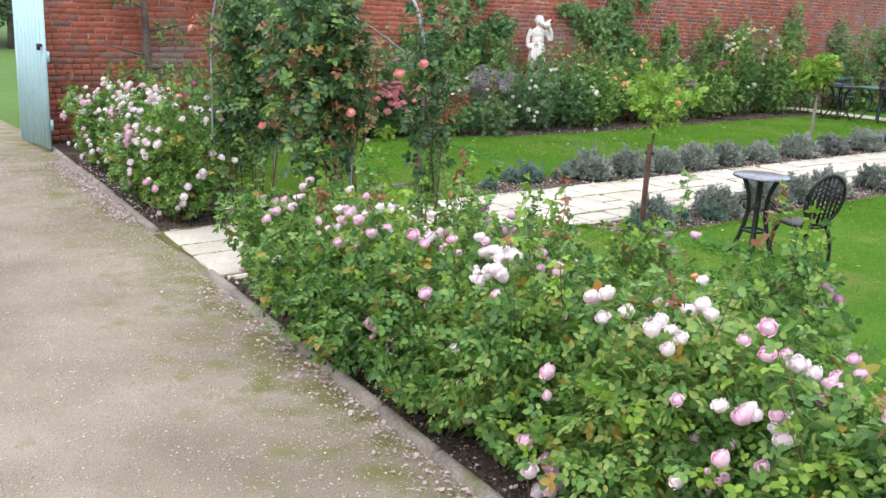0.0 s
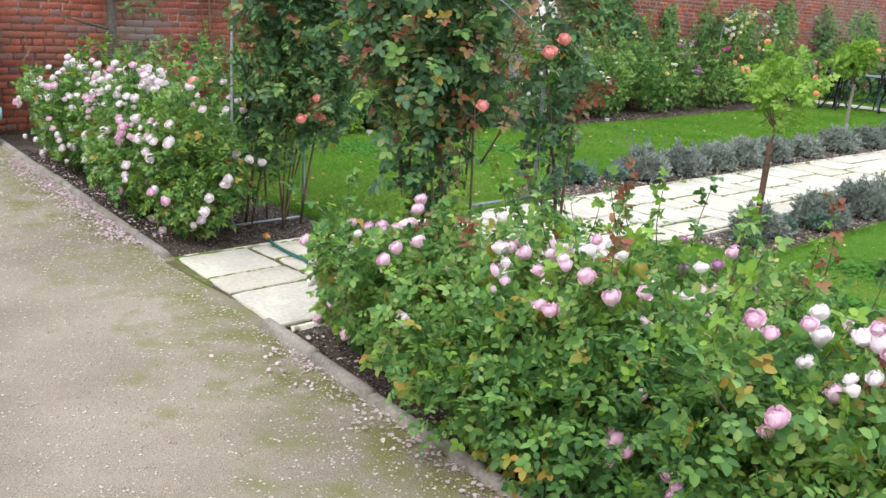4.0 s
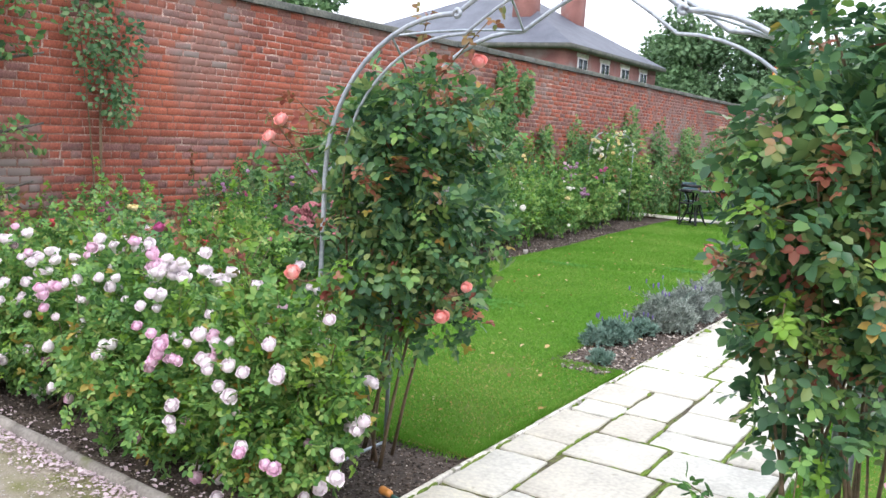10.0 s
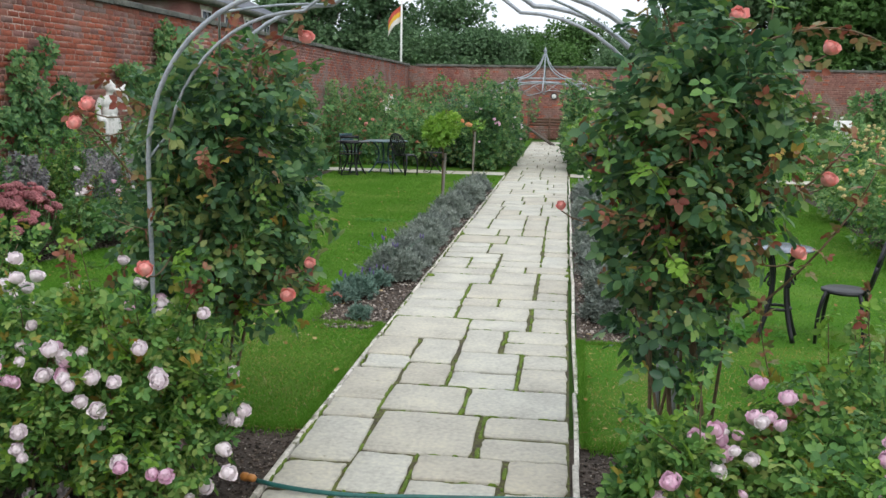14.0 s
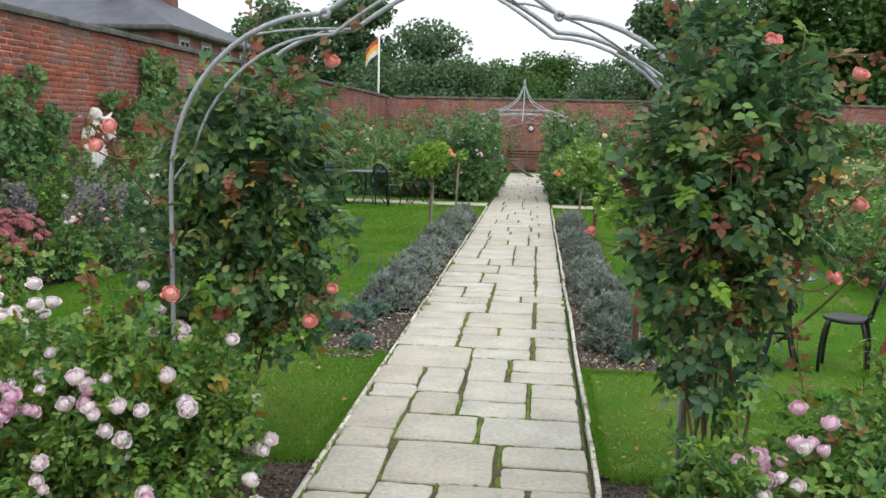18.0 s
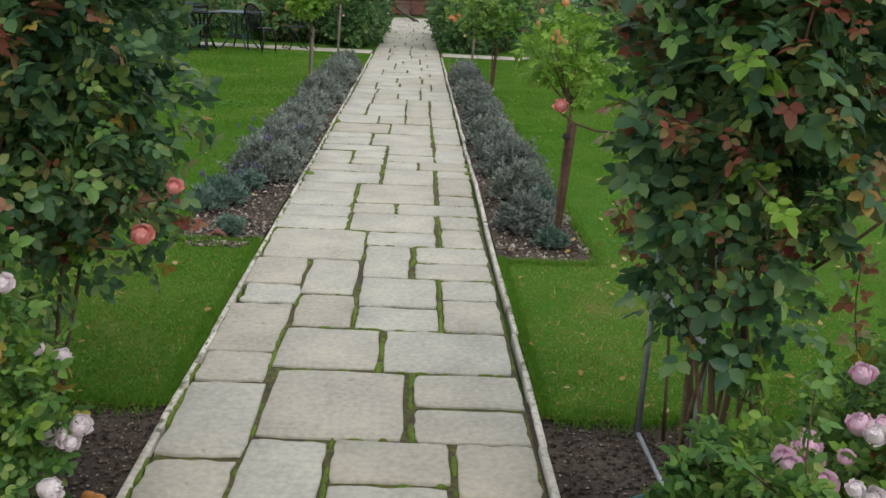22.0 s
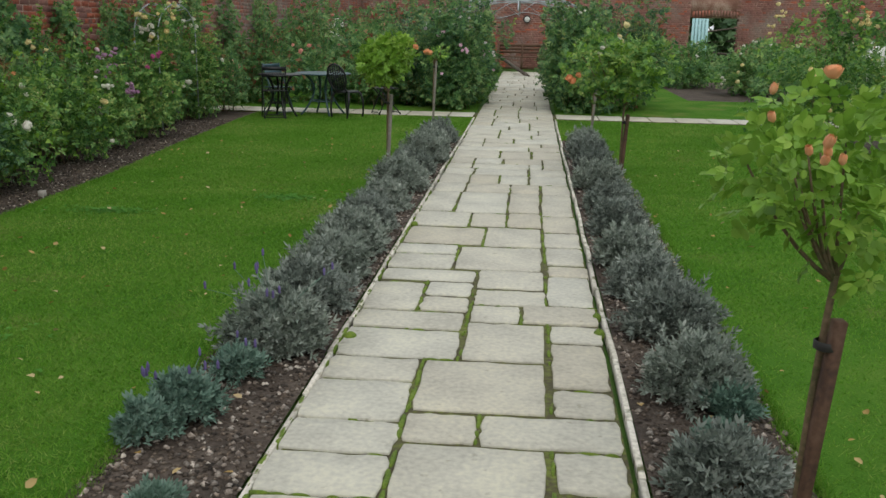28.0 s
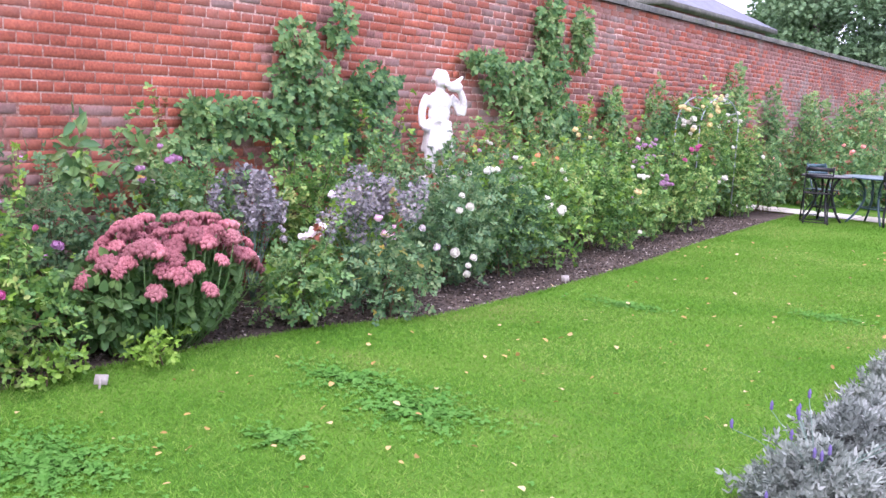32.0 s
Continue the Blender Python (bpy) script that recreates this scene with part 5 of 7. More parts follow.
mound("border_rose", "tall green rose with cream blooms by the wall", -5.25, 14.4, 0.55, 1.55, [("rose_leaf", 1200, 0.09, ROSE5)], [("yellow_rose", 12, 0.045, 0.6, E3), ("white_rose", 8, 0.045, 0.6, E3)], tall=0.25)
mound("border_rose", "tall green rose with cream blooms by the wall", -5.3, 15.9, 0.55, 1.5, [("rose_leaf", 1000, 0.09, ROSE5)], [("white_rose", 8, 0.045, 0.6, E3)], tall=0.2)
mound("border_shrub", "rounded green shrub at the end of the border", -5.1, 16.9, 0.4, 0.9, [("shrub", 600, 0.08, ROSE5)])
for i, (y, h) in enumerate(((4.4, 0.8), (5.7, 0.75), (6.9, 0.95), (7.8, 1.05), (8.5, 1.0), (9.5, 1.1), (10.4, 1.15), (11.3, 1.1), (12.3, 1.2), (13.3, 1.25), (15.1, 1.3), (16.5, 1.2))):
    mound("border_rose", "soft green rose growth filling the back of the border", wall_x(y) + 0.5, y, 0.45, h, [(("shrub", "shrub_blue", "rose_leaf")[i % 3], 800, 0.078, ROSE5), ("rose_lime", 90, 0.07, ROSE3), ("rose_yellow", 25, 0.06, ROSE3)], [(("mauve", "white_rose", "blush", "yellow_rose")[i % 4], 4, 0.034, 0.5, E3)], tall=0.15)
for x, y, r in ((-4.62, 4.75, 0.2), (-4.5, 5.35, 0.16), (-4.75, 5.6, 0.15)):
    mound("low_perennial", "low pale green perennial on the bare soil", x + 0.05, y - 0.35, r, 0.16, [("rose_lime", 90, 0.06, ROSE3)], canes=3)

# sedum: stalks, leaves and each flat flower head
sed = thing("sedum", "clump of sedum with broad dusty-pink flower heads", "sedum", (-4.72, 4.95, 0))
sb = [(-4.82, 4.93, 0.31, 0.26, 0.30, 0.27), (-4.80, 5.25, 0.32, 0.28, 0.34, 0.29), (-4.84, 5.57, 0.31, 0.26, 0.30, 0.27)]
part("leaves", leaf_mesh("leaves", 2200, sb, 0.07, M["sedum_leaf"], SINGLE), sed, kind="stuff")
knobs = []
for i in range(19):
    q = math.sqrt(i / 18) * 0.055
    kr = rng.uniform(0.014, 0.02)
    v, f = lathe([(0.001, kr), (kr * 0.7, kr * 0.75), (kr, 0), (kr * 0.6, -kr * 0.9), (0.001, -0.03)], 7)
    knobs.append((v + np.array([q * math.cos(2.4 * i), q * math.sin(2.4 * i), 0.02 - 6 * q * q]), f))
head = np_mesh("flower_head", *join(knobs), M["sedum"], True)
for i in range(92):
    a, q = 2.4 * i, math.sqrt((i + 0.5) / 92)
    dx, dy, dz = q * math.cos(a), q * math.sin(a), math.sqrt(1 - 0.93 * q * q)
    x, y, z = -4.78 + 0.40 * dx + rng.normal(0, 0.02), 5.35 + 0.56 * dy + rng.normal(0, 0.03), 0.36 + 0.36 * dz + rng.normal(0, 0.05)
    s = rng.uniform(0.75, 1.2)
    o = part("flower_head", head, sed, at=(x, y, z), rot=(-35 * dy + rng.normal(0, 8), 40 * dx + rng.normal(0, 8), 0))
    o.scale = (s, s, s)
    part("stalk", np_mesh("stalk", *tube(bez((-4.75 + (x + 4.75) * 0.4, 5.25 + (y - 5.25) * 0.4, 0), (x, y, z * 0.5), (x, y, z - 0.03), 4), 0.004, sides=4), M["sedum_leaf"]), sed)


def seedheads(x, y, r, h):
    t = thing("sea_holly", "blue-grey spent flower heads on wiry stalks", "perennial", (x, y, 0))
    bl = [(x + rng.normal(0, r * 0.4), y + rng.normal(0, r * 0.55), h * 0.78 + rng.normal(0, 0.12), r * 0.22, r * 0.26, h * 0.1) for k in range(20)]
    part("flower_haze", leaf_mesh("flower_haze", 2300, bl, 0.026, M["bluehead"], CLUMP, 0, 0.3), t, "dry blue-grey flower clusters", kind="stuff")
    for k in range(26):
        b = bl[k % 20]
        tip = (b[0] + rng.normal(0, r * 0.35), b[1] + rng.normal(0, r * 0.4), b[2] + rng.uniform(-0.1, 0.1))
        part("stalk", np_mesh("stalk", *tube(bez((x, y, 0), (x + (tip[0] - x) * 0.3, y + (tip[1] - y) * 0.3, h * 0.5), tip, 5), 0.004, 0.002, 4), M["lavender_green"]), t)


seedheads(-4.75, 7.0, 0.42, 0.98)
seedheads(-5.2, 6.35, 0.25, 1.0)


# ---- climbers on the brick wall ----
def wall_climber(label, y, z0, blobs, n, mat="shrub", size=0.09, tmpl=ROSE5, canes=6):
    """Foliage trained flat on the wall: blobs are (y, z, half width, half height)."""
    t = thing("wall_climber", label, "climbing plant", (wall_x(y) + 0.12, y, 0), "climbers on the wall")
    B = [(wall_x(b[0]) + 0.16, b[0], b[1], 0.13, b[2], b[3]) for b in blobs]
    part("leaves", leaf_mesh("leaves", n, B, size, M[mat], tmpl, 0.6, 0.15, 0.7, (1.0, -0.3, 0.5)), t, kind="stuff")
    for k in range(canes):
        b = B[k % len(B)]
        tip = (b[0] - 0.08, b[1] + rng.normal(0, b[4] * 0.4), b[2] + b[5] * rng.uniform(0, 0.7))
        part("stem", np_mesh("stem", *tube(bez((wall_x(y) + 0.1, y + rng.normal(0, 0.06), 0), (wall_x(y) + 0.08, y + (tip[1] - y) * 0.3, tip[2] * 0.6), tip, 7), 0.012, 0.004, 6), M["stem"], True), t)


wall_climber("broad dark green climber trained on the brick wall", 7.3, 0.5, [(7.4, 1.25, 0.7, 0.3), (6.7, 1.38, 0.6, 0.16), (8.0, 1.35, 0.55, 0.33), (7.35, 1.65, 0.45, 0.3), (7.25, 1.95, 0.2, 0.2), (8.2, 1.65, 0.35, 0.22), (6.3, 1.18, 0.3, 0.12), (7.75, 2.15, 0.1, 0.25), (6.25, 1.42, 0.15, 0.08)], 1450, "shrub", 0.078, VINE)
wall_climber("green climber with tall shoots on the brick wall", 11.0, 0.5, [(10.6, 1.75, 0.6, 0.3), (11.2, 1.45, 0.7, 0.35), (11.3, 2.0, 0.4, 0.35), (11.2, 2.5, 0.2, 0.35), (12.0, 2.4, 0.14, 0.4), (9.95, 2.0, 0.35, 0.12), (11.8, 1.2, 0.4, 0.3)], 1700, "shrub", 0.078, VINE)
for y, z, h in ((5.25, 1.08, 0.28), (5.8, 1.05, 0.2), (6.05, 0.85, 0.2)):
    wall_climber("hanging narrow-leaved shoot on the brick wall", y, 0, [(y, z, 0.1, h), (y + 0.12, z - 0.12, 0.14, 0.12)], 130, "shrub", 0.12, NARROW, 2)
for y, z, h, w in ((12.9, 1.55, 0.35, 0.16), (14.3, 1.6, 0.45, 0.2), (15.2, 1.5, 0.35, 0.3), (17.4, 1.9, 0.5, 0.35), (19.6, 1.5, 0.7, 0.5), (22.0, 1.6, 0.6, 0.5), (24.5, 1.2, 0.7, 0.8), (27.5, 1.4, 0.8, 0.8)):
    wall_climber("climber trained up the brick wall", y, 0, [(y, z, w, h), (y + w * 0.6, z - 0.3, w, h * 0.6)], int(500 * w + 150), "shrub", 0.1, ROSE5, 3)
wall_climber("slender trained fruit tree against the brick wall", 3.2, 0.3, [(3.25, 1.95, 0.3, 0.32), (3.0, 2.4, 0.25, 0.35), (3.4, 2.3, 0.28, 0.3), (3.4, 1.7, 0.2, 0.2), (3.15, 2.75, 0.3, 0.2)], 820, "shrub_blue", 0.055, SINGLE, 3)
esp = thing("espalier_tree", "old trained fruit tree with a grey trunk by the wall", "fruit tree", (wall_x(1.95) + 0.2, 1.95, 0))
ex = wall_x(1.95) + 0.2
part("trunk", np_mesh("trunk", *tube(bez((ex, 1.95, -0.05), (ex + 0.03, 2.0, 1.0), (ex - 0.03, 1.9, 2.7), 12), 0.07, 0.03, 10), M["bark"], True), esp)
for z, dy in ((0.9, 0.5), (1.1, -0.5), (1.4, 0.6), (1.7, -0.4), (2.0, 0.6), (2.3, -0.5), (2.5, 0.4)):
    part("limb", np_mesh("limb", *tube(bez((ex, 1.95, z), (ex, 1.95 + dy * 0.5, z + 0.05), (ex - 0.02, 1.95 + dy, z + 0.12), 6), 0.022, 0.008, 7), M["bark"], True), esp)
part("leaves", leaf_mesh("leaves", 620, [(ex + 0.06, 2.0, 2.65, 0.16, 0.55, 0.3), (ex + 0.03, 2.15, 2.3, 0.12, 0.4, 0.25), (ex + 0.02, 1.7, 1.9, 0.1, 0.3, 0.2), (ex + 0.02, 2.3, 1.4, 0.1, 0.25, 0.15), (ex, 2.0, 0.9, 0.1, 0.3, 0.12), (ex, 2.2, 2.75, 0.12, 0.4, 0.2)], 0.068, M["shrub"], SINGLE), esp, kind="stuff")
for y, h, w in ((1.6, 0.7, 0.3), (2.6, 0.75, 0.35), (3.4, 0.8, 0.35)):
    mound("border_shrub", "soft green shrub at the foot of the brick wall", wall_x(y) + 0.4, y, w, h, [("shrub", 420, 0.075, ROSE5)])


# ---- statues ----
def ball(c, r, n=10):
    a = np.linspace(0, math.pi, n)
    v, f = lathe([(max(1e-4, math.sin(t)), -math.cos(t)) for t in a], 14)
    return v * np.asarray(r) + np.asarray(c), f


def statue(x, y, top, label, rz):
    """A plain standing figure in white stone on a plinth, one mesh."""
    z0, s = top - 1.05, 1.0
    P = [ball((0.01, -0.01, 0.945), (0.072, 0.08, 0.09)), tube([(0, 0, 0.8), (0.005, 0, 0.88)], 0.05, 0.045, 10), ball((0, 0, 0.73), (0.125, 0.085, 0.11)), ball((0.0, 0.0, 0.62), (0.112, 0.085, 0.12)), ball((0, 0.0, 0.5), (0.125, 0.1, 0.09))]
    P += [tube(bez((-0.12, 0, 0.79), (-0.2, 0.03, 0.66), (-0.17, -0.02, 0.5), 8), 0.042, 0.036, 9), ball((-0.15, -0.05, 0.49), (0.045, 0.05, 0.04))]
    P += [tube(bez((0.11, 0, 0.78), (0.2, -0.01, 0.72), (0.21, -0.05, 0.62), 7), 0.044, 0.04, 9), tube(bez((0.21, -0.05, 0.62), (0.25, -0.08, 0.74), (0.15, -0.1, 0.86), 7), 0.04, 0.03, 9)]
    P += [ball((0.1, -0.11, 0.88), (0.085, 0.045, 0.05)), ball((0.03, -0.12, 0.9), (0.035, 0.03, 0.03)), tube(bez((0.1, -0.1, 0.9), (0.16, -0.1, 0.95), (0.19, -0.09, 0.98), 5), 0.03, 0.012, 7)]
    P += [tube(bez((-0.07, 0, 0.4), (-0.09, -0.03, 0.2), (-0.07, 0, 0.02), 7), 0.07, 0.045, 10), tube(bez((0.06, 0, 0.4), (0.1, -0.05, 0.22), (0.08, 0.02, 0.02), 7), 0.07, 0.045, 10)]
    P += [tube([(0.118 * math.cos(q), 0.095 * math.sin(q), 0.545 + 0.012 * math.sin(3 * q)) for q in np.linspace(0, 6.2832, 25)], 0.014, sides=6)]
    for k in range(15):
        a = k * 0.419
        c, d = math.cos(a), math.sin(a)
        flare = 1.0 + 0.16 * math.sin(2.3 * k)
        P.append(tube(bez((0.1 * c, 0.08 * d, 0.54), (0.125 * c, 0.105 * d, 0.42), (0.118 * c * flare, 0.105 * d * flare, 0.29 + 0.05 * math.sin(1.7 * k)), 7), 0.026, 0.034, 7))
    for i in range(26):
        a, q = i * 2.4, i / 26
        P.append(ball((0.012 + 0.074 * math.cos(a) * (1 - 0.5 * q), 0.025 + 0.07 * math.sin(a) * (1 - 0.5 * q), 0.93 + 0.1 * q), (0.024, 0.024, 0.02), 6))
    P += [lathe([(0.001, -0.06), (0.16, -0.05), (0.18, -0.03), (0.18, 0.02), (0.12, 0.05), (0.001, 0.05)], 16), lathe([(0.001, -z0), (0.2, -z0), (0.2, -z0 + 0.1), (0.15, -z0 + 0.14), (0.14, -0.12), (0.17, -0.08), (0.17, -0.02), (0.001, -0.02)], 16)]
    V, F = join(P)
    me = np_mesh("statue", V, F, M["statue"], True)
    ob = tagged(new("statue", me), label, "statue")
    ob.matrix_basis = pose(x, y, z0, 0, 0, rz)
    rm = ob.modifiers.new("remesh", "REMESH")
    rm.mode, rm.voxel_size, rm.use_smooth_shade = "VOXEL", 0.009, True


statue(-5.55, 8.93, 1.87, "white stone garden statue of a draped child on a plinth", 62)
statue(-5.75, 29.5, 1.78, "small white stone statue far along the wall", 40)


# ---- metal furniture ----
def bistro_table(label, at, r, h, metal, top):
    t = thing("garden_table", label, "table", at)
    part("tabletop", np_mesh("tabletop", *lathe([(0.001, h), (r - 0.02, h), (r, h - 0.006), (r, h - 0.02), (r - 0.03, h - 0.026), (0.001, h - 0.02)], 28), M[top], True), t, at=at)
    for k in range(4):
        a = k * math.pi / 2 + 0.5
        c, s = math.cos(a), math.sin(a)
        pts = np.vstack([bez((c * r * 0.6, s * r * 0.6, h - 0.03), (c * r * 0.2, s * r * 0.2, h * 0.75), (c * r * 0.35, s * r * 0.35, h * 0.45), 8), bez((c * r * 0.35, s * r * 0.35, h * 0.45), (c * r * 0.5, s * r * 0.5, h * 0.2), (c * r * 0.8, s * r * 0.8, 0.0), 8)[1:]])
        part("leg", np_mesh("leg", *tube(pts, 0.02, 0.017, 7), M[metal], True), t, at=at)
        part("scroll", np_mesh("scroll", *tube([(c * (r * 0.42 + 0.05 * math.cos(q) * (1 - q / 9)), s * (r * 0.42 + 0.05 * math.cos(q) * (1 - q / 9)), h * 0.62 + 0.06 * math.sin(q) * (1 - q / 9)) for q in np.linspace(0, 7, 16)], 0.008, sides=5), M[metal], True), t, at=at)
    part("stretcher", np_mesh("stretcher", *tube([(r * 0.4 * math.cos(q), r * 0.4 * math.sin(q), h * 0.33) for q in np.linspace(0, 6.28, 20)], 0.012, sides=6), M[metal], True), t, at=at)


def iron_chair(label, at, rz, metal, size=1.0):
    """A cast chair with a round pierced back."""
    t = thing("garden_chair", label, "chair", at, "iron garden chairs", rz=rz)
    R = pose(*at, 0, 0, rz) @ Matrix.Diagonal((size, size, (size + 1) / 2, 1))

    def p(name, VF, smooth=True):
        V = np.array([R @ Vector(v) for v in VF[0]])
        return part(name, np_mesh(name, V, VF[1], M[metal], smooth), t)

    p("seat", lathe([(0.001, 0.45), (0.19, 0.45), (0.21, 0.442), (0.21, 0.425), (0.18, 0.415), (0.001, 0.42)], 22))
    for sx in (-1, 1):
        for sy in (-1, 1):
            p("leg", tube(bez((sx * 0.15, sy * 0.14, 0.43), (sx * 0.23, sy * 0.2, 0.3), (sx * 0.17, sy * 0.2, 0.0), 8), 0.02, 0.016, 7))
    ring = [(0.2 * math.cos(a), 0.2 + 0.06 * (math.sin(a) + 1), 0.68 + 0.22 * math.sin(a)) for a in np.linspace(0, 2 * math.pi, 25)]
    p("back_frame", tube(ring, 0.017, sides=7))
    for k in range(13):
        x = -0.15 + 0.025 * k
        hh = 0.22 * math.sqrt(max(0.05, 1 - (x / 0.2) ** 2))
        p("back_bar", tube([(x, 0.26 - 0.05, 0.68 - hh), (x + 0.02 * (-1) ** k, 0.26, 0.68), (x, 0.26 + 0.05, 0.68 + hh)], 0.008, sides=5))
    for z in (0.53, 0.57, 0.61, 0.65, 0.69, 0.73, 0.77, 0.81):
        hw = 0.2 * math.sqrt(max(0.05, 1 - ((z - 0.68) / 0.22) ** 2))
        p("back_scroll", tube([(q, 0.26 + (z - 0.68) * 0.27, z + 0.02 * math.sin(q * 40)) for q in np.linspace(-hw, hw, 14)], 0.008, sides=5))
    for sx in (-1, 1):
        p("back_post", tube([(sx * 0.14, 0.16, 0.43), (sx * 0.13, 0.22, 0.52)], 0.014, sides=6))


def folding_chair(label, at, rz, metal):
    t = thing("folding_chair", label, "chair", at, "folding bistro chairs", rz=rz)
    R = pose(*at, 0, 0, rz)

    def p(name, VF):
        return part(name, np_mesh(name, np.array([R @ Vector(v) for v in VF[0]]), VF[1], M[metal]), t)

    for sx in (-1, 1):
        p("leg", tube([(sx * 0.19, -0.2, 0.0), (sx * 0.19, 0.17, 0.86)], 0.011, sides=6))
        p("leg", tube([(sx * 0.17, 0.22, 0.0), (sx * 0.17, -0.18, 0.46)], 0.011, sides=6))
    for k in range(5):
        p("seat_slat", box(-0.19, -0.19 + 0.075 * k, 0.45, 0.19, -0.13 + 0.075 * k, 0.462))
    for k in range(2):
        p("back_slat", box(-0.19, 0.1 + 0.05 * k, 0.68 + 0.11 * k, 0.19, 0.115 + 0.05 * k, 0.74 + 0.11 * k))
    for z, y in ((0.03, -0.19), (0.03, 0.21)):
        p("crossbar", tube([(-0.19, y, z), (0.19, y, z)], 0.008, sides=5))


bistro_table("small round cast-iron table with a wet top on the lawn", (2.21, 4.06, 0), 0.225, 0.69, "iron", "tabletop")
iron_chair("black cast-iron garden chair with a round pierced back", (2.66, 4.0, 0), -113, "iron", 0.8)
bistro_table("dark round metal table on the edge of the lawn", (-3.95, 16.5, 0), 0.36, 0.72, "iron", "iron")
bistro_table("round blue-green metal table on the far paving", (-3.35, 17.1, 0), 0.5, 0.72, "iron_blue", "iron_blue")
iron_chair("dark cast-iron chair beside the far table", (-2.85, 16.75, 0), 150, "iron")
folding_chair("black folding bistro chair by the far table", (-4.0, 16.3, 0), 200, "iron")
folding_chair("blue folding bistro chair by the far table", (-4.15, 17.1, 0), 60, "iron_blue")
folding_chair("black folding bistro chair by the far table", (-2.3, 17.5, 0), -60, "iron")


# ---- beyond the cross path ----
for s, y, r, h in ((-1, 19.0, 0.72, 1.45), (-1, 20.4, 0.7, 1.4), (-1, 22.0, 0.7, 1.2), (-1, 23.8, 0.7, 1.15), (1, 18.95, 0.78, 1.6), (1, 20.2, 0.7, 1.45), (1, 21.8, 0.7, 1.2), (1, 23.6, 0.7, 1.15)):
    mound("tall_rose", "dark green rose shrub behind the path's flanking roses", s * 2.1, y + 0.5, r, h * 1.02, [("rose_dark", 1300, 0.11, ROSE5), ("rose_red", 80, 0.1, ROSE3)], tall=0.4)
    mound("tall_rose", "tall full rose shrub with pale blooms flanking the path", s * (1.18 + 0.1 * rng.random()), y, r * 1.0, h * 1.05, [("shrub", 1500, 0.11, ROSE5), ("rose_dark", 1100, 0.11, ROSE5)], [(("pink", "white_rose")[s > 0], 6, 0.042, 0.4, (0, -0.9, 0.3)), ("yellow_rose" if s > 0 else "blush", 3, 0.042, 0.4, (0, -0.9, 0.3))], tall=0.3)
for x, y, r, h in ((-2.8, 19.3, 0.7, 1.1), (-4.0, 20.0, 0.9, 1.3), (-5.0, 19.2, 0.7, 1.3), (-3.2, 21.5, 0.9, 1.5), (-4.8, 22.4, 0.9, 1.6), (-2.6, 24.0, 0.9, 1.5), (-4.6, 26.0, 1.0, 1.5), (-3.0, 28.5, 1.0, 1.4), (-5.0, 30.5, 0.8, 1.5), (-1.8, 31.5, 0.8, 1.3), (2.0, 30.5, 0.9, 1.4)):
    mound("far_shrub", "mixed green and bronze rose shrub far along the garden", x, y, r, h, [("shrub", 800, 0.13, ROSE5), ("rose_red", 90, 0.12, ROSE3)], [("coral", 3, 0.06, 0.4, (0, -0.9, 0.3))], tall=0.4)
for x, y, r, h, m in ((4.6, 7.4, 0.7, 0.95, "rose_leaf"), (5.6, 8.3, 0.8, 1.1, "rose_leaf"), (4.7, 8.9, 0.7, 0.9, "shrub"), (5.6, 10.0, 0.9, 1.2, "rose_leaf"), (4.9, 11.2, 0.7, 0.9, "shrub"), (4.2, 13.6, 0.75, 1.9, "rose_leaf"), (5.9, 12.4, 0.9, 1.2, "shrub"), (5.7, 14.6, 0.8, 1.1, "shrub"), (6.6, 6.9, 0.8, 1.1, "shrub"), (7.2, 9.6, 1.0, 1.2, "shrub")):
    mound("right_border_rose", "full green rose bush with pale yellow blooms", x, y, r, h, [(m, 1000, 0.1, ROSE5), ("rose_lime", 160, 0.09, ROSE3)], [("yellow_rose", 20, 0.036, 0.4, (-0.6, -0.7, 0.3)), ("apricot", 2, 0.034, 0.3, (-0.7, -0.6, 0.3))])
for x, y, r, h in ((6.4, 22.5, 1.0, 1.0), (7.6, 23.5, 1.1, 1.05), (5.6, 24.5, 1.0, 1.0), (8.8, 25.0, 1.2, 1.1), (4.6, 27.0, 1.0, 1.0), (7.0, 27.5, 1.2, 1.1)):
    mound("far_border_rose", "low green rose mound with white blooms", x, y, r, h, [("shrub", 900, 0.13, ROSE5), ("rose_leaf", 300, 0.12, ROSE5)], [("white_rose", 6, 0.05, 0.3, (-0.3, -0.9, 0.3))])
solid("soil_far", grid(3.8, 12, lambda x: 22.3 + 0.2 * (x - 5) ** 2 * 0.2, lambda x: 29.5, 0.0, 20, 3), M["soil"], "dark soil of the far rose border", "flower bed", "structure")
ivy = thing("ivy_hedge", "tall clipped ivy hedge with glossy leaves", "hedge", (14, 30, 0))
part("leaves", leaf_mesh("leaves", 9000, [(10.9 + 0.9 * i, 30.0, 1.1 + 0.75 * (j - 0.5), 0.8, 0.5, 0.65) for i in range(9) for j in range(2)], 0.19, M["shrub"], SINGLE, 0.5, 0.6), ivy, kind="stuff")
part("stem_tangle", np_mesh("stem_tangle", *stems((14, 30, 1.6), [(14, 30, 1.0, 3.5, 0.4, 0.8)], 30, 0.02), M["stem"]), ivy, kind="stuff")
wch = thing("white_chair", "white moulded garden chair far off by the hedge", "chair", (8.15, 23.4, 0), rz=0)
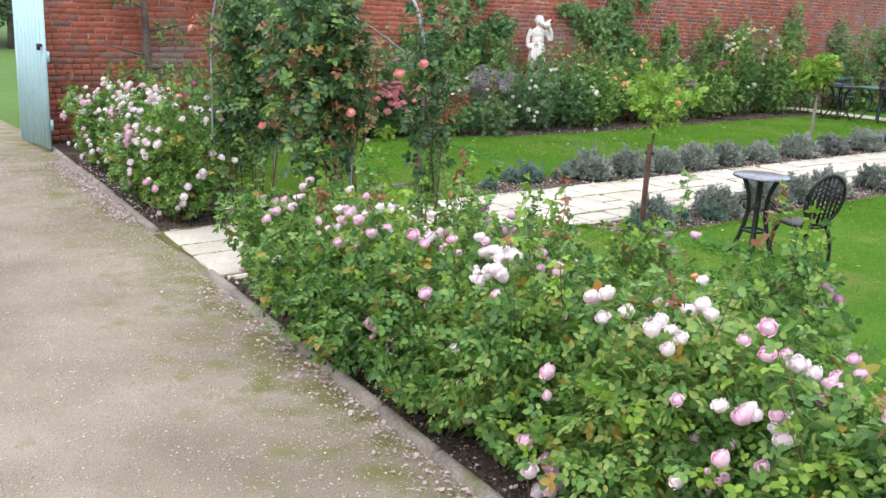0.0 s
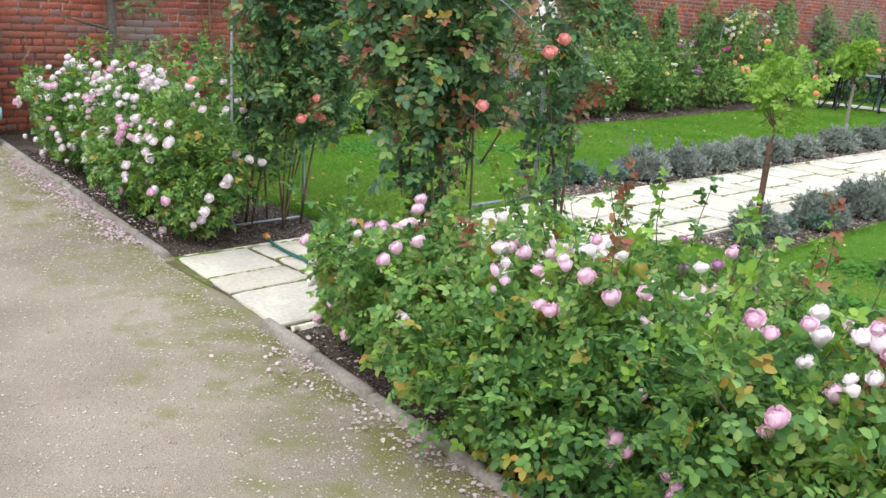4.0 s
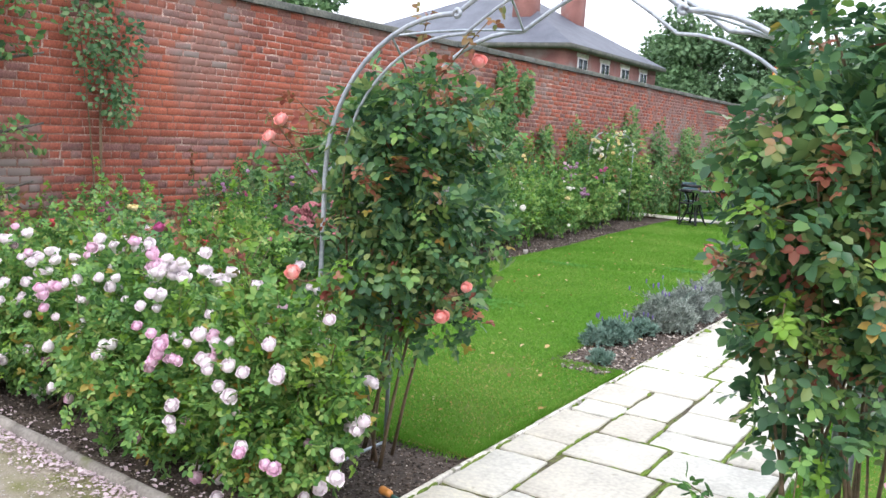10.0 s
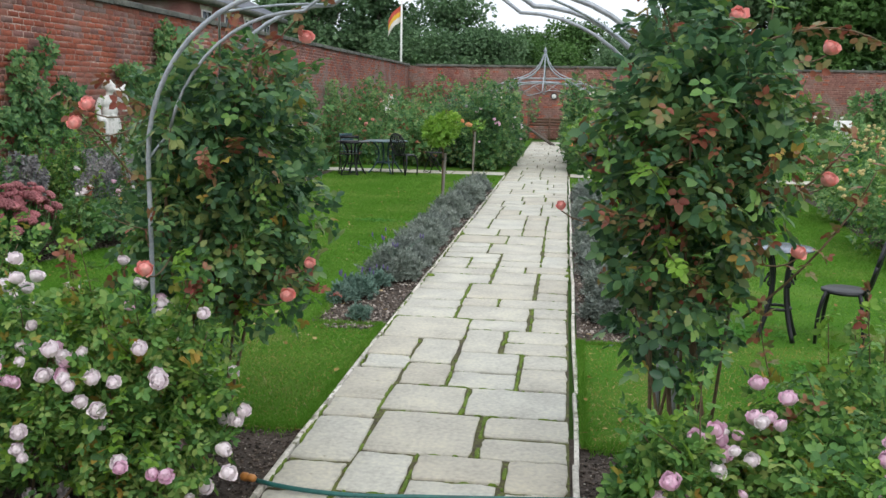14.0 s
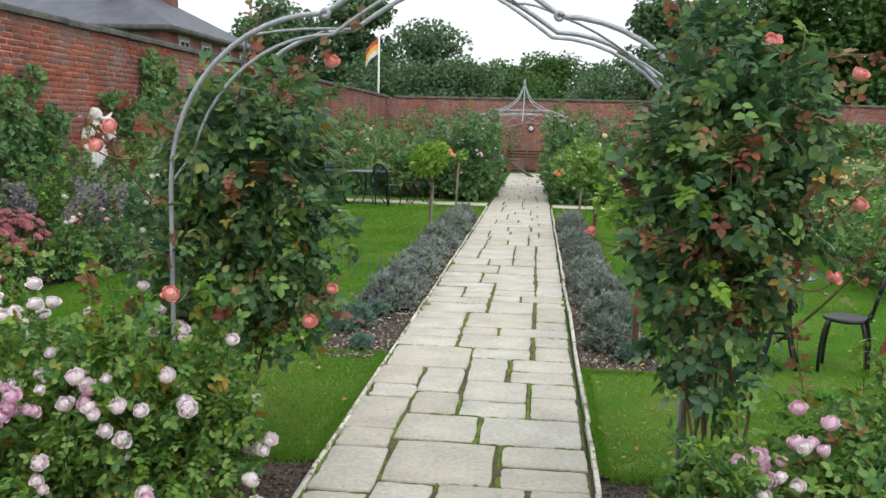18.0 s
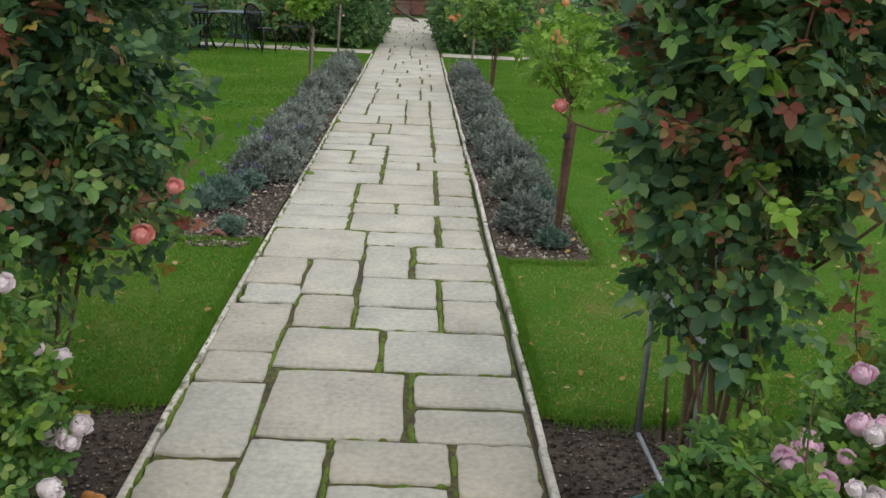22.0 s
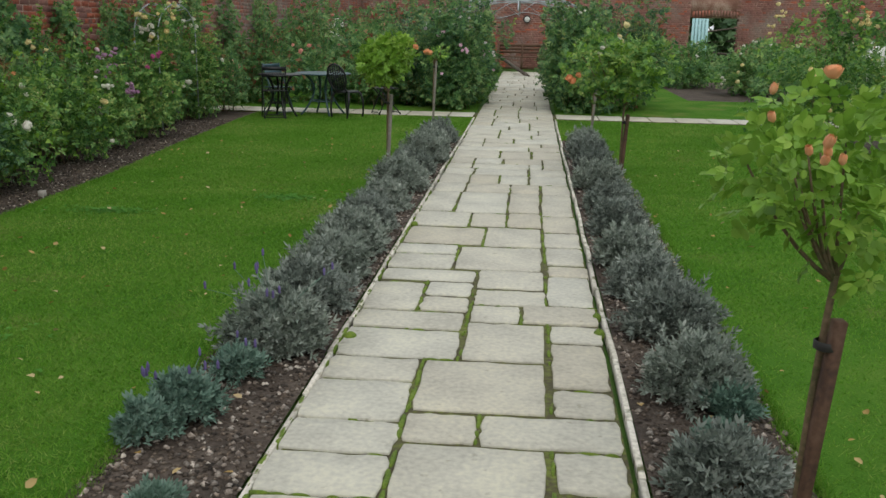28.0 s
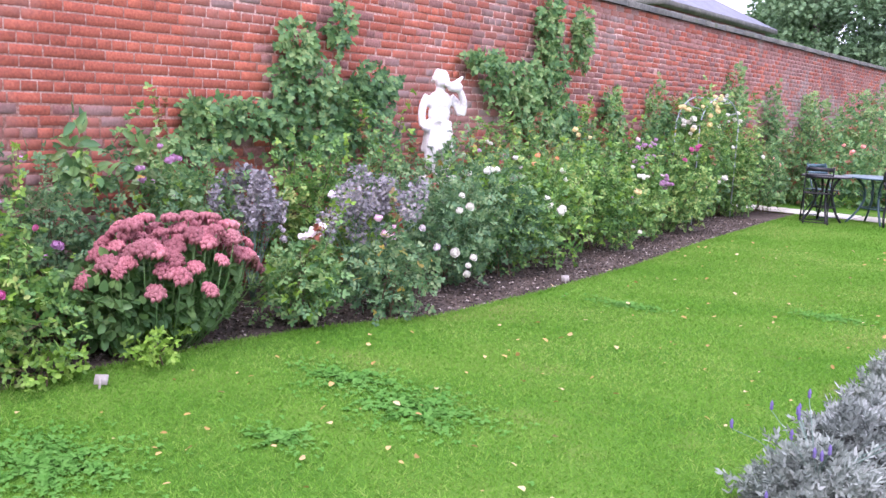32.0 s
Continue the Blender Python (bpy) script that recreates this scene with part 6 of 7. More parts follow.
for nm, b in (("seat", (7.9, 23.2, 0.78, 8.4, 23.65, 0.83)), ("backrest", (7.92, 23.62, 0.83, 8.38, 23.68, 1.25)), ("armrest", (7.86, 23.2, 1.0, 7.92, 23.65, 1.04)), ("armrest", (8.38, 23.2, 1.0, 8.44, 23.65, 1.04)), ("leg", (7.9, 23.2, 0, 7.95, 23.25, 0.78)), ("leg", (8.35, 23.2, 0, 8.4, 23.25, 0.78)), ("leg", (7.9, 23.6, 0, 7.95, 23.65, 0.78)), ("leg", (8.35, 23.6, 0, 8.4, 23.65, 0.78))):
    part(nm, np_mesh(nm, *box(*b), M["white"]), wch)

# ---- far arbour ----
arb = thing("garden_arbour", "galvanised wire arbour with an ogee dome and finial", "arbour", (-0.1, 25.2, 0))
AX, AY = -0.1, 25.2
DOME = [(1.62, 1.9), (1.5, 2.02), (1.25, 2.14), (0.95, 2.24), (0.7, 2.31), (0.45, 2.42), (0.25, 2.58), (0.12, 2.78), (0.05, 2.95), (0.03, 3.0)]
for k in range(8):
    a = k * math.pi / 4
    c, s = math.cos(a), math.sin(a)
    pts = ([(1.72, 0), (1.72, 0.8), (1.72, 1.6)] if abs(c) > 0.5 else []) + DOME
    part("rib", np_mesh("rib", *tube([(AX + r * c, AY + r * s, z) for r, z in pts], 0.018, sides=6), M["steel"], True), arb)
for r, z in ((1.25, 2.14), (0.8, 2.28)):
    part("hoop", np_mesh("hoop", *tube([(AX + r * math.cos(q), AY + r * math.sin(q), z) for q in np.linspace(0, 6.2832, 33)], 0.014, sides=5), M["steel"], True), arb)
for s in (-1, 1):
    part("entrance_arch", np_mesh("entrance_arch", *tube([(AX + 1.72 * math.cos(q), AY + s * 1.2, 1.45 + 0.72 * math.sin(q)) for q in np.linspace(0, math.pi, 17)], 0.016, sides=6), M["steel"], True), arb)
for k in range(16):
    a = k * math.pi / 8
    part("lattice_rod", np_mesh("lattice_rod", *tube([(AX + r * math.cos(a + d), AY + r * math.sin(a + d), z) for r, z, d in ((1.66, 1.8, 0), (1.48, 2.03, 0.2), (1.2, 2.16, 0.4))], 0.008, sides=4), M["steel"], True), arb)
part("finial", np_mesh("finial", *lathe([(0.03, 2.98), (0.05, 3.02), (0.03, 3.06), (0.055, 3.1), (0.03, 3.15), (0.005, 3.22)], 10), M["steel"], True), arb, at=(AX, AY, 0))

# ---- bench and clock at the end of the path ----
bench = thing("bench", "brown slatted wooden bench against the far wall", "bench", (-0.1, 34.8, 0))
for k in range(4):
    part("seat_slat", np_mesh("seat_slat", *box(-0.95, 34.45 + 0.11 * k, 0.43, 0.75, 34.54 + 0.11 * k, 0.46), M["wood"]), bench)
for k in range(3):
    part("back_slat", np_mesh("back_slat", *box(-0.95, 34.95, 0.55 + 0.12 * k, 0.75, 34.98, 0.64 + 0.12 * k), M["wood"]), bench)
for x in (-0.95, -0.1, 0.68):
    part("leg", np_mesh("leg", *box(x, 34.45, 0, x + 0.07, 34.52, 0.43), M["wood"]), bench)
    part("leg", np_mesh("leg", *box(x, 34.88, 0, x + 0.07, 34.95, 0.92), M["wood"]), bench)
clock = thing("wall_clock", "small round white-faced clock on the far brick wall", "clock", (0.06, WALL_Y - 0.05, 1.76))
cv, cf = lathe([(0.001, 0.05), (0.11, 0.05), (0.115, 0.03), (0.001, 0.0)], 20)
part("face", np_mesh("face", cv, cf, M["white"], True), clock, at=(0.06, WALL_Y - 0.03, 1.76), rot=(90, 0, 0))
part("rim", np_mesh("rim", *tube([(0.12 * math.cos(q), 0.12 * math.sin(q), 0.05) for q in np.linspace(0, 6.2832, 25)], 0.02, sides=6), M["iron"], True), clock, "dark rim", at=(0.06, WALL_Y - 0.03, 1.76), rot=(90, 0, 0))
trel = thing("wall_trellis", "curved metal trellis top on the far brick wall", "trellis", (0.0, WALL_Y - 0.04, 1.6))
part("rail", np_mesh("rail", *tube([(-1.1 + 2.2 * f, WALL_Y - 0.04, 1.78 + 0.22 * math.sin(f * math.pi) ** 2) for f in np.linspace(0, 1, 20)], 0.015, sides=6), M["steel"], True), trel)
hoop = thing("wire_arch", "small galvanised wire arch among the wall roses", "garden arch", (-5.3, 15.0, 0))
for x in (-5.45, -5.1):
    part("hoop", np_mesh("hoop", *tube([(x, 15.0 + 0.75 * math.cos(q), 1.35 + 0.45 * math.sin(q)) for q in np.linspace(0, math.pi, 16)], 0.01, sides=5), M["steel"], True), hoop)
    for s in (-1, 1):
        part("post", np_mesh("post", *tube([(x, 15.0 + s * 0.75, 0), (x, 15.0 + s * 0.75, 1.35)], 0.01, sides=5), M["steel"], True), hoop)
for k in range(6):
    q = 0.3 + k * 0.5
    part("rod", np_mesh("rod", *tube([(-5.45, 15.0 + 0.75 * math.cos(q), 1.35 + 0.45 * math.sin(q)), (-5.1, 15.0 + 0.75 * math.cos(q + 0.25), 1.35 + 0.45 * math.sin(q + 0.25))], 0.007, sides=4), M["steel"]), hoop)

# ---- hose, tags ----
hose = thing("garden_hose", "green garden hose with an orange connector across the paving", "hose", (-0.78, 0.88, 0))
hp = np.vstack([bez((-0.72, 0.87, 0.025), (-0.4, 0.76, 0.02), (0.0, 0.84, 0.02), 10), bez((0.0, 0.84, 0.02), (0.5, 0.9, 0.02), (0.72, 0.9, 0.035), 10)[1:], bez((0.72, 0.9, 0.035), (0.9, 0.92, 0.02), (1.3, 1.2, 0.01), 8)[1:]])
part("tube", np_mesh("tube", *tube(hp, 0.011, sides=8), M["hose"], True), hose)
cv, cf = lathe([(0.001, 0), (0.014, 0.0), (0.02, 0.006), (0.02, 0.03), (0.015, 0.036), (0.018, 0.042), (0.018, 0.065), (0.012, 0.075), (0.001, 0.075)], 12)
part("connector", np_mesh("connector", cv, cf, M["orange"], True), hose, "orange plastic hose connector", at=(-0.80, 0.895, 0.03), rot=(0, 88, -18))
for x, y in ((-4.12, 9.05), (-4.3, 4.55)):
    tg = thing("plant_label", "small pale plant label stuck in the soil", "plant label", (x, y, 0))
    part("plate", np_mesh("plate", *box(-0.035, -0.003, 0.02, 0.035, 0.003, 0.075), M["terracotta"]), tg, at=(x, y, 0), rot=(-35, 0, 40))
    part("spike", np_mesh("spike", *box(-0.006, -0.003, -0.03, 0.006, 0.003, 0.05), M["terracotta"]), tg, at=(x, y, 0), rot=(-20, 0, 40))

# ---- house beyond the wall ----
house = thing("house", "red brick house with a hipped slate roof and chimneys", "house", (-20, 38, 0))
HX0, HX1, HY0, HY1, EV = -26.0, -14.1, 31.8, 43.0, 5.35
part("wall", np_mesh("walls", *box(HX0, HY0, -0.05, HX1, HY1, EV), M["brick_old"]), house, "red brick wall")
o = 0.4
rv = np.array([(HX0 - o, HY0 - o, EV), (HX1 + o, HY0 - o, EV), (HX1 + o, HY1 + o, EV), (HX0 - o, HY1 + o, EV), (-20.6, 37.4, 8.4), (-19.4, 37.4, 8.4)])
ro = part("roof", np_mesh("roof", rv, np.array([(0, 1, 5, 4), (2, 3, 4, 5)]), M["slate"]), house, "grey slate hipped roof")
part("roof_hip", np_mesh("roof_hip", rv, np.array([(1, 2, 5), (3, 0, 4)]), M["slate"]), house, "grey slate hipped roof")
part("gutter", np_mesh("gutter", *box(HX0 - o, HY0 - o, EV - 0.18, HX1 + o, HY1 + o, EV - 0.005), M["coping"]), house, "dark gutter and eaves")
for cx, cy, top in ((-17.4, 34.6, 9.2), (-17.2, 39.2, 9.3)):
    ch = part("chimney", np_mesh("chimney", *join([box(cx - 0.45, cy - 0.45, 5.6, cx + 0.45, cy + 0.45, top - 0.5), box(cx - 0.55, cy - 0.55, top - 0.5, cx + 0.55, cy + 0.55, top - 0.3)]), M["brick_old"]), house, "tall red brick chimney")
    for dx in (-0.22, 0.22):
        part("chimney_pot", np_mesh("chimney_pot", *lathe([(0.14, top - 0.3), (0.16, top - 0.25), (0.12, top), (0.14, top + 0.05), (0.09, top + 0.05)], 10), M["brick_old"], True), ch, at=(cx + dx, cy, 0))
for k in range(4):
    y = HY0 + 1.3 + 2.5 * k
    w = part("window", np_mesh("window", *box(HX1 - 0.06, y, 3.6, HX1 + 0.04, y + 1.0, 4.95), M["white"]), house, "white sash window")
    for a in (0, 1):
        for b in (0, 1):
            part("pane", np_mesh("pane", *box(HX1 + 0.03, y + 0.08 + 0.46 * a, 3.68 + 0.64 * b, HX1 + 0.05, y + 0.46 + 0.46 * a, 4.24 + 0.64 * b), M["glass"]), w)
    part("lintel", np_mesh("lintel", *box(HX1 - 0.05, y - 0.1, 4.95, HX1 + 0.03, y + 1.1, 5.12), M["edging"]), house)

# ---- flagpole ----
fl = thing("flagpole", "white flagpole with a red and yellow flag", "flagpole", (-7.54, 42.0, 0))
part("pole", np_mesh("pole", *tube([(-7.54, 42, -0.05), (-7.54, 42, 3.5), (-7.54, 42, 6.4)], 0.06, 0.045, 10), M["white"], True), fl)
part("truck", np_mesh("truck", *ball((-7.54, 42, 6.45), (0.09, 0.09, 0.09)), M["white"], True), fl)
for nm, mat, z0, z1 in (("flag_panel", "flag_red", 0.68, 1.0), ("flag_panel", "flag_yellow", 0.36, 0.68), ("flag_panel", "flag_white", 0.0, 0.36)):
    V, F = [], []
    for i in range(9):
        for j in (z0, z1):
            u = i / 8
            V.append((-7.58 - 0.62 * u, 42 + 0.1 * math.sin(u * 7), 5.2 + j * 0.75 - 0.55 * u * u - 0.15 * u))
    F = [(2 * i, 2 * i + 2, 2 * i + 3, 2 * i + 1) for i in range(8)]
    part(nm, np_mesh(nm, np.array(V), np.array(F), M[mat], True), fl, "flag cloth stripe")


# ---- trees beyond the walls ----
def tree(label, x, y, h, r, n, mat="tree", low=0.25):
    t = thing("tree", label, "tree", (x, y, 0), "trees beyond the wall")
    part("trunk", np_mesh("trunk", *tube(bez((x, y, -0.1), (x + 0.2, y, h * 0.35), (x - 0.1, y, h * 0.75), 8), 0.035 * h, 0.008 * h, 8), M["bark"], True), t)
    blobs = []
    for k in range(28):
        a, q = rng.uniform(0, 6.28), math.sqrt(rng.random()) * 0.72
        z = h * rng.uniform(low, 0.86)
        q *= 1.0 - 0.45 * max(0, (z / h - 0.5) / 0.5)
        c = r * rng.uniform(0.34, 0.52)
        blobs.append((x + r * q * math.cos(a), y + r * q * math.sin(a), z, c, c, c * 0.75))
        if k < 8:
            part("limb", np_mesh("limb", *tube(bez((x, y, h * rng.uniform(0.25, 0.5)), (x + r * q * 0.4 * math.cos(a), y + r * q * 0.4 * math.sin(a), z * 0.85), blobs[-1][:3], 6), 0.012 * h, 0.004 * h, 6), M["bark"], True), t)
    part("crown", leaf_mesh("crown", int(n * 2.2), blobs, 0.024 * h, M[mat], CLUMP, 0.2, 0.3), t, kind="stuff")


for x, y, h, r, m in ((-14.5, 52, 10.2, 3.2, "tree"), (-11.2, 55, 10.8, 3.0, "tree"), (-6.0, 52, 8.0, 3.4, "tree"), (-9.5, 50, 6.6, 2.4, "tree"), (-2.2, 56, 7.0, 2.6, "tree_light"), (1.0, 58, 7.0, 2.6, "tree_light"), (4.2, 56, 6.4, 2.5, "tree"), (7.8, 53, 10.6, 2.9, "tree"), (11.4, 52, 10.8, 3.4, "tree"), (15.2, 51, 12.4, 3.8, "tree_light"), (18.8, 51, 13.2, 4.0, "tree_light"), (23.0, 51, 12.6, 4.2, "tree_light"), (28.0, 50, 12.8, 4.5, "tree"), (33.0, 48, 12.0, 4.5, "tree"), (-18, 58, 9.0, 3.5, "tree"), (-7.5, 47.5, 5.6, 3.0, "tree"), (-3.6, 48, 5.8, 2.8, "tree"), (-0.2, 49, 5.0, 2.6, "tree_light"), (3.4, 48, 5.2, 2.6, "tree"), (7.2, 47, 5.8, 2.8, "tree"),
                      (-22, 24, 8.5, 3.2, "tree"), (-30, 2, 9.0, 4.0, "tree"), (-34, -8, 10.0, 4.5, "tree"), (-38, 10, 10.0, 4.5, "tree"), (36, 36, 12.0, 4.5, "tree"), (38, 22, 12.0, 4.5, "tree"), (-27, 5.4, 4.6, 2.2, "tree"), (-31, 7.4, 5.2, 2.6, "tree"), (-33, 4.0, 5.2, 2.6, "tree")):
    tree("broad leafy green tree beyond the garden wall", x, y, h, r, 4200, m)
under = thing("far_hedgerow", "dark hedgerow under the trees beyond the wall", "hedge", (5, 48, 0))
part("leaves", leaf_mesh("leaves", 9000, [(-16 + 2.2 * i, 48 + 1.5 * math.sin(i), 1.9, 1.7, 1.4, 2.2 + 0.6 * math.sin(i * 2.1)) for i in range(26)], 0.4, M["tree"], CLUMP, 0.2, 0.6), under, kind="stuff")
part("stem_tangle", np_mesh("stem_tangle", *stems((5, 48, 9.0), [(5, 48, 1.8, 20, 1, 1.5)], 30, 0.06), M["bark"]), under, kind="stuff")

# ---- grass, stones, chips and litter ----
def blades(name, label, f0, f1, y0, y1, n, mat="blade", hgt=(0.008, 0.016)):
    ys = y0 + (y1 - y0) * rng.random(n) ** 1.6
    e0, e1 = np.array([f0(v) for v in ys]), np.array([f1(v) for v in ys])
    xs = e0 + (e1 - e0) * rng.random(n)
    h = rng.uniform(*hgt, n)
    a = rng.uniform(0, 6.28, n)
    w = 0.0022 + 0.0012 * rng.random(n) + 0.00035 * np.maximum(0, ys - 3)
    B = np.stack([xs, ys, np.full(n, -0.006)], 1)
    S = np.stack([np.cos(a), np.sin(a), np.zeros(n)], 1) * w[:, None]
    T = B + np.stack([rng.normal(0, 1.1, n) * h, rng.normal(0, 1.1, n) * h, h], 1)
    V = np.stack([B - S, B + S, T], 1).reshape(-1, 3)
    tagged(new(name, np_mesh(name, V, np.arange(3 * n).reshape(-1, 3), M[mat])), label, "grass", "", "stuff")


blades("grass", "short mown grass blades", lambda y: bed_edge(y) - 0.03, lambda y: -0.73 if y < 3.8 or y > 14.4 else -1.26, 1.6, 17.3, 330000, hgt=(0.010, 0.024))
for lo, hi in ((-2.6, -0.73), (0.73, 2.6)):
    blades("dry_grass", "straw-coloured dead grass in the thin turf", lambda y: lo, lambda y: hi, 1.58, 3.8, 9000, "litter", (0.006, 0.018))
blades("grass", "short mown grass blades", lambda y: 0.73 if y < 3.6 or y > 14.4 else 1.33, lambda y: right_edge(y) + 0.06, 1.58, 17.2, 260000, hgt=(0.010, 0.024))


def fringe(edge, y0, y1, n, spread=0.025, tall=(0.015, 0.04)):
    """Longer uncut grass along an edge."""
    ys = rng.uniform(y0, y1, n)
    xs = np.array([edge(v) for v in ys]) + rng.normal(0, spread, n)
    h, a = rng.uniform(*tall, n), rng.uniform(0, 6.28, n)
    B = np.stack([xs, ys, np.full(n, -0.01)], 1)
    S = np.stack([np.cos(a), np.sin(a), np.zeros(n)], 1) * 0.003
    T = B + np.stack([rng.normal(0, 0.5, n) * h, rng.normal(0, 0.5, n) * h, h], 1)
    return np.stack([B - S, B + S, T], 1).reshape(-1, 3)


EDGES = [fringe(lambda y: -0.75, 1.6, 3.85, 5000, 0.012), fringe(lambda y: 0.75, 1.6, 3.65, 5000, 0.012), fringe(lambda y: -0.75, 14.4, 17.3, 1500, 0.012), fringe(lambda y: 0.75, 14.4, 17.3, 1500, 0.012), fringe(lambda y: -1.3, 3.8, 14.4, 14000), fringe(lambda y: 1.35, 3.6, 14.4, 14000), fringe(bed_edge, 1.8, 17.3, 12000)]
for s, x0, x1, y0 in ((-1, 0.74, 1.3, 3.8), (1, 0.74, 1.35, 3.6)):
    v = fringe(lambda y: 0.0, x0, x1, 1500)
    EDGES.append(np.stack([s * v[:, 1], y0 + v[:, 0], v[:, 2]], 1))
for x0, x1, y0 in ((-4.2, -0.76, 1.62), (0.76, 4.3, 1.6)):
    v = fringe(lambda y: 0.0, x0, x1, 7000, 0.05)
    EDGES.append(np.stack([v[:, 1], y0 + v[:, 0], v[:, 2]], 1))
EDGE_V = np.concatenate(EDGES)
tagged(new("grass", np_mesh("grass", EDGE_V, np.arange(len(EDGE_V)).reshape(-1, 3), M["blade"])), "longer uncut grass along the lawn edges", "grass", "", "stuff")


def patches(name, label, spots, n, mat, tmpl, size, z=0.004):
    out = []
    for x, y, rx, ry in spots:
        k = int(n * rx * ry / 0.1)
        a, q = rng.uniform(0, 6.28, k), np.abs(rng.normal(0, 0.55, k))
        C = np.stack([x + rx * q * np.cos(a), y + ry * q * np.sin(a), z + 0.012 * rng.random(k)], 1)
        out.append(scatter(tmpl, C, np.stack([np.cos(a * 7), np.sin(a * 5), rng.normal(0.15, 0.2, k)], 1), size * rng.uniform(0.7, 1.3, k), 0.25))
    tagged(new(name, np_mesh(name, *join(out), M[mat])), label, "ground plants", "", "stuff")


patches("clover", "leafy green clover patches in the lawn", [(-2.92, 5.45, 0.5, 0.34), (-3.56, 3.85, 0.5, 0.4), (-3.5, 5.6, 0.42, 0.22), (-3.1, 4.72, 0.25, 0.16), (-1.95, 9.45, 0.35, 0.14), (-3.3, 8.6, 0.4, 0.14), (-2.4, 3.4, 0.3, 0.15), (1.9, 4.1, 0.35, 0.3), (2.3, 3.2, 0.3, 0.2)], 620, "clover", ROSE3, 0.036, 0.006)


def bits(name, label, n, where, size, mat, flat=0.5, smooth=False):
    """Loose stones or chips: small uneven lumps."""
    base = np.array([(1, 0, 0), (-1, 0, 0), (0, 1, 0), (0, -1, 0), (0, 0, 1), (0, 0, -1)], dtype=float)
    F = np.array([(0, 2, 4), (2, 1, 4), (1, 3, 4), (3, 0, 4), (2, 0, 5), (1, 2, 5), (3, 1, 5), (0, 3, 5)])
    C = where(n)
    s = size * rng.uniform(0.4, 1.3, len(C))
    V = base[None] * (s[:, None, None] * rng.uniform(0.6, 1.3, (len(C), 6, 1)))
    a = rng.uniform(0, 6.28, len(C))
    c, d = np.cos(a)[:, None], np.sin(a)[:, None]
    V = np.stack([V[..., 0] * c - V[..., 1] * d, V[..., 0] * d + V[..., 1] * c, V[..., 2] * flat], -1) + C[:, None]
    G = F[None] + (np.arange(len(C)) * 6)[:, None, None]
    tagged(new(name, np_mesh(name, V.reshape(-1, 3), G.reshape(-1, 3), M[mat], smooth)), label, name.replace("_", " "), "", "stuff")


def on_gravel(n):
    x = rng.uniform(-5, 6, n)
    return np.stack([x, kerb_y(x) - 0.03 - 3.4 * rng.random(n) ** 1.6, np.full(n, -0.01)], 1)


def on_beds(n):
    x = np.where(rng.random(n) < 0.5, rng.uniform(0.74, 1.34, n), rng.uniform(-1.3, -0.73, n))
    y = 3.66 + 10.7 * rng.random(n) ** 1.25
    ok = (y > 3.8) | (np.abs(np.abs(x) - 1.0) < 0.24 * np.sqrt((y - 3.6) / 0.2))
    return np.stack([x, y, np.full(n, 0.0)], 1)[ok]


def on_front(n):
    x = rng.uniform(-4.8, 6, n)
    y = kerb_y(x) + 0.04 + rng.random(n) * 1.6
    ok = np.abs(x) > 0.72
    return np.stack([x, y, np.full(n, -0.015)], 1)[ok]


def on_border(n):
    y = rng.uniform(2, 16, n)
    x = np.array([bed_edge(v) for v in y]) - 0.05 - 0.9 * rng.random(n)
    return np.stack([x, y, np.full(n, -0.012)], 1)


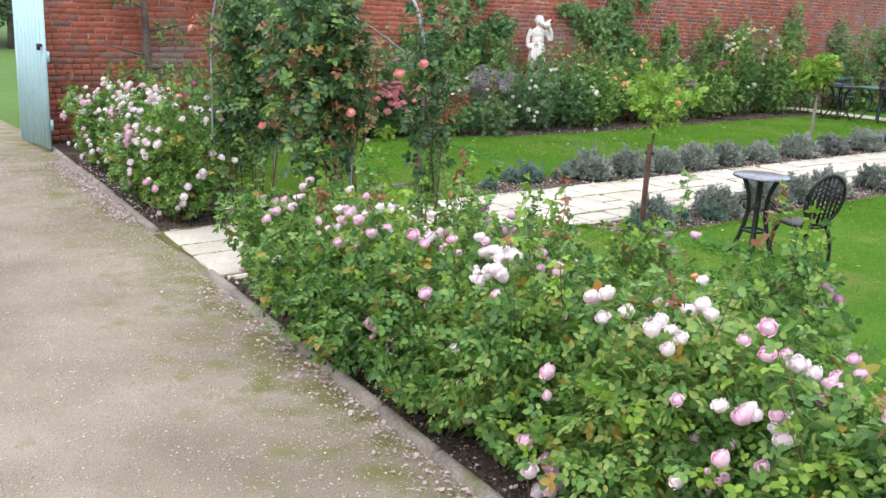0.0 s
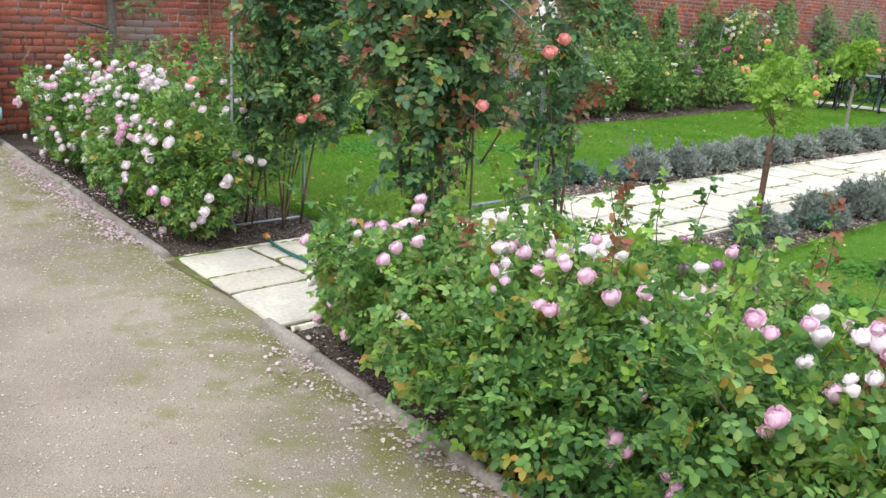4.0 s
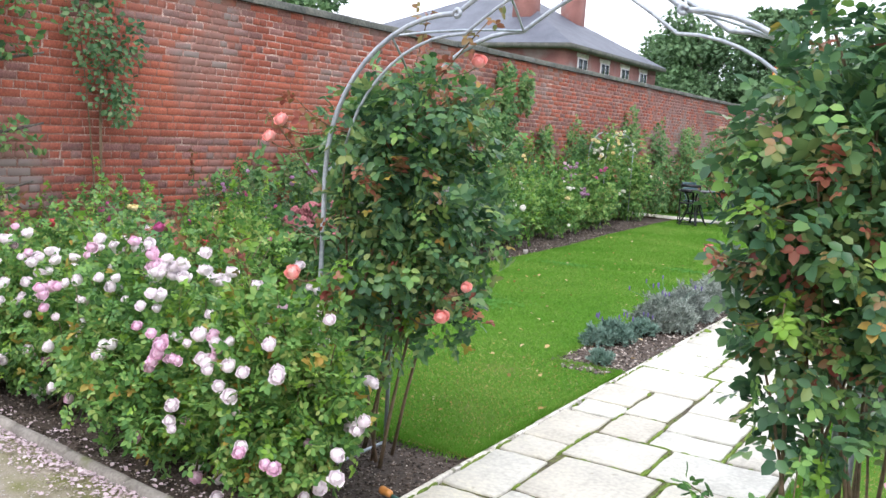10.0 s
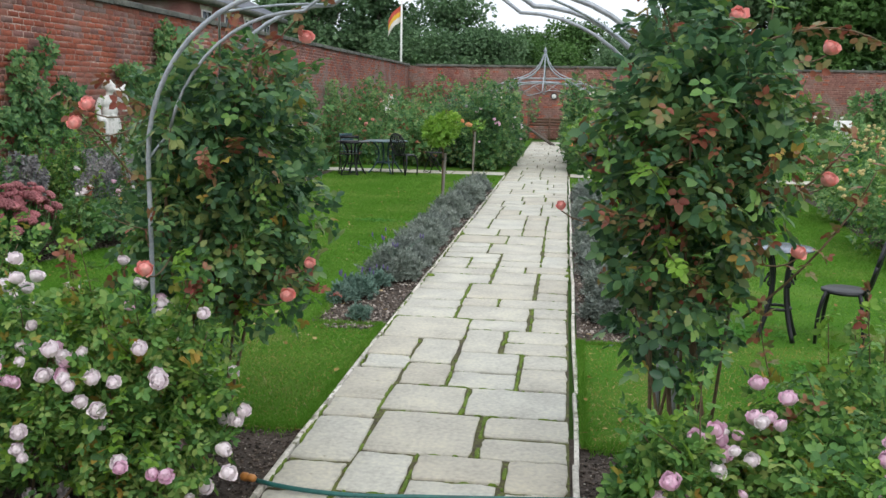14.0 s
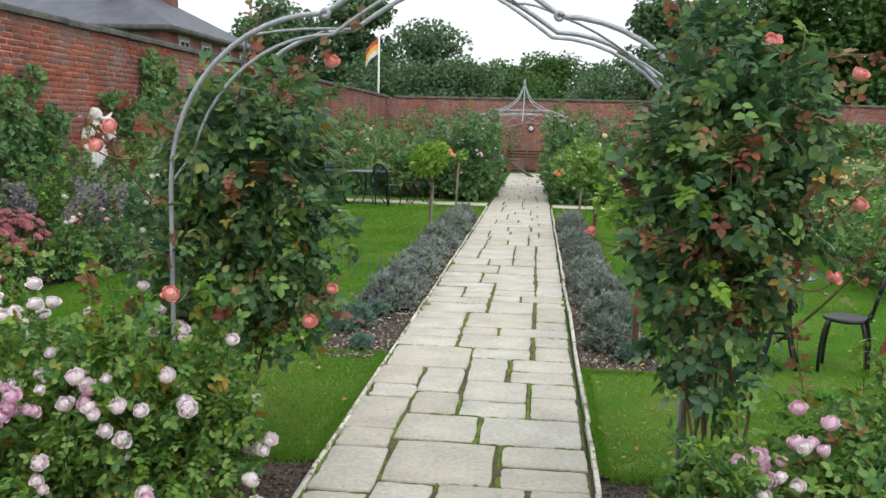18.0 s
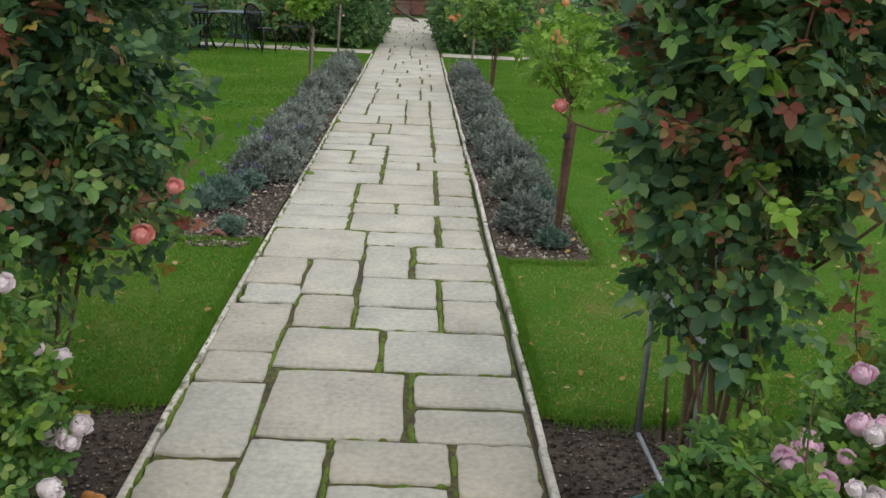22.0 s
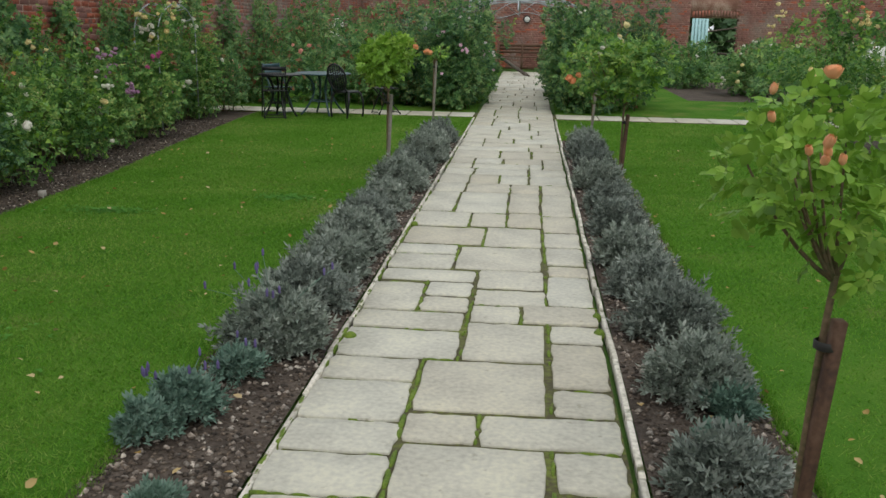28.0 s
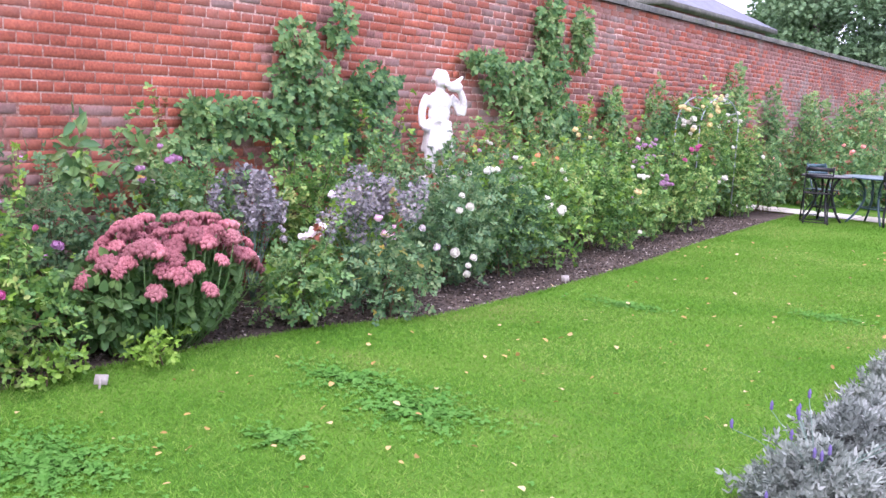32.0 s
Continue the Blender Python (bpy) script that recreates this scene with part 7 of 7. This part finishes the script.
bits("gravel_stones", "loose small gravel stones on the path", 26000, on_gravel, 0.0065, "pebble")
bits("bark_chips", "bark chips and stones among the lavender", 11000, on_beds, 0.016, "chip", 0.5, True)
bits("bark_chips", "bark chips on the rose beds", 26000, on_front, 0.010, "chip")
bits("bark_chips", "bark chips on the wall border", 11000, on_border, 0.016, "chip")
bits("bed_stones", "pale rounded stones scattered over the lavender beds", 4200, on_beds, 0.016, "stone_chip", 0.75, True)
bits("bed_stones", "pale stones and dead petals on the rose beds", 13000, on_front, 0.0065, "stone_chip", 0.6)
bits("bed_stones", "pale stones and dead petals on the wall border", 1500, on_border, 0.014, "stone_chip", 0.6)
n = 2600
x = np.where(rng.random(n) < 0.7, rng.uniform(-4.3, -1.1, n), rng.uniform(0.8, 5.5, n))
C = np.stack([x, kerb_y(x) - 0.02 - np.abs(rng.normal(0, 0.11, n)) + 0.2 * (rng.random(n) < 0.15), np.full(n, 0.004)], 1)
a = rng.uniform(0, 6.28, n)
tagged(new("fallen_petals", np_mesh("fallen_petals", *scatter(SINGLE, C, np.stack([np.cos(a), np.sin(a), rng.normal(0.1, 0.2, n)], 1), rng.uniform(0.012, 0.03, n), 0.3), M["petal"])), "pale pink petals fallen along the kerb", "petals", "", "stuff")
n = 520
C = np.stack([np.where(rng.random(n) < 0.55, rng.uniform(-4.2, -0.75, n), rng.uniform(0.75, 3.6, n)), 1.6 + 12 * rng.random(n) ** 1.4, np.full(n, 0.028)], 1)
a = rng.uniform(0, 6.28, n)
tagged(new("fallen_leaves", np_mesh("fallen_leaves", *scatter(SINGLE, C, np.stack([np.cos(a), np.sin(a), rng.normal(0.1, 0.3, n)], 1), rng.uniform(0.02, 0.05, n), 0.3), M["litter"])), "yellow and brown leaves fallen on the lawn", "leaves", "", "stuff")

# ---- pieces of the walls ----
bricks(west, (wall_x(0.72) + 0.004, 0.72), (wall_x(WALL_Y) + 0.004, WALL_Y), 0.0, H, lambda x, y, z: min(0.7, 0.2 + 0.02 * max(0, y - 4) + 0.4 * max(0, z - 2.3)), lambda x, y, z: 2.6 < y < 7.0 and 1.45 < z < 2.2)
bricks(north, (wall_x(WALL_Y), WALL_Y - 0.007), (5.95, WALL_Y - 0.007), 0.0, H, lambda x, y, z: 0.85)
bricks(north2, (7.7, WALL_Y - 0.007), (22, WALL_Y - 0.007), 0.0, H, lambda x, y, z: 0.9)
